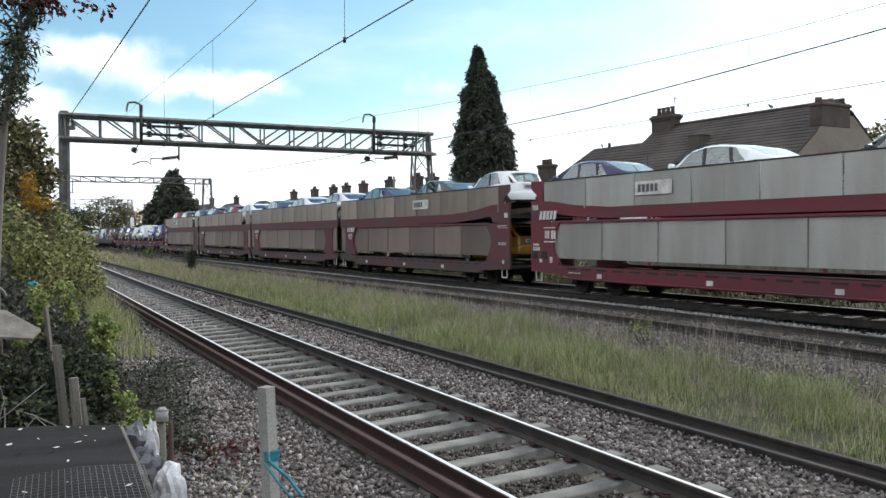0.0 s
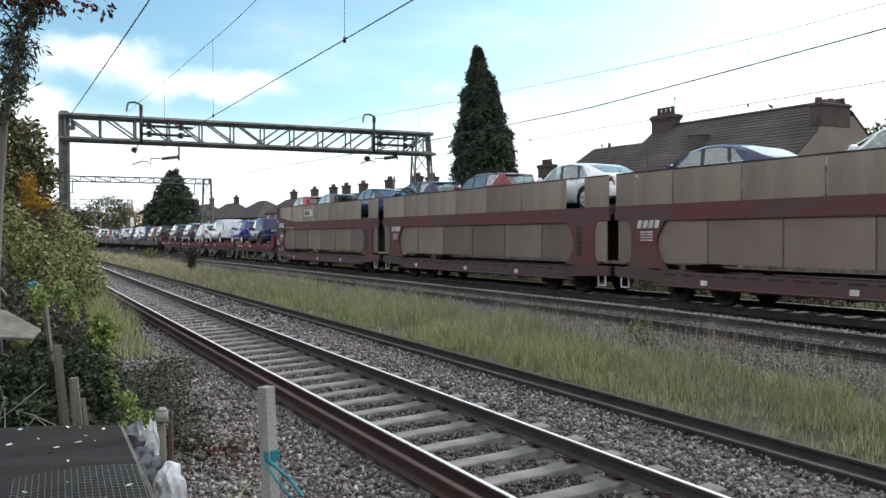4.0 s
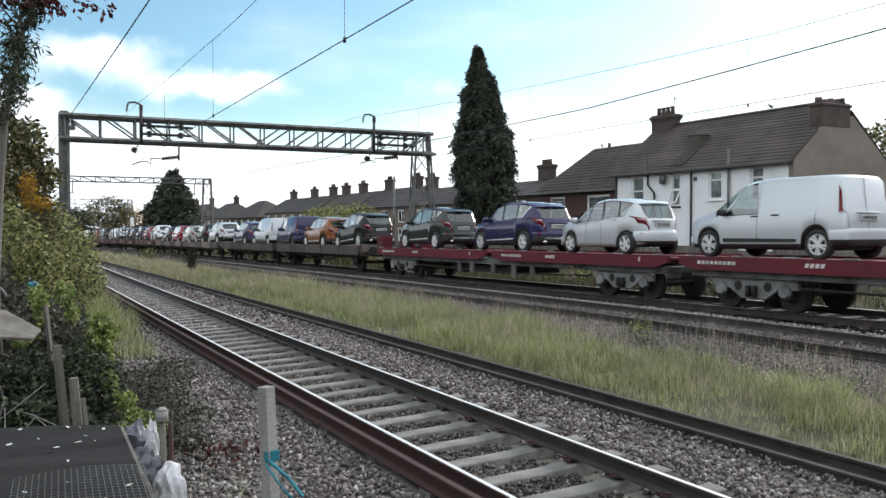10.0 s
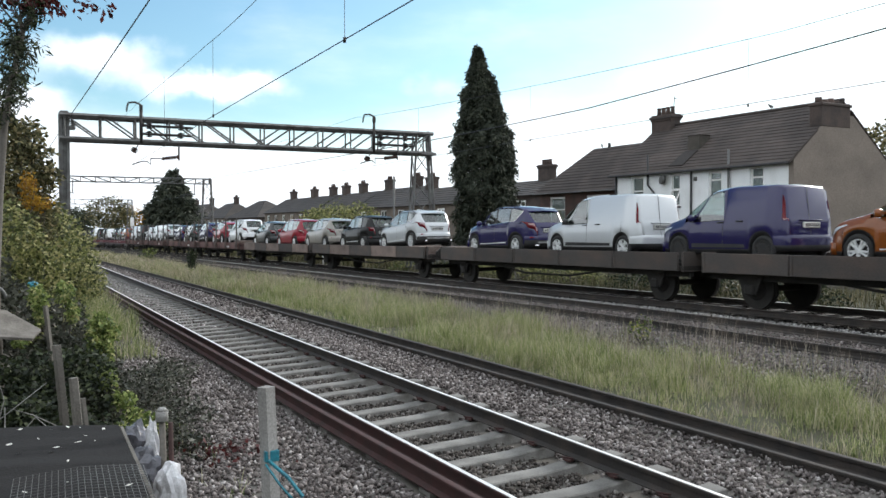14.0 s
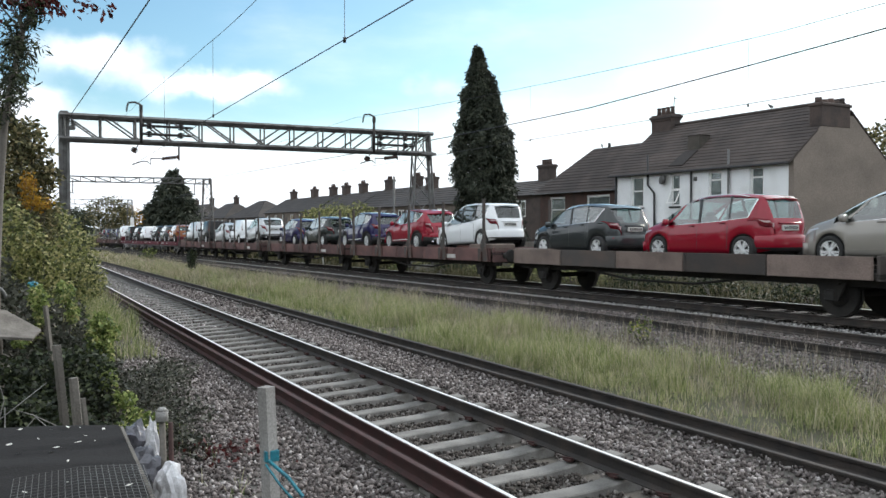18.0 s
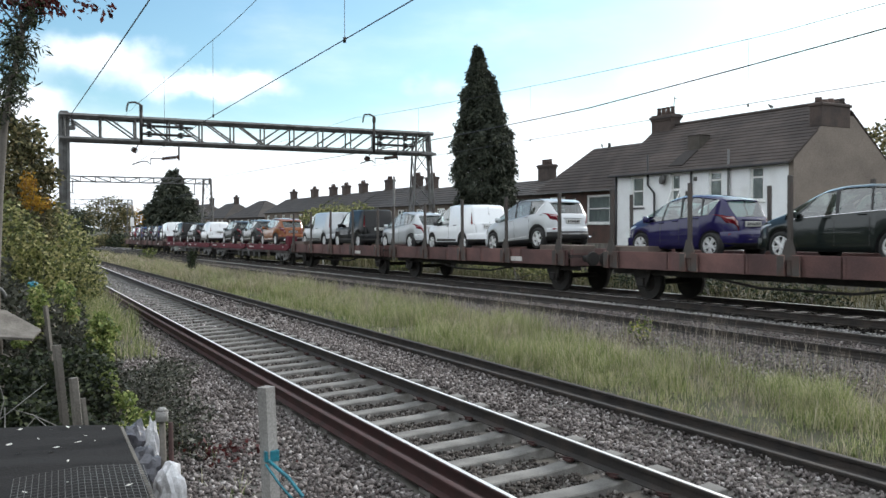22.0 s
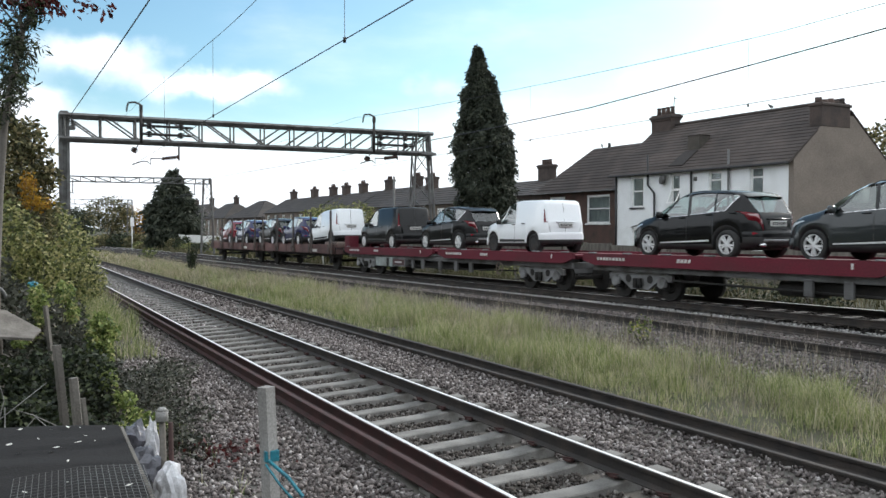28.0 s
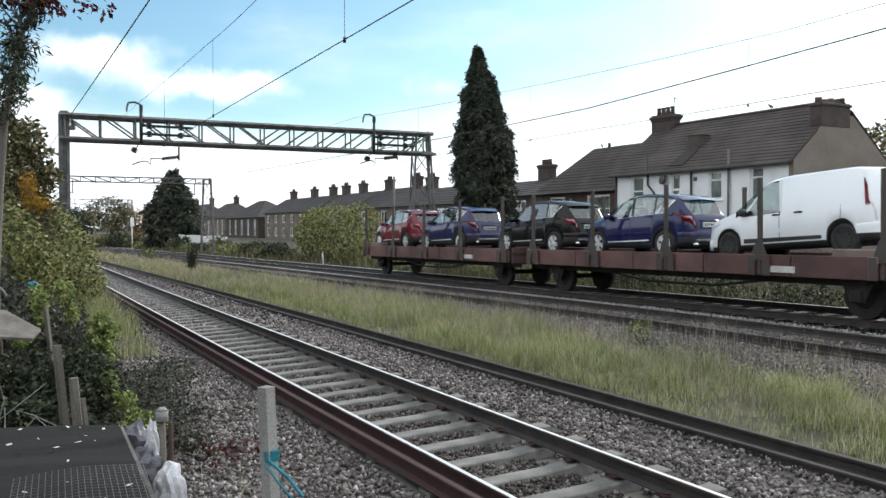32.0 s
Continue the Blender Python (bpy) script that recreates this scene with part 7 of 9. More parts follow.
def far_house(x, y0, y1, eaves, ridge, wallmat, stacks, windows=True, hip=0.0, depth=8.0, both=False):
    h = thing("house", "brick terraced house with a dark tiled roof in the distance", "house", "houses behind the line")
    ops = []
    if windows:
        n = max(1, int((y1 - y0) / 4.0))
        for i in range(n):
            y = y0 + (i + 0.5) * (y1 - y0) / n
            ops += [(y - 0.75, y + 0.75, eaves - 1.75, eaves - 0.45), (y - 0.75, y + 0.75, 0.9, 2.3)]
    wall_x(h, x, y0, y1, 0.0, eaves, ops, M[wallmat])
    for a, c, p, q in ops:
        b = bm_new()
        box(b, x + 0.05, x + 0.1, a, a + 0.1, p, q), box(b, x + 0.05, x + 0.1, c - 0.1, c, p, q), box(b, x + 0.05, x + 0.1, a + 0.1, c - 0.1, p, p + 0.1), box(b, x + 0.05, x + 0.1, a + 0.1, c - 0.1, q - 0.1, q), box(b, x + 0.05, x + 0.1, (a + c) / 2 - 0.05, (a + c) / 2 + 0.05, p + 0.1, q - 0.1)
        w = part("window", b, M["frame_white"], h)
        b = bm_new()
        box(b, x + 0.07, x + 0.08, a, c, p, q)
        part("pane", b, M["window_glass"], w)
        b = bm_new()
        box(b, x + 0.2, x + 0.22, a, c, p, q)
        part("room_back", b, M["room_dark"], w)
    b = bm_new()
    for y in (y0, y1):
        plate(b, [(x + 0.28, y, 0), (x + depth, y, 0), (x + depth, y, eaves), (x + depth / 2, y, ridge - 0.1 if not hip else eaves), (x + 0.28, y, eaves)], (0, 1 if y == y0 else -1, 0), 0.25)
    part("end_wall", b, M[wallmat], h)
    roof_slope(h, x - 0.3, eaves - 0.1, x + depth / 2, ridge, y0 - 0.2, y1 + 0.2, 8, hip=hip, tiles="roof_dark", both=both)
    roof_slope(h, x + depth + 0.3, eaves - 0.1, x + depth / 2, ridge, y0 - 0.2, y1 + 0.2, 4, hip=hip, tiles="roof_dark", both=both)
    if both:
        for e, c in ((y0 - 0.2, y0 - 0.2 + hip), (y1 + 0.2, y1 + 0.2 - hip)):
            b = bm_new()
            b.faces.new([b.verts.new(q) for q in ((x - 0.3, e, eaves - 0.07), (x + depth + 0.3, e, eaves - 0.07), (x + depth / 2, c, ridge + 0.03))])
            part("roof_hip", b, M["roof_dark"], h)
    for y, pots in stacks:
        chimney(h, x + depth / 2, y, 0.8, 1.5, ridge - 0.6, ridge + 1.25, pots)
    return h


M["render_tan"] = worn("tan_brick_and_render", (0.15, 0.122, 0.1), (0.095, 0.078, 0.066), 0.5, 20.0, 0.95, bumpy=0.5, per_object=0.25)
far_house(37, 49, 62, 4.9, 6.3, "brick_brown", [(57.5, 4)])
far_house(38, 64, 86, 4.6, 6.5, "render_tan", [(68, 3), (80, 3)])
far_house(42, 88, 101, 4.8, 7.3, "render_tan", [(91.4, 4), (99.4, 3)])
far_house(42, 102, 116, 4.8, 7.2, "brick_brown", [(108.2, 3), (114.5, 5)])
far_house(42, 117, 142, 4.8, 7.2, "render_tan", [(119.7, 5), (128.0, 4), (138.4, 2)])
far_house(42, 146, 168, 4.2, 7.4, "brick_brown", [], hip=9.0, both=True)
far_house(42, 170, 190, 4.3, 7.5, "render_tan", [(176, 4)], hip=6.0, both=True)
far_house(42, 194, 226, 4.8, 7.9, "brick_brown", [(198, 3), (214, 3)], hip=7.0, both=True)
far_house(46, 232, 300, 5.4, 8.4, "brick_brown", [(240, 3), (262, 3), (285, 3)], False)
far_house(40.5, 20, 28, 5.3, 7.0, "render_white", [(21, 2)], True, 0, 7)


def fences():
    f = thing("garden_fence", "long low white garden fence behind the line", "fence")
    for i in range(12):
        b = bm_new()
        y = 90 + i * 3.2
        box(b, 22.5, 22.56, y, y + 3.1, -0.7, 1.38 if i % 3 else 1.3, 0.01)
        part("fence_panel", b, M["frame_white"], f)
    f = thing("garden_fence", "weathered grey close-boarded garden fence", "fence")
    for i in range(22):
        b = bm_new()
        y = 10 + i * 1.83
        box(b, 25.0, 25.05, y, y + 1.78, 0.2, 1.45 + 0.06 * (i % 3), 0.01)
        box(b, 24.93, 25.1, y - 0.05, y + 0.05, 0.2, 1.6, 0.01)
        part("fence_panel", b, M["dead_wood"], f)


fences()
b = bm_new()
rod(b, (20.3, 142, -1.2), (20.3, 142, 2.7), 0.07, n=8)
box(b, 20.05, 20.6, 141.7, 141.9, 2.5, 3.9, 0.05)
tagged(part("signal_cabinet", b, M["frame_white"]), "small white lineside box on a post", "lineside box")
b = bm_new()
rod(b, (20.9, 44.6, 0.2), (20.9, 44.6, 5.3), 0.06, n=8)
tagged(part("lineside_pole", b, M["galv"]), "thin grey pole beside the gantry leg", "pole")
b = bm_new()
rod(b, (18.9, 51.0, -0.05), (18.8, 50.9, 0.65), 0.06, 0.05, 6)
tagged(part("marker_stump", b, M["frame_white"]), "short leaning white marker stump", "marker post")


def bird(x, y, z, turn):
    o = thing("bird", "small dark bird perched on the roof ridge", "bird", "birds on the roofs", pose(x, y, z, 0, 0, turn))
    b = bm_new()
    bmesh.ops.create_icosphere(b, subdivisions=2, radius=1.0, matrix=pose(0, 0, 0.12, 0, -25, 0) @ Matrix.Diagonal((0.13, 0.065, 0.07, 1)))
    part("body", b, M["pipe_black"], o, "", True)
    b = bm_new()
    bmesh.ops.create_icosphere(b, subdivisions=2, radius=0.045, matrix=Matrix.Translation((0.12, 0, 0.22)))
    rod(b, (0.15, 0, 0.22), (0.2, 0, 0.21), 0.014, 0.003)
    part("head", b, M["pipe_black"], o, "", True)
    b = bm_new()
    plate(b, [(-0.08, -0.03, 0.1), (-0.08, 0.03, 0.1), (-0.24, 0.035, 0.05), (-0.24, -0.035, 0.05)], (0, 0, 1), 0.012)
    part("tail", b, M["pipe_black"], o)
    for s in (-0.025, 0.025):
        b = bm_new()
        rod(b, (0, s, 0.0), (0, s, 0.08), 0.008)
        part("leg", b, M["pipe_black"], o)


bird(33.25, 28.2, 8.02, 100)
bird(33.6, 41.3, 7.27, 60)
# ---- loose ballast ----
CUBE = np.array([(-1, -1, -1), (1, -1, -1), (1, 1, -1), (-1, 1, -1), (-1, -1, 1), (1, -1, 1), (1, 1, 1), (-1, 1, 1)], np.float32)
CUBE_F = np.array([(0, 3, 2, 1), (4, 5, 6, 7), (0, 1, 5, 4), (1, 2, 6, 5), (2, 3, 7, 6), (3, 0, 4, 7)], np.int32)


def rotations(rng, n):
    q = rng.normal(size=(n, 4))
    q /= np.linalg.norm(q, axis=1)[:, None]
    w, x, y, z = q.T
    return np.stack([np.stack([1 - 2 * (y * y + z * z), 2 * (x * y - z * w), 2 * (x * z + y * w)], 1), np.stack([2 * (x * y + z * w), 1 - 2 * (x * x + z * z), 2 * (y * z - x * w)], 1), np.stack([2 * (x * z - y * w), 2 * (y * z + x * w), 1 - 2 * (x * x + y * y)], 1)], 1)


def stones(name, label, mat, x0, x1, y0, y1, spacing, size, seed, skip=False, fade=None):
    rng = np.random.default_rng(seed)
    n = int((x1 - x0) * (y1 - y0) / spacing ** 2)
    x, y = rng.uniform(x0, x1, n), rng.uniform(y0, y1, n)
    if skip:
        between = (x > 3.85) & (x < 6.2)
        k = (y + 8.3) % 0.7
        on = between & ((k < 0.1) | (k > 0.6))
        railfoot = (np.abs(x - 3.8 - BEND * y * y) < 0.24) | (np.abs(x - 5.425 - BEND * y * y) < 0.11)
        keep = ~(on | railfoot)
        x, y = x[keep], y[keep]
    if fade:
        keep = rng.uniform(size=len(x)) < np.interp(x, fade[0], fade[1])
        x, y = x[keep], y[keep]
    n = len(x)
    z = np.array([ground_z(a, b) for a, b in zip(x, y)]) + rng.uniform(-0.2, 0.75, n) * size
    s = rng.uniform(0.55, 1.15, (n, 1, 1)) * size * 0.5
    shape = CUBE[None] * rng.uniform(0.5, 1.05, (n, 8, 3)) * rng.uniform(0.6, 1.2, (n, 1, 3)) * np.array([1.0, 0.8, 0.6])[None, None]
    v = np.einsum("nij,nkj->nki", rotations(rng, n), shape * s) + np.stack([x, y, z], 1)[:, None]
    f = CUBE_F[None] + (np.arange(n) * 8)[:, None, None]
    return tagged(part_of(name, raw(name, v.reshape(-1, 3), f.reshape(-1, 4), mat)), label, "ballast", kind="stuff")


stones("ballast", "loose pink-grey granite ballast beside the near track", M["ballast"], 1.1, 3.7, 5.0, 21.0, 0.037, 0.058, 3, True, ([1.1, 1.9, 3.7], [0.35, 1, 1]))
stones("ballast", "brown rail-dusted ballast between the near rails", M["ballast_brown"], 3.9, 5.5, 4.0, 21.0, 0.037, 0.055, 31, True)
stones("ballast", "loose pink-grey granite ballast beyond the near track", M["ballast"], 5.45, 7.3, 4.0, 21.0, 0.037, 0.06, 32, True)
stones("ballast", "loose grey granite ballast along the near track", M["ballast"], 2.2, 7.3, 21.0, 70.0, 0.085, 0.09, 4, True)
stones("ballast", "pale clean ballast beside the far tracks", M["ballast_pale"], 14.66, 15.3, 5.0, 70.0, 0.05, 0.06, 5)
stones("ballast", "dull ballast and grit along the little used track", M["ballast_mid"], 10.2, 14.62, 4.0, 60.0, 0.055, 0.05, 6, False, ([10.2, 11.2, 12.75, 12.8, 13.15, 13.2, 14.35, 14.4, 14.62], [0.4, 1.0, 1.0, 0.25, 0.25, 0.8, 0.8, 0.2, 0.2]))
stones("ballast", "dark ballast between the rails under the train", M["ballast_dark"], 15.15, 18.8, 4.0, 60.0, 0.09, 0.07, 7)


# ---- grass ----
def blades(name, label, mat, boxes, seed, lean=0.35, edge_low=False):
    """boxes: x0, x1, y0, y1, blades a square metre, height, width."""
    rng = np.random.default_rng(seed)
    vs, fs, base = [], [], 0
    for x0, x1, y0, y1, dens, high, wide in boxes:
        n = int((x1 - x0) * (y1 - y0) * dens)
        x, y = rng.uniform(x0, x1, n), rng.uniform(y0, y1, n)
        patchy = np.array([0.5 + 1.15 * noise.noise((a * 0.9, b * 0.55, seed)) + 0.75 * noise.noise((a * 3, b * 2.2, seed)) for a, b in zip(x, y)])
        edge = np.minimum((x - x0), (x1 - x)) / (x1 - x0)
        keep = rng.uniform(size=n) < np.clip(0.2 + patchy, 0.12, 1) * np.clip(0.3 + edge * 6, 0, 1)
        x, y, patchy = x[keep], y[keep], patchy[keep]
        n = len(x)
        h = high * rng.uniform(0.45, 1.1, n) * np.clip(0.4 + 0.85 * patchy, 0.28, 1.5)
        if edge_low:
            h *= np.clip(0.22 + (x - 7.6) / 1.1, 0.2, 1.0)
        a = rng.uniform(0, 2 * math.pi, n)
        b = rng.uniform(0, 2 * math.pi, n)
        l = h * rng.uniform(0.05, lean, n)
        z = np.array([ground_z(q, w) for q, w in zip(x, y)]) - 0.02
        dx, dy = np.cos(a) * wide / 2, np.sin(a) * wide / 2
        ox, oy = np.cos(b) * l, np.sin(b) * l
        p = np.zeros((n, 6, 3))
        p[:, 0] = np.stack([x - dx, y - dy, z], 1)
        p[:, 1] = np.stack([x + dx, y + dy, z], 1)
        p[:, 2] = np.stack([x + dx * 0.8 + ox * 0.35, y + dy * 0.8 + oy * 0.35, z + h * 0.6], 1)
        p[:, 3] = np.stack([x - dx * 0.8 + ox * 0.35, y - dy * 0.8 + oy * 0.35, z + h * 0.6], 1)
        p[:, 4] = np.stack([x + dx * 0.15 + ox, y + dy * 0.15 + oy, z + h], 1)
        p[:, 5] = np.stack([x - dx * 0.15 + ox, y - dy * 0.15 + oy, z + h], 1)
        q = np.array([(0, 1, 2, 3), (3, 2, 4, 5)])[None] + (np.arange(n) * 6)[:, None, None] + base
        vs.append(p.reshape(-1, 3)), fs.append(q.reshape(-1, 4))
        base += n * 6
    return tagged(part_of(name, raw(name, np.concatenate(vs), np.concatenate(fs), mat)), label, "grass", kind="stuff")


blades("grass_strip", "long uncut autumn grass between two tracks", M["grass"], [(7.72, 10.1, 3, 9, 1400, 0.36, 0.0065), (7.72, 10.35, 9, 15, 1350, 0.36, 0.007), (7.7, 10.9, 15, 20, 850, 0.36, 0.009), (7.7, 11.4, 20, 32, 750, 0.4, 0.011), (9.8, 12.4, 3, 20, 60, 0.22, 0.008), (7.6, 11.2, 32, 62, 170, 0.42, 0.018)], 11, 0.75, True)
blades("dry_grass", "straw-coloured dry grass mixed through the strip", M["dry_grass"], [(7.65, 10.6, 3, 15, 260, 0.24, 0.007), (8.4, 10.9, 12, 20, 190, 0.38, 0.009), (8.6, 11.7, 20, 32, 190, 0.42, 0.011), (7.6, 11.8, 32, 62, 240, 0.42, 0.018), (7.5, 11.6, 62, 130, 50, 0.5, 0.07)], 15, 0.9)
blades("grass_stalks", "pale dry seeding grass stalks", M["straw"], [(8.6, 12.2, 3, 30, 85, 0.56, 0.0055), (8.3, 12.2, 30, 70, 20, 0.7, 0.013)], 12, 0.3)
blades("grass_tuft", "tufts of long grass beside the near rail", M["grass"], [(1.5, 3.1, 20.0, 36, 620, 0.72, 0.013), (2.0, 3.0, 17.0, 20.5, 300, 0.42, 0.011), (1.0, 2.2, 6.5, 15, 70, 0.22, 0.01), (3.0, 3.6, 22, 60, 60, 0.25, 0.02)], 13, 0.7)
M["bank"] = islands("rough_bank_grass", [(0.0, (0.04, 0.045, 0.02)), (0.4, (0.09, 0.09, 0.04)), (0.75, (0.16, 0.14, 0.08)), (1.0, (0.3, 0.26, 0.18))], 0.85, 5.0, 0.2)
blades("bank_grass", "rough grass and weeds behind the far track", M["bank"], [(18.6, 23, 5, 40, 90, 0.45, 0.02), (18.8, 24, 40, 130, 25, 0.6, 0.06)], 14, 0.5)
# ---- leaves ----
M["leaf_ivy"] = islands("ivy_leaves", [(0.0, (0.025, 0.034, 0.014)), (0.35, (0.1, 0.12, 0.042)), (0.7, (0.24, 0.25, 0.085)), (1.0, (0.46, 0.42, 0.21))], 0.55, 8.0, 0.3)
M["leaf_flower"] = islands("yellow_flowering_weed", [(0.0, (0.05, 0.08, 0.02)), (0.5, (0.13, 0.17, 0.04)), (0.75, (0.3, 0.3, 0.09)), (1.0, (0.48, 0.44, 0.16))], 0.6, 8.0, 0.4)
M["leaf_bright"] = islands("bramble_leaves", [(0.0, (0.02, 0.035, 0.01)), (0.45, (0.09, 0.12, 0.034)), (1.0, (0.3, 0.31, 0.11))], 0.6, 8.0, 0.4)
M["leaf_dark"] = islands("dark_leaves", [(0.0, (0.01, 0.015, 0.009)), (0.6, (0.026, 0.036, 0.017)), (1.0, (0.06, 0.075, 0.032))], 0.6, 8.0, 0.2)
M["leaf_vine"] = islands("yellow_green_vine_leaves", [(0.0, (0.04, 0.06, 0.018)), (0.4, (0.13, 0.18, 0.05)), (0.8, (0.3, 0.35, 0.115)), (1.0, (0.45, 0.41, 0.2))], 0.55, 8.0, 0.4)
M["leaf_grey"] = islands("dull_grey_green_leaves", [(0.0, (0.02, 0.022, 0.016)), (0.6, (0.055, 0.06, 0.042)), (0.9, (0.12, 0.12, 0.095)), (1.0, (0.26, 0.25, 0.22))], 0.6, 8.0, 0.2)
M["leaf_olive"] = islands("olive_leaves", [(0.0, (0.03, 0.034, 0.017)), (0.5, (0.09, 0.092, 0.042)), (0.85, (0.2, 0.175, 0.08)), (1.0, (0.34, 0.28, 0.16))], 0.7, 6.0, 0.25)
M["leaf_orange"] = islands("autumn_leaves", [(0.0, (0.16, 0.075, 0.012)), (0.5, (0.32, 0.17, 0.02)), (1.0, (0.42, 0.28, 0.04))], 0.65, 8.0, 0.35)
M["leaf_wine"] = islands("dark_red_leaves", [(0.0, (0.03, 0.008, 0.008)), (0.6, (0.07, 0.014, 0.014)), (1.0, (0.13, 0.03, 0.025))], 0.6, 8.0, 0.3)
M["conifer"] = islands("cypress_sprays", [(0.0, (0.026, 0.033, 0.024)), (0.6, (0.044, 0.053, 0.037)), (1.0, (0.078, 0.085, 0.056))], 0.7, 5.0, 0.1)


def leaf_cards(rng, pts, size, long=1.6, droop=0.0):
    n = len(pts)
    d = rng.normal(size=(n, 3))
    d[:, 2] = d[:, 2] * 0.6 - droop
    d /= np.linalg.norm(d, axis=1)[:, None]
    e = np.cross(d, rng.normal(size=(n, 3)))
    e /= np.linalg.norm(e, axis=1)[:, None] + 1e-9
    s = (size * rng.uniform(0.6, 1.25, n))[:, None]
    fold = np.cross(d, e) * s * 0.18
    p = np.stack([pts, pts + d * s * long * 0.5 + e * s * 0.5 + fold, pts + d * s * long, pts + d * s * long * 0.5 - e * s * 0.5 + fold], 1)
    return p.reshape(-1, 3), (np.array([(0, 1, 2, 3)])[None] + (np.arange(n) * 4)[:, None, None]).reshape(-1, 4)


def cloud(rng, blobs, total, shell=0.62):
    """Points in the outer part of a group of ellipsoids, broken up by noise into clumps and gaps."""
    vol = np.array([b[3] * b[4] + b[4] * b[5] + b[3] * b[5] for b in blobs])
    out = []
    for b, share in zip(blobs, vol / vol.sum()):
        n = int(total * share * 1.9)
        d = rng.normal(size=(n, 3))
        d /= np.linalg.norm(d, axis=1)[:, None]
        lump = np.array([noise.noise(Vector((q[0] * 2.3 + b[0], q[1] * 2.3 + b[1], q[2] * 2.3 + b[2]))) for q in d])
        fine = np.array([noise.noise(Vector((q[0] * 6 + b[1], q[1] * 6 + b[2], q[2] * 6 + b[0]))) for q in d])
        r = (shell + (1 - shell) * rng.uniform(size=n) ** 0.6) * (1 + 0.28 * lump + 0.16 * fine)
        keep = rng.uniform(size=n) < np.clip(0.55 + 0.9 * fine, 0.06, 1.0)
        p = d * r[:, None] * np.array(b[3:6]) + np.array(b[0:3])
        out.append(p[keep])
    return np.concatenate(out)


def limbs(rng, base, blobs, r=0.05):
    bm = bm_new()
    base = Vector(base)
    for b in blobs:
        c = Vector(b[0:3])
        for _ in range(3):
            t = c + Vector((rng.uniform(-0.6, 0.6) * b[3], rng.uniform(-0.6, 0.6) * b[4], rng.uniform(-0.3, 0.75) * b[5]))
            m = base.lerp(t, 0.5) + Vector((rng.uniform(-0.15, 0.15), rng.uniform(-0.15, 0.15), rng.uniform(0, 0.2)))
            rod(bm, base + Vector((rng.uniform(-0.1, 0.1), rng.uniform(-0.1, 0.1), 0)), m, r, r * 0.6, 5)
            rod(bm, m, t, r * 0.6, r * 0.2, 5)
    return bm


def shrub(name, label, category, base, blobs, count, size, mat, seed, shell=0.5, stem=0.04, group="", droop=0.1, long=1.5):
    rng = np.random.default_rng(seed)
    root = thing(name, label, category, group)
    rnd = random.Random(seed)
    if base[1] > 30 and name != "tree":
        low = level(base[0]) - ground_z(base[0], base[1])
        base = (base[0], base[1], base[2] - low)
        blobs = [(*q[:2], q[2] - low, *q[3:]) for q in blobs]
    part("branchwork", limbs(rnd, base, blobs, stem), M["bark"], root)
    v, f = leaf_cards(rng, cloud(rng, blobs, count, shell), size, long, droop)
    part_of("foliage", raw("foliage", v, f, mat), root)
    return root


def conifer(label, base, height, spread, count, seed, size, lean=0.0):
    rng = np.random.default_rng(seed)
    root = thing("conifer", label, "tree", "conifers")
    bm = bm_new()
    b = Vector(base)
    rod(bm, b, b + Vector((lean * 0.97, 0, height * 0.97)), spread * 0.11, 0.02, 8)
    part("trunk", bm, M["bark"], root)
    h = rng.uniform(0.06, 1.0, count) ** 0.85
    a = rng.uniform(0, 2 * math.pi, count)
    prof = np.interp(h, [0, 0.1, 0.3, 0.55, 0.75, 0.9, 1.0], [0.92, 1.0, 0.98, 0.84, 0.56, 0.25, 0.02])
    bump_r = np.array([noise.noise((math.cos(q) * 1.6, math.sin(q) * 1.6, w * 7 + seed)) for q, w in zip(a, h)])
    fine = np.array([noise.noise((math.cos(q) * 4, math.sin(q) * 4, w * 17 + seed)) for q, w in zip(a, h)])
    r = spread * prof * (1 + 0.4 * bump_r + 0.62 * fine) * rng.uniform(0.55, 1.0, count) ** 0.5
    pts = np.stack([b.x + lean * h ** 1.5 + np.cos(a) * r, b.y + np.sin(a) * r, b.z + h * height], 1)
    pts = pts[rng.uniform(size=count) < np.clip(0.85 + 0.9 * fine, 0.25, 1)]
    v, f = leaf_cards(rng, pts, size, 3.4, 1.0)
    part_of("crown", raw("crown", v, f, M["conifer"]), root)
    return root


conifer("tall dark evergreen cypress behind the line, shaggy outline", (26.3, 42.9, 0.2), 12.75, 1.74, 70000, 21, 0.09, -0.75)
conifer("broad dark evergreen cypress beside the line in the distance", (22.4, 119.0, -0.9), 11.0, 3.2, 19000, 22, 0.24)

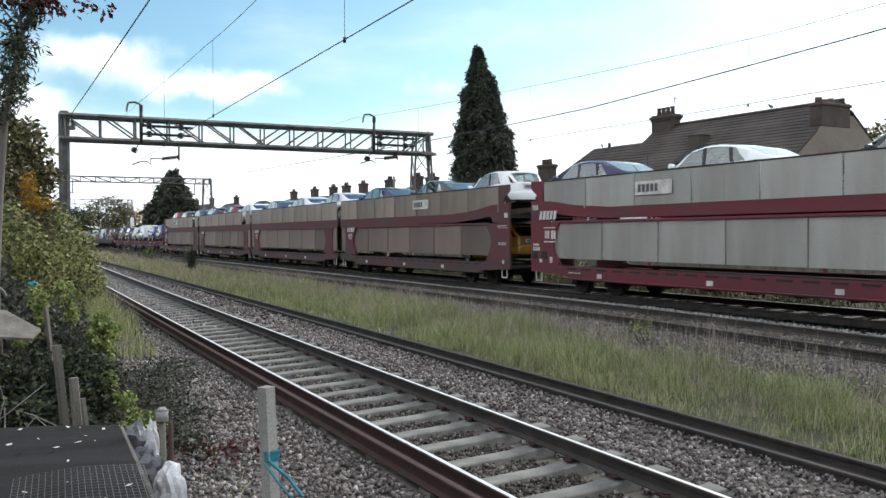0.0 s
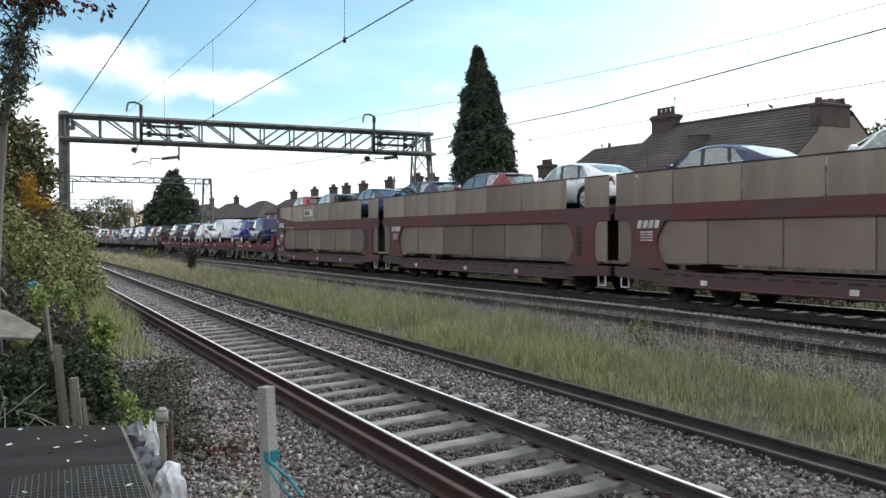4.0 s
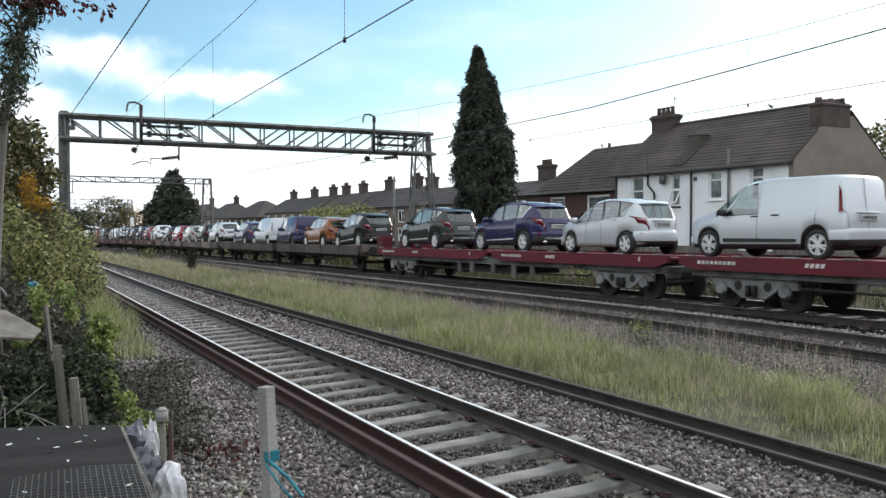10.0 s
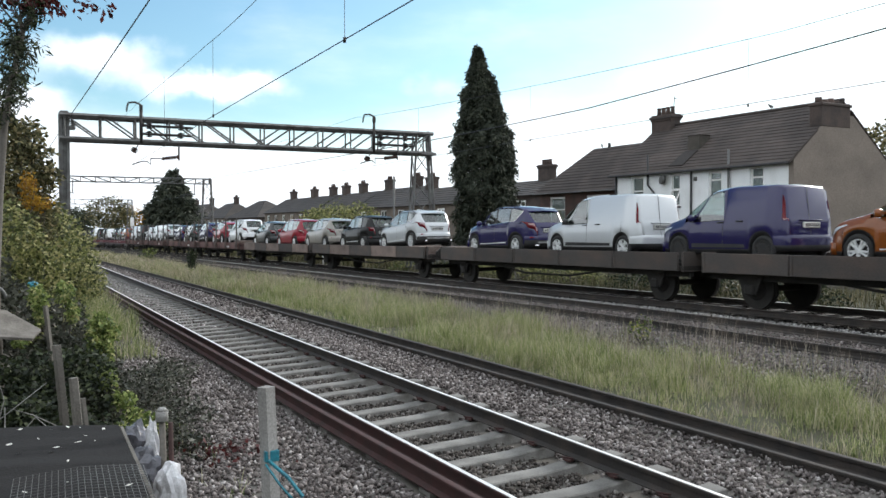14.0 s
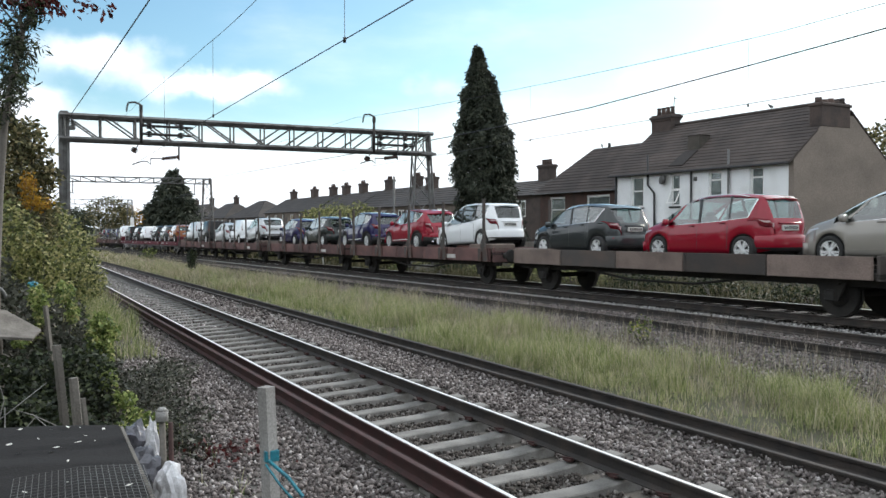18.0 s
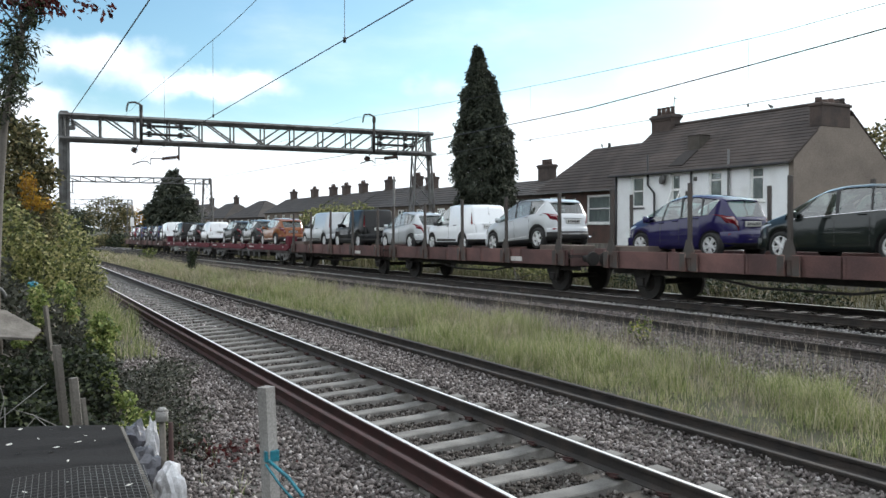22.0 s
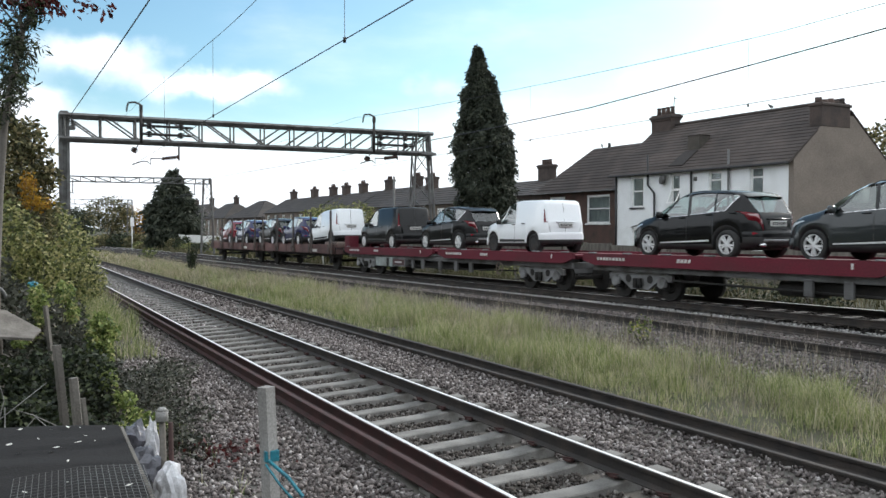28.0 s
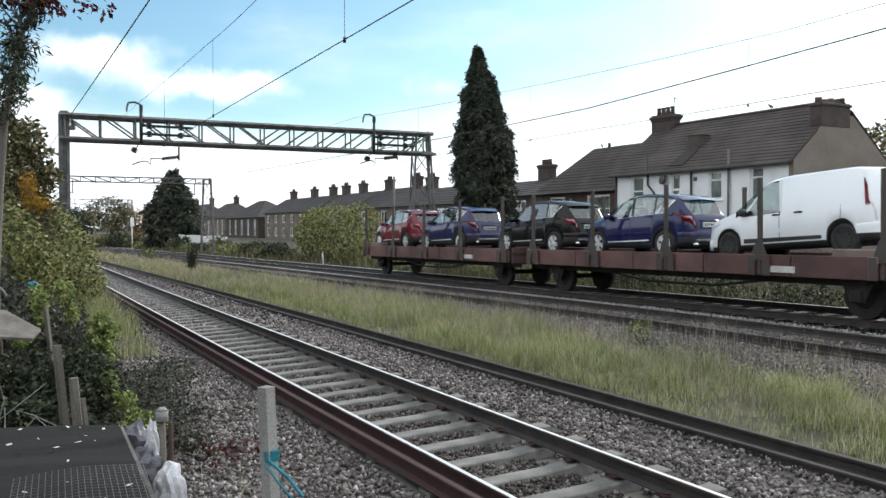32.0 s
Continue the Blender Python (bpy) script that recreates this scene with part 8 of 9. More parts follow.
# near bank on the camera's side of the track
def bank_tree():
    root = thing("tree", "slender tree with drooping narrow leaves, dark red at its top", "tree")
    rnd, rng = random.Random(31), np.random.default_rng(31)
    stem = [Vector(q) for q in ((0.12, 12.1, -0.3), (0.08, 12.1, 1.6), (0.14, 12.05, 2.8), (0.2, 12.0, 3.58), (0.28, 12.0, 4.12), (0.36, 12.0, 4.48), (0.42, 12.0, 4.8), (0.57, 12.0, 5.2), (0.75, 12.0, 5.7))]
    b = bm_new()
    tube(b, stem, 0.055, 8, 0, 0.02)
    part("trunk", b, M["dead_wood"], root)
    tips = []
    b = bm_new()
    for i in range(46):
        t = rnd.uniform(3.2, len(stem) - 1.01)
        k = int(t)
        p = stem[k].lerp(stem[k + 1], t - k)
        w = rnd.uniform(0.12, 0.4)
        q = p + Vector((rnd.uniform(-1.0, 0.85) * w, rnd.uniform(-0.5, 0.5), rnd.uniform(-0.1, 0.25)))
        m = p.lerp(q, 0.55) + Vector((0, 0, 0.07))
        tube(b, [p, m, q], 0.01, 4, 0, 0.003)
        tips += [(m, 15), (q, 24), (p.lerp(m, 0.6), 9)]
    for q in ((0.42, 12, 5.2), (0.3, 12, 5.25), (0.05, 12, 5.2), (0.7, 12.0, 5.22), (0.86, 12.0, 5.22)):
        tube(b, [stem[6], Vector(q) + Vector((-0.05, 0, 0.1)), q], 0.014, 4, 0, 0.004)
    tube(b, [stem[8], (1.1, 12, 5.6), (1.42, 12.0, 5.3)], 0.014, 4, 0, 0.004)
    part("branchwork", b, M["bark"], root)
    pts = np.concatenate([np.array(q)[None] + rng.normal(size=(n, 3)) * np.array([0.06, 0.12, 0.05]) for q, n in tips])
    v, f = leaf_cards(rng, pts, 0.026, 4.6, 0.8)
    part_of("foliage", raw("foliage", v, f, M["leaf_dark"]), root)
    red = np.concatenate([np.array(c)[None] + rng.normal(size=(n, 3)) * np.array(s) for c, s, n in (((0.5, 12, 5.2), (0.2, 0.2, 0.06), 150), ((0.75, 12, 5.2), (0.1, 0.15, 0.05), 60), ((0.1, 12, 5.22), (0.12, 0.2, 0.08), 60), ((1.2, 12, 5.25), (0.08, 0.1, 0.04), 22), ((1.43, 12, 5.22), (0.05, 0.1, 0.04), 16))])
    v, f = leaf_cards(rng, red, 0.055, 2.0, 0.9)
    part_of("red_foliage", raw("red_foliage", v, f, M["leaf_wine"]), root, "drooping dark red autumn leaves")


bank_tree()
shrub("tall_shrub", "tall dark-leaved shrub on the bank beside the near track", "shrub", (0.3, 20.6, -0.3), [(0.35, 20, 3.15, 0.75, 1.4, 1.35), (0.8, 20.2, 2.5, 0.62, 1.2, 1.1), (-0.2, 19.5, 1.9, 1.2, 1.5, 1.5), (1.05, 20.3, 3.5, 0.24, 0.4, 0.25), (0.5, 19.8, 4.1, 0.5, 0.8, 0.5), (0.2, 19.5, 4.5, 0.35, 0.6, 0.35), (0.1, 19.0, 3.2, 0.8, 1.0, 1.2), (0.75, 19.0, 4.15, 0.34, 0.5, 0.4), (0.95, 19.2, 3.75, 0.3, 0.4, 0.36), (1.18, 19.4, 3.4, 0.22, 0.4, 0.26)], 17000, 0.068, M["leaf_olive"], 33, 0.35, 0.035, "shrubs on the bank")
shrub("shrub", "olive leafy shrub on the bank, its top in the light", "shrub", (1.6, 24, -0.3), [(1.15, 22.5, 2.0, 0.9, 1.5, 0.95), (1.75, 25, 1.15, 1.05, 2.2, 1.3), (0.6, 21, 1.0, 1.0, 1.8, 1.3), (2.1, 26.5, 0.7, 0.9, 1.8, 0.9)], 16000, 0.066, M["leaf_ivy"], 34, 0.45, 0.04, "shrubs on the bank")
shrub("shrub", "yellowing leafy shrub in front of the taller shrubs", "shrub", (0.7, 17, -0.3), [(0.2, 16.8, 2.0, 0.7, 1.1, 0.8), (0.75, 17.2, 1.5, 0.6, 1.0, 0.65)], 5200, 0.058, M["leaf_ivy"], 45, 0.45, 0.035, "shrubs on the bank")
shrub("autumn_shrub", "sprig of shrub turned orange in autumn", "shrub", (0.5, 18.2, 0.0), [(0.7, 18.0, 3.05, 0.2, 0.35, 0.34), (0.85, 18.0, 2.78, 0.3, 0.3, 0.16)], 520, 0.05, M["leaf_orange"], 35, 0.1, 0.025)
shrub("shrub", "ivy-clad mound beside the broken fence", "shrub", (0.2, 13.5, -0.3), [(-0.2, 13.5, 1.4, 0.5, 1.1, 0.7), (0.35, 13.4, 1.0, 0.4, 0.9, 0.55), (0.95, 14.0, 0.75, 0.42, 0.9, 0.6)], 5200, 0.06, M["leaf_grey"], 36, 0.5, 0.03, "shrubs on the bank")
shrub("vine", "yellow-green climber hanging over the broken fence", "climber", (0.6, 11.6, -0.3), [(0.53, 11.5, 1.45, 0.12, 0.3, 0.17), (0.57, 11.4, 1.22, 0.08, 0.2, 0.16), (0.52, 11.4, 1.02, 0.06, 0.15, 0.12), (0.86, 11.8, 1.48, 0.12, 0.3, 0.16), (0.94, 11.7, 1.24, 0.08, 0.2, 0.15), (0.34, 11.2, 0.95, 0.1, 0.2, 0.06)], 1500, 0.04, M["leaf_vine"], 46, 0.2, 0.012, "climbers on the bank", 0.8)
shrub("vine", "bright green climber cascading over the bank", "climber", (1.2, 11.6, -0.3), [(1.27, 11.6, 1.08, 0.15, 0.3, 0.16), (1.16, 11.4, 0.86, 0.1, 0.25, 0.2), (1.3, 11.3, 0.8, 0.08, 0.2, 0.2), (1.38, 11.5, 0.98, 0.1, 0.2, 0.12), (1.14, 11.2, 0.56, 0.07, 0.15, 0.16), (1.27, 11.1, 0.5, 0.06, 0.15, 0.14)], 2200, 0.04, M["leaf_vine"], 47, 0.2, 0.014, "climbers on the bank", 0.8)
shrub("bramble", "yellow-green bramble that trails over the bank", "bramble", (1.2, 9.8, -0.3), [(1.17, 10.2, 0.58, 0.12, 0.25, 0.12), (1.3, 9.8, 0.42, 0.12, 0.22, 0.1), (1.36, 9.6, 0.24, 0.09, 0.2, 0.14), (1.22, 9.3, 0.18, 0.1, 0.22, 0.12), (1.52, 9.6, 0.2, 0.12, 0.22, 0.08), (1.66, 9.8, 0.1, 0.1, 0.2, 0.07), (1.3, 9.0, 0.0, 0.1, 0.2, 0.12), (1.02, 8.8, 0.05, 0.12, 0.2, 0.1)], 1900, 0.042, M["leaf_vine"], 37, 0.2, 0.012, "brambles", 0.5)
shrub("bramble", "dull dark bramble under the climbers", "bramble", (1.0, 11.2, -0.3), [(0.95, 11.6, 0.42, 0.36, 0.6, 0.5), (1.05, 10.4, 0.12, 0.34, 0.6, 0.42), (0.62, 11.6, 0.7, 0.3, 0.5, 0.5), (1.3, 12.0, 0.3, 0.3, 0.6, 0.45), (1.25, 9.3, -0.08, 0.3, 0.5, 0.26)], 6200, 0.052, M["leaf_grey"], 48, 0.3, 0.016, "brambles")
shrub("bramble", "dull grey-green bramble that trails onto the ballast", "bramble", (1.9, 12.2, -0.3), [(1.85, 12.6, -0.06, 0.5, 1.3, 0.3), (2.3, 13.6, -0.12, 0.5, 1.1, 0.26), (2.75, 15.0, -0.16, 0.45, 1.0, 0.18), (1.75, 10.6, -0.12, 0.4, 0.8, 0.22), (2.3, 11.6, -0.18, 0.4, 0.9, 0.18), (2.0, 10.0, -0.2, 0.3, 0.7, 0.16)], 5200, 0.042, M["leaf_grey"], 38, 0.2, 0.012, "brambles")
# dark leaf colour stands in for the shade low on the bank
shrub("undergrowth", "undergrowth behind the old roof, its shade put in as dark leaves", "shrub", (0.1, 9.6, -0.3), [(0.0, 10.0, 0.5, 0.5, 0.6, 0.5), (0.45, 10.1, 0.5, 0.4, 0.5, 0.5), (0.9, 10.1, 0.5, 0.35, 0.5, 0.55), (0.2, 9.3, 0.25, 0.5, 0.4, 0.4), (0.6, 9.3, 0.15, 0.4, 0.4, 0.4), (0.95, 8.8, 0.05, 0.35, 0.5, 0.4)], 9500, 0.045, M["leaf_dark"], 39, 0.35, 0.02, "shrubs on the bank")
shrub("sapling", "small dark sapling in the grass strip", "sapling", (9.6, 46.0, -0.05), [(9.6, 46.0, 0.75, 0.28, 0.3, 0.62)], 420, 0.09, M["leaf_dark"], 40, 0.1, 0.02)
shrub("sapling", "pale weed in the grass strip", "sapling", (10.6, 66.0, -0.05), [(10.6, 66.0, 0.7, 0.7, 0.6, 0.55)], 160, 0.12, M["leaf_bright"], 41, 0.1, 0.02)
shrub("weed", "yellow-flowered weed at the grass edge", "weed", (11.18, 12.53, 0.0), [(11.18, 12.53, 0.36, 0.28, 0.3, 0.25)], 150, 0.04, M["leaf_flower"], 42, 0.1, 0.01)

# bank behind the train
shrub("tall_shrub", "large green and yellow shrub behind the train", "shrub", (22.6, 56, 0.2), [(22.4, 58.5, 2.5, 1.9, 2.6, 2.1), (22.8, 54.5, 2.6, 1.5, 2.2, 1.9)], 7500, 0.11, M["leaf_ivy"], 43, 0.5, 0.08, "shrubs behind the line")
shrub("tall_shrub", "large dark green shrub behind the train", "shrub", (22.2, 61, 0.2), [(22.2, 61.5, 2.2, 1.7, 2.2, 2.0), (21.4, 52, 1.2, 1.2, 2.2, 1.2)], 5000, 0.14, M["leaf_ivy"], 44, 0.5, 0.08, "shrubs behind the line")
rng0 = random.Random(9)
for i in range(16):
    y = 68 + i * 4.6
    h = rng0.uniform(0.7, 1.35)
    shrub("shrub", "low dark rough shrub on the bank behind the line", "shrub", (21.2, y, 0.15), [(20.6 + rng0.uniform(0, 1.4), y, 0.15 + h * 0.5, 1.3, 2.6, h)], 1300, 0.17, M[rng0.choice(["leaf_dark", "leaf_olive", "leaf_ivy"])], 60 + i, 0.5, 0.05, "shrubs behind the line")
for i in range(11):
    y = 8 + i * 3.6
    shrub("bramble", "low bramble behind the far track", "bramble", (19.6, y, 0.1), [(19.4 + rng0.uniform(0, 1.2), y, 0.3, 0.8, 1.4, rng0.uniform(0.35, 0.7)), (20.9, y + 1.5, 0.35, 0.7, 1.2, rng0.uniform(0.3, 0.8))], 1200, 0.075, M[rng0.choice(["leaf_dark", "leaf_olive", "leaf_ivy"])], 90 + i, 0.4, 0.03, "brambles")
shrub("shrub", "dark green garden shrub beside the brick house", "shrub", (29.0, 38.5, 0.2), [(28.8, 38.2, 1.1, 0.9, 1.0, 1.1)], 1800, 0.09, M["leaf_dark"], 120, 0.5, 0.05)

# trees in the distance
for x, y, r, h, mat, cnt in ((20.0, 168, 4.2, 8.4, "leaf_olive", 5000), (15.0, 176, 2.6, 6.4, "leaf_dark", 1800), (25.0, 172, 3.0, 6.6, "leaf_orange", 1500), (9.0, 230, 5.0, 8.5, "leaf_olive", 2600), (20.0, 250, 6.0, 8.0, "leaf_dark", 2600), (2.0, 260, 6, 9.0, "leaf_dark", 2200), (51.0, 34.5, 2.6, 9.3, "leaf_olive", 3500), (58, 33, 3.0, 9.5, "leaf_olive", 2500), (-8, 120, 6, 9, "leaf_olive", 3000), (-14, 80, 6, 9, "leaf_olive", 3000)):
    shrub("tree", "round broad-leaved tree in the distance", "tree", (x, y, 0), [(x, y, h * 0.6, r, r, h * 0.38), (x + r * 0.4, y - r * 0.3, h * 0.45, r * 0.7, r * 0.7, h * 0.35)], cnt, 0.25, M[mat], int(abs(x) * 7 + y), 0.5, 0.16, "distant trees")

for i in range(9):
    x, y = 3.0 + i * 2.4, 176 - i * 3.0
    h = rng0.uniform(1.6, 3.2)
    shrub("shrub", "dark scrub at the far end of the line", "shrub", (x, y, 0.0), [(x, y, h * 0.5, 2.0, 2.4, h * 0.75), (x + 1.0, y + 1, h * 0.8, 1.4, 1.6, h * 0.5)], 1500, 0.24, M[rng0.choice(["leaf_dark", "leaf_olive", "leaf_grey"])], 140 + i, 0.5, 0.06, "scrub at the end of the line")


def woods():
    rng = np.random.default_rng(77)
    blobs = [(x + rng.uniform(-6, 6), 320 + rng.uniform(-30, 60), 3.2, 9, 9, rng.uniform(3.5, 6.5)) for x in range(-160, 60, 9)]
    v, f = leaf_cards(rng, cloud(rng, blobs, 9000, 0.55), 0.75, 1.4)
    tagged(part_of("far_woods", raw("far_woods", v, f, M["leaf_dark"])), "dark line of distant trees at the end of the line", "woods", kind="stuff")


woods()


def unseen_belt():
    """Unseen trees, added behind the camera and beside the line for darker reflections."""
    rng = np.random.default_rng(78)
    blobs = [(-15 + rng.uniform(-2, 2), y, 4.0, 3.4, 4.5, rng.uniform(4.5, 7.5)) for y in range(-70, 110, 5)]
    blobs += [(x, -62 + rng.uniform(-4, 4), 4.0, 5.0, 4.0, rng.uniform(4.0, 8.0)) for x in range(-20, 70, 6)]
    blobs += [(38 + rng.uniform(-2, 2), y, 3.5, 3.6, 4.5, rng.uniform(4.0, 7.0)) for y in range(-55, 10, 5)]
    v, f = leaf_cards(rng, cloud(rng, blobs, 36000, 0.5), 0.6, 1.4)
    tagged(part_of("tree_belt", raw("tree_belt", v, f, M["leaf_dark"])), "added belt of unseen trees and shrubs that darkens reflections", "woods", kind="stuff")


unseen_belt()
# ---- in front of the camera: felt roof, posts, rubbish ----
M["felt"] = worn("grey_roofing_felt", (0.026, 0.025, 0.025), (0.019, 0.018, 0.018), 1.6, 90.0, 0.92, stretch=(0.3, 3, 1), bumpy=0.5)
M["felt"].node_tree.nodes["Principled BSDF"].inputs["Specular IOR Level"].default_value = 0.12
M["bag_white"] = worn("white_plastic_sack", (0.58, 0.58, 0.6), (0.42, 0.42, 0.44), 9.0, 40.0, 0.45, stretch=(3, 3, 0.5), bumpy=0.5)
M["bag_grey"] = worn("grey_plastic_bag", (0.13, 0.13, 0.15), (0.08, 0.08, 0.09), 8.0, 40.0, 0.4, bumpy=0.5)
M["tape"] = worn("turquoise_tape", (0.02, 0.2, 0.26), (0.015, 0.13, 0.18), 6.0, 60.0, 0.4)
M["post_timber"] = worn("pale_weathered_post", (0.27, 0.265, 0.255), (0.18, 0.172, 0.163), 5.0, 60.0, 0.85, stretch=(1, 1, 0.12), bumpy=0.6)
M["litter"] = worn("white_litter", (0.7, 0.68, 0.64), (0.5, 0.47, 0.42), 12.0, 60.0, 0.8)


def felt_roof():
    r = thing("shed_roof", "flat grey felt shed roof littered with pale leaves", "roof")
    b = bm_new()
    n, m = 16, 32
    A, B, C, D = Vector((-1.6, 6.75, 1.0)), Vector((0.75, 5.94, 1.0)), Vector((0.64, 3.3, 1.0)), Vector((-1.6, 3.9, 1.0))
    rows = []
    for j in range(m + 1):
        row = []
        for i in range(n + 1):
            p = A.lerp(B, i / n).lerp(D.lerp(C, i / n), j / m)
            p.z += 0.012 * noise.noise((p.x * 2, p.y * 2, 3)) + (0.007 if j % 2 else 0) + (0.012 if j in (12, 13, 24, 25) else 0)
            row.append(b.verts.new(p))
        rows.append(row)
    for r0, r1 in zip(rows, rows[1:]):
        for i in range(n):
            f = b.faces.new((r0[i], r0[i + 1], r1[i + 1], r1[i]))
            f.smooth = True
    bmesh.ops.recalc_face_normals(b, faces=b.faces)
    part("felt", b, M["felt"], r)
    b = bm_new()
    plate(b, [A - Vector((0, -0.02, 0.02)), B - Vector((0, -0.02, 0.02)), B - Vector((0, -0.02, 0.16)), A - Vector((0, -0.02, 0.16))], (0, 1, 0), 0.02)
    plate(b, [B - Vector((-0.01, 0, 0.02)), C - Vector((-0.01, 0, 0.02)), C - Vector((-0.01, 0, 0.16)), B - Vector((-0.01, 0, 0.16))], (1, 0, 0), 0.02)
    part("fascia", b, M["dead_wood"], r, "worn grey edge board")
    b = bm_new()
    plate(b, [A - Vector((0, 0.04, 0.05)), B - Vector((0.04, 0.04, 0.05)), C - Vector((0.04, 0, 0.05)), D - Vector((0, 0, 0.05))], (0, 0, -1), 1.28)
    part("shed_wall", b, M["dead_wood"], r)
    rnd = random.Random(4)
    b = bm_new()
    for i in range(34):
        p = A.lerp(B, rnd.uniform(0.55, 0.98)).lerp(D.lerp(C, rnd.uniform(0.55, 0.98)), rnd.uniform(0.03, 0.85)) + Vector((0, 0, 0.018))
        a, s = rnd.uniform(0, 6.28), rnd.uniform(0.008, 0.026)
        u, w = Vector((math.cos(a), math.sin(a), 0.1)) * s, Vector((-math.sin(a), math.cos(a), 0.3)) * s * rnd.uniform(0.25, 0.7)
        vs = [b.verts.new(q) for q in (p - u, p - w, p + u, p + w)]
        b.faces.new(vs)
    o = part("fallen_leaves", b, M["litter"])
    tagged(o, "pale dead leaves and droppings on the felt roof", "leaves", kind="stuff")
    # wire netting along the near edge
    b = bm_new()
    P = lambda u, v: Vector((0.1 + 0.62 * u - 0.05 * v, 4.78 - 0.05 * u - 0.75 * v, 1.03 + 0.025 * math.sin(3 * u)))
    for i in range(22):
        tube(b, [P(i / 21, 0), P(i / 21, 0.5), P(i / 21, 1)], 0.0016, 4)
    for j in range(16):
        tube(b, [P(0, j / 15), P(0.5, j / 15), P(1, j / 15)], 0.0016, 4)
    tagged(part("wire_netting", b, M["galv"]), "sheet of grey wire netting on the felt roof", "wire netting")


felt_roof()


def lump(name, label, category, c, r, mat, seed, rough=0.35, freq=2.2):
    b = bm_new()
    bmesh.ops.create_icosphere(b, subdivisions=3, radius=1.0)
    for v in b.verts:
        n = 1 + rough * noise.noise(v.co * freq + Vector((seed, 0, 0))) + rough * 0.5 * noise.noise(v.co * freq * 3 + Vector((0, seed, 0)))
        v.co = Vector((v.co.x * r[0] * n + c[0], v.co.y * r[1] * n + c[1], v.co.z * r[2] * n + c[2]))
    for f in b.faces:
        f.smooth = False
    return tagged(part(name, b, mat), label, category)


lump("sack", "crumpled white plastic sack beside the roof edge", "sack", (0.93, 5.12, 0.72), (0.09, 0.13, 0.19), M["bag_white"], 3)
lump("bag", "grey plastic bag stuffed beside the roof", "bag", (0.86, 5.55, 0.78), (0.1, 0.14, 0.13), M["bag_grey"], 5)
lump("bag", "dark grey bag beside the roof edge", "bag", (0.88, 6.0, 0.85), (0.09, 0.14, 0.13), M["bag_grey"], 8)
lump("cloth", "white rag draped over the rubbish", "cloth", (0.93, 5.72, 0.87), (0.045, 0.05, 0.17), M["bag_white"], 9)
lump("soil_mound", "mound of dark soil below the bags", "soil", (0.92, 5.6, 0.15), (0.22, 0.75, 0.55), M["ground"], 12)


def post(name, label, base, top, r, mat, n=4, cap=False):
    t = thing(name, label, "post", "old posts")
    b = bm_new()
    rod(b, base, top, r * 1.05, r, n)
    part("shaft", b, mat, t)
    if cap:
        b = bm_new()
        q = Vector(top)
        rod(b, q - Vector((0, 0, 0.035)), q + Vector((0, 0, 0.03)), r * 2.0, r * 2.0, 10)
        rod(b, q + Vector((0, 0, 0.03)), q + Vector((0, 0, 0.05)), r * 2.0, r * 1.0, 10)
        part("cap", b, M["post_timber"], t, "pale cap")
    return t


p1 = post("fence_post", "pale weathered square post with turquoise tape", (1.6, 5.18, -0.35), (1.54, 5.2, 1.3), 0.055, M["post_timber"])
b = bm_new()
box(b, -0.046, 0.046, -0.046, 0.046, 0.83, 0.9, 0.004, pose(1.563, 5.193, 0))
tube(b, [(1.54, 5.15, 0.84), (1.62, 5.0, 0.76), (1.68, 4.9, 0.66)], 0.012, 5)
tube(b, [(1.52, 5.15, 0.82), (1.57, 5.02, 0.72), (1.66, 4.95, 0.6)], 0.008, 5)
part("tape", b, M["tape"], p1, "turquoise tape knotted round the post")
post("metal_post", "rusty iron post with a pale metal cap", (0.99, 5.52, -0.3), (0.955, 5.5, 1.12), 0.02, M["dead_wood"], 8, True)
post("metal_post", "thin rusty iron stake", (1.03, 5.5, -0.3), (1.0, 5.46, 1.08), 0.017, M["rail_rust"], 6)
post("fence_post", "broken silvered fence post among ivy", (0.7, 8.95, -0.3), (0.58, 9.0, 1.16), 0.045, M["dead_wood"], 5)
post("fence_post", "split grey fence stump", (0.78, 8.5, -0.3), (0.69, 8.55, 0.9), 0.045, M["dead_wood"], 5)
post("fence_post", "leaning grey fence picket", (0.86, 8.4, -0.3), (0.76, 8.45, 0.72), 0.025, M["dead_wood"], 4)
post("fence_post", "broken pale picket in the undergrowth", (0.75, 11.0, -0.3), (0.59, 11.0, 1.38), 0.03, M["dead_wood"], 4)
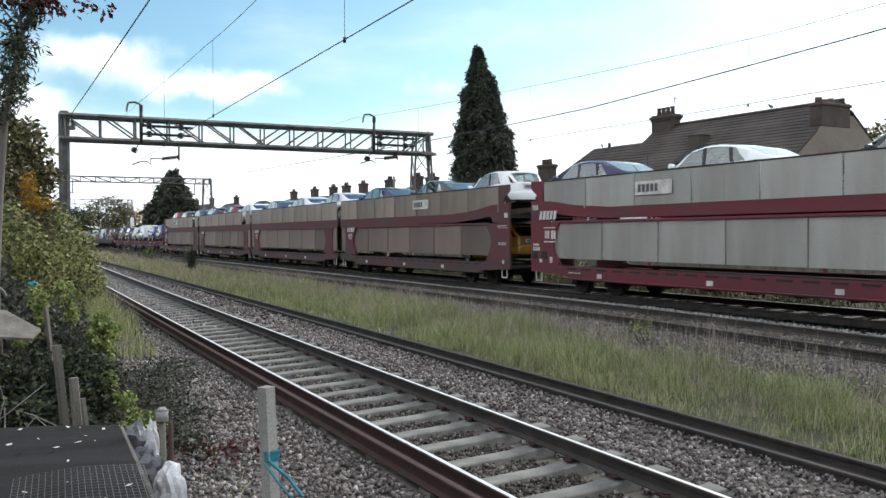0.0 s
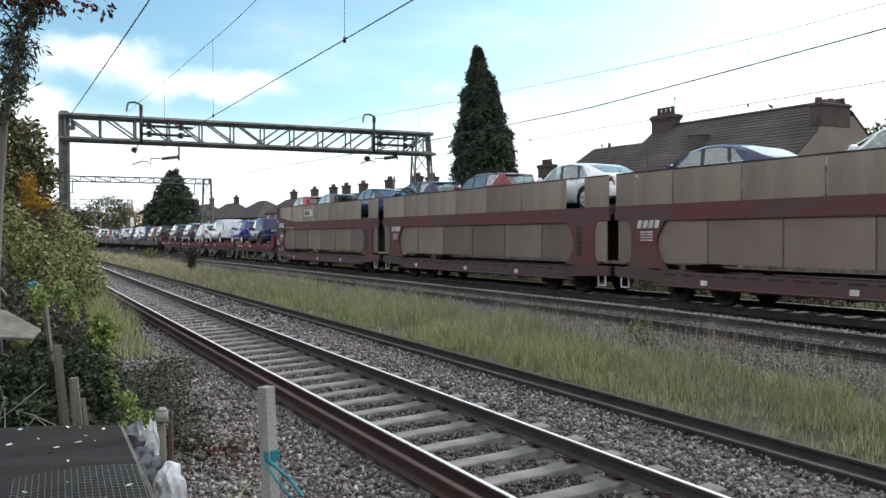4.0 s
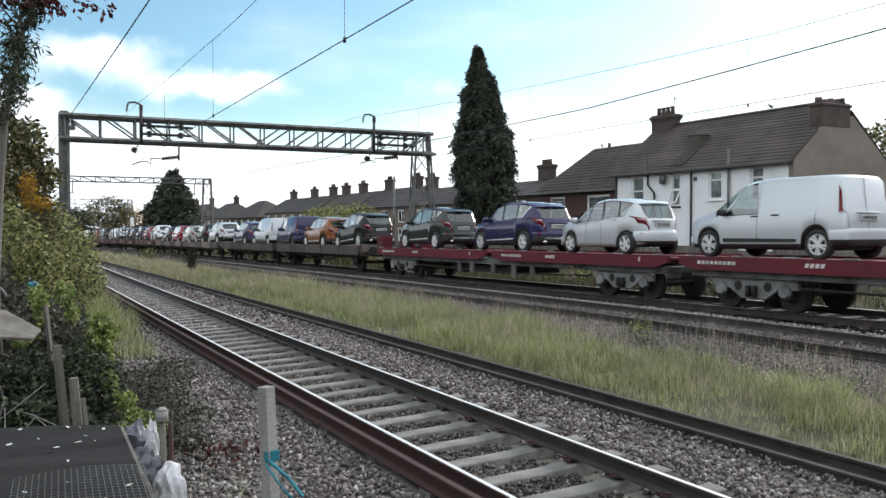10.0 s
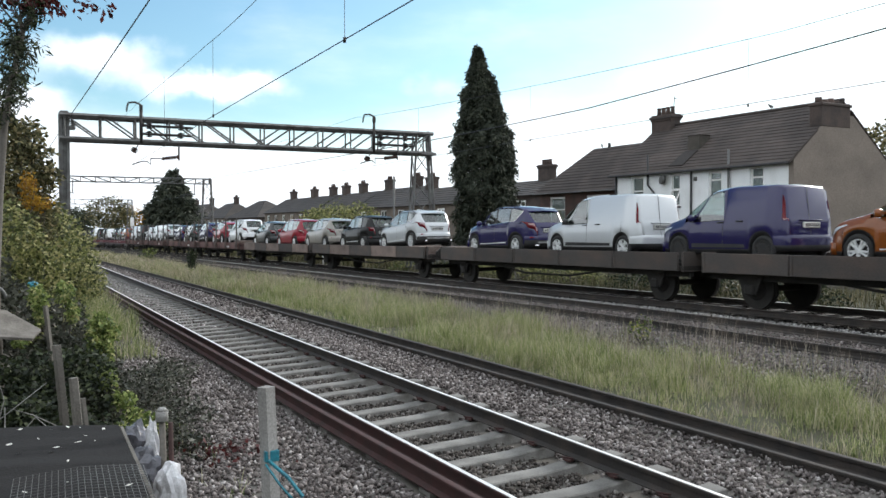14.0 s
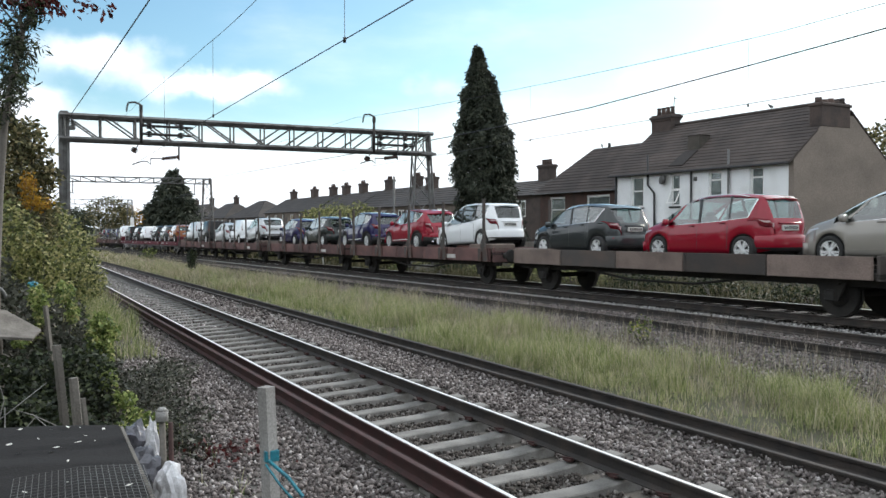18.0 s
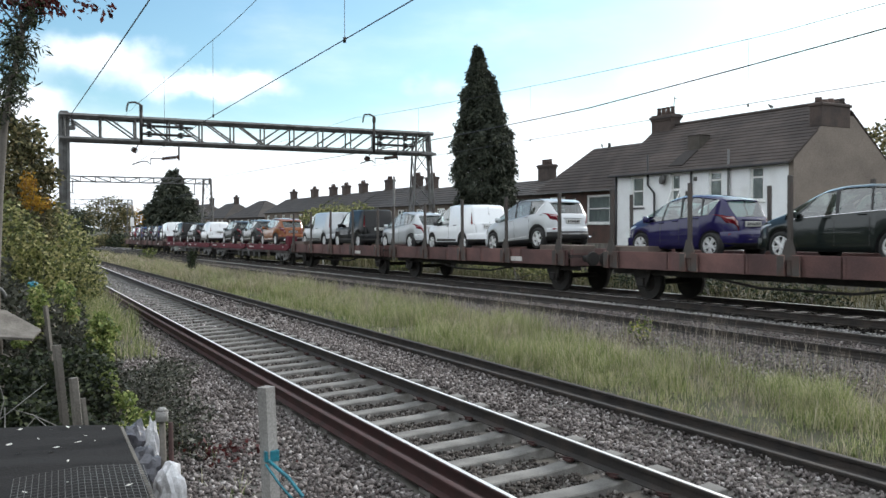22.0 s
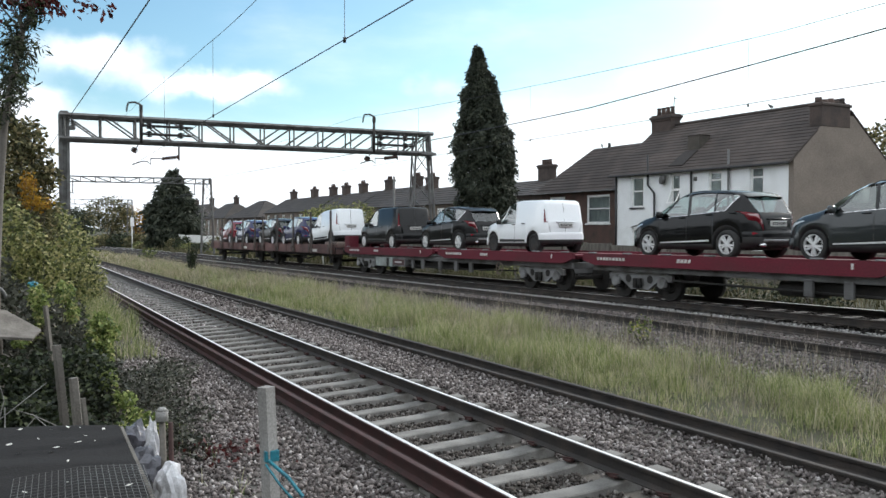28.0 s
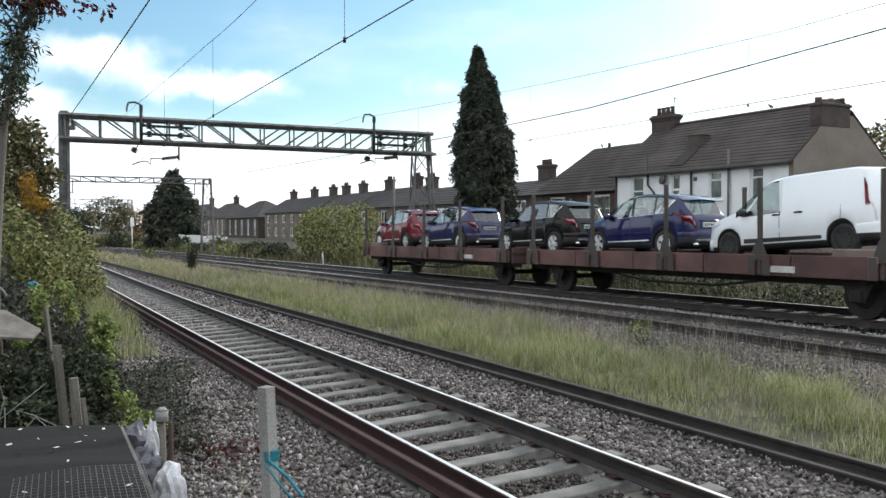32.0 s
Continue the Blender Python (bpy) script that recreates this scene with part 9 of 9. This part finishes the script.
b = bm_new()
plate(b, [(-0.3, 10.9, 1.4), (0.17, 10.9, 1.33), (0.52, 10.6, 1.12), (0.41, 10.2, 1.07), (-0.3, 10.2, 1.16)], (0.1, -0.2, 0.95), 0.03)
tagged(part("board", b, M["dead_wood"]), "pale grey sheet lying askew on the undergrowth", "board")
b = bm_new()
n = 14
tube(b, [(0.05 + 0.12 * math.cos(i * 0.3), 10.9, 1.5 + 0.13 * math.sin(i * 0.3)) for i in range(n)], 0.02, 6)
tagged(part("hose", b, M["galv"]), "loop of grey hose on the sheet", "hose")
lump("rag", "small turquoise scrap of plastic in the ivy", "plastic scrap", (0.55, 13.2, 1.5), (0.08, 0.06, 0.05), M["tape"], 20)
rng1 = np.random.default_rng(51)
v, f = leaf_cards(rng1, np.stack([rng1.normal(2.35, 0.2, 110), rng1.normal(9.45, 0.28, 110), rng1.uniform(-0.25, -0.12, 110)], 1), 0.05, 1.4)
tagged(part_of("red_leaves", raw("red_leaves", v, f, M["leaf_wine"])), "patch of small dark red leaves on the ballast", "leaves", kind="stuff")

for k, (p, q, r) in enumerate((((0.15, 7.6, 0.55), (0.32, 7.5, 0.78), (0.5, 7.3, 0.62)), ((-0.1, 7.8, 0.6), (0.2, 7.7, 0.85), (0.42, 7.8, 1.0)), ((0.1, 7.4, 0.9), (0.3, 7.5, 0.8), (0.55, 7.4, 0.66)), ((0.0, 7.7, 0.5), (0.1, 7.7, 0.9), (0.05, 7.7, 1.12)))):
    b = bm_new()
    tube(b, [(p[0], p[1], -0.32), p, q, r], 0.008, 5, 0, 0.003)
    tagged(part("dead_twig", b, M["post_timber"]), "thin pale dead twig behind the felt roof", "twig", "dead twigs")


# ---- movement ----
def motions():
    for ob, u, z, pitch in MOVERS:
        rows = []
        for t in (0, 2, 4, 8, 12, 16, 20, 24, 28, 30, 32):
            y = u - run(t)
            rows.append((t, pose(CENTRE, y, z - FALL * (y - 16), pitch - math.degrees(FALL), 0, 0)))
        walk(ob, rows)


motions()
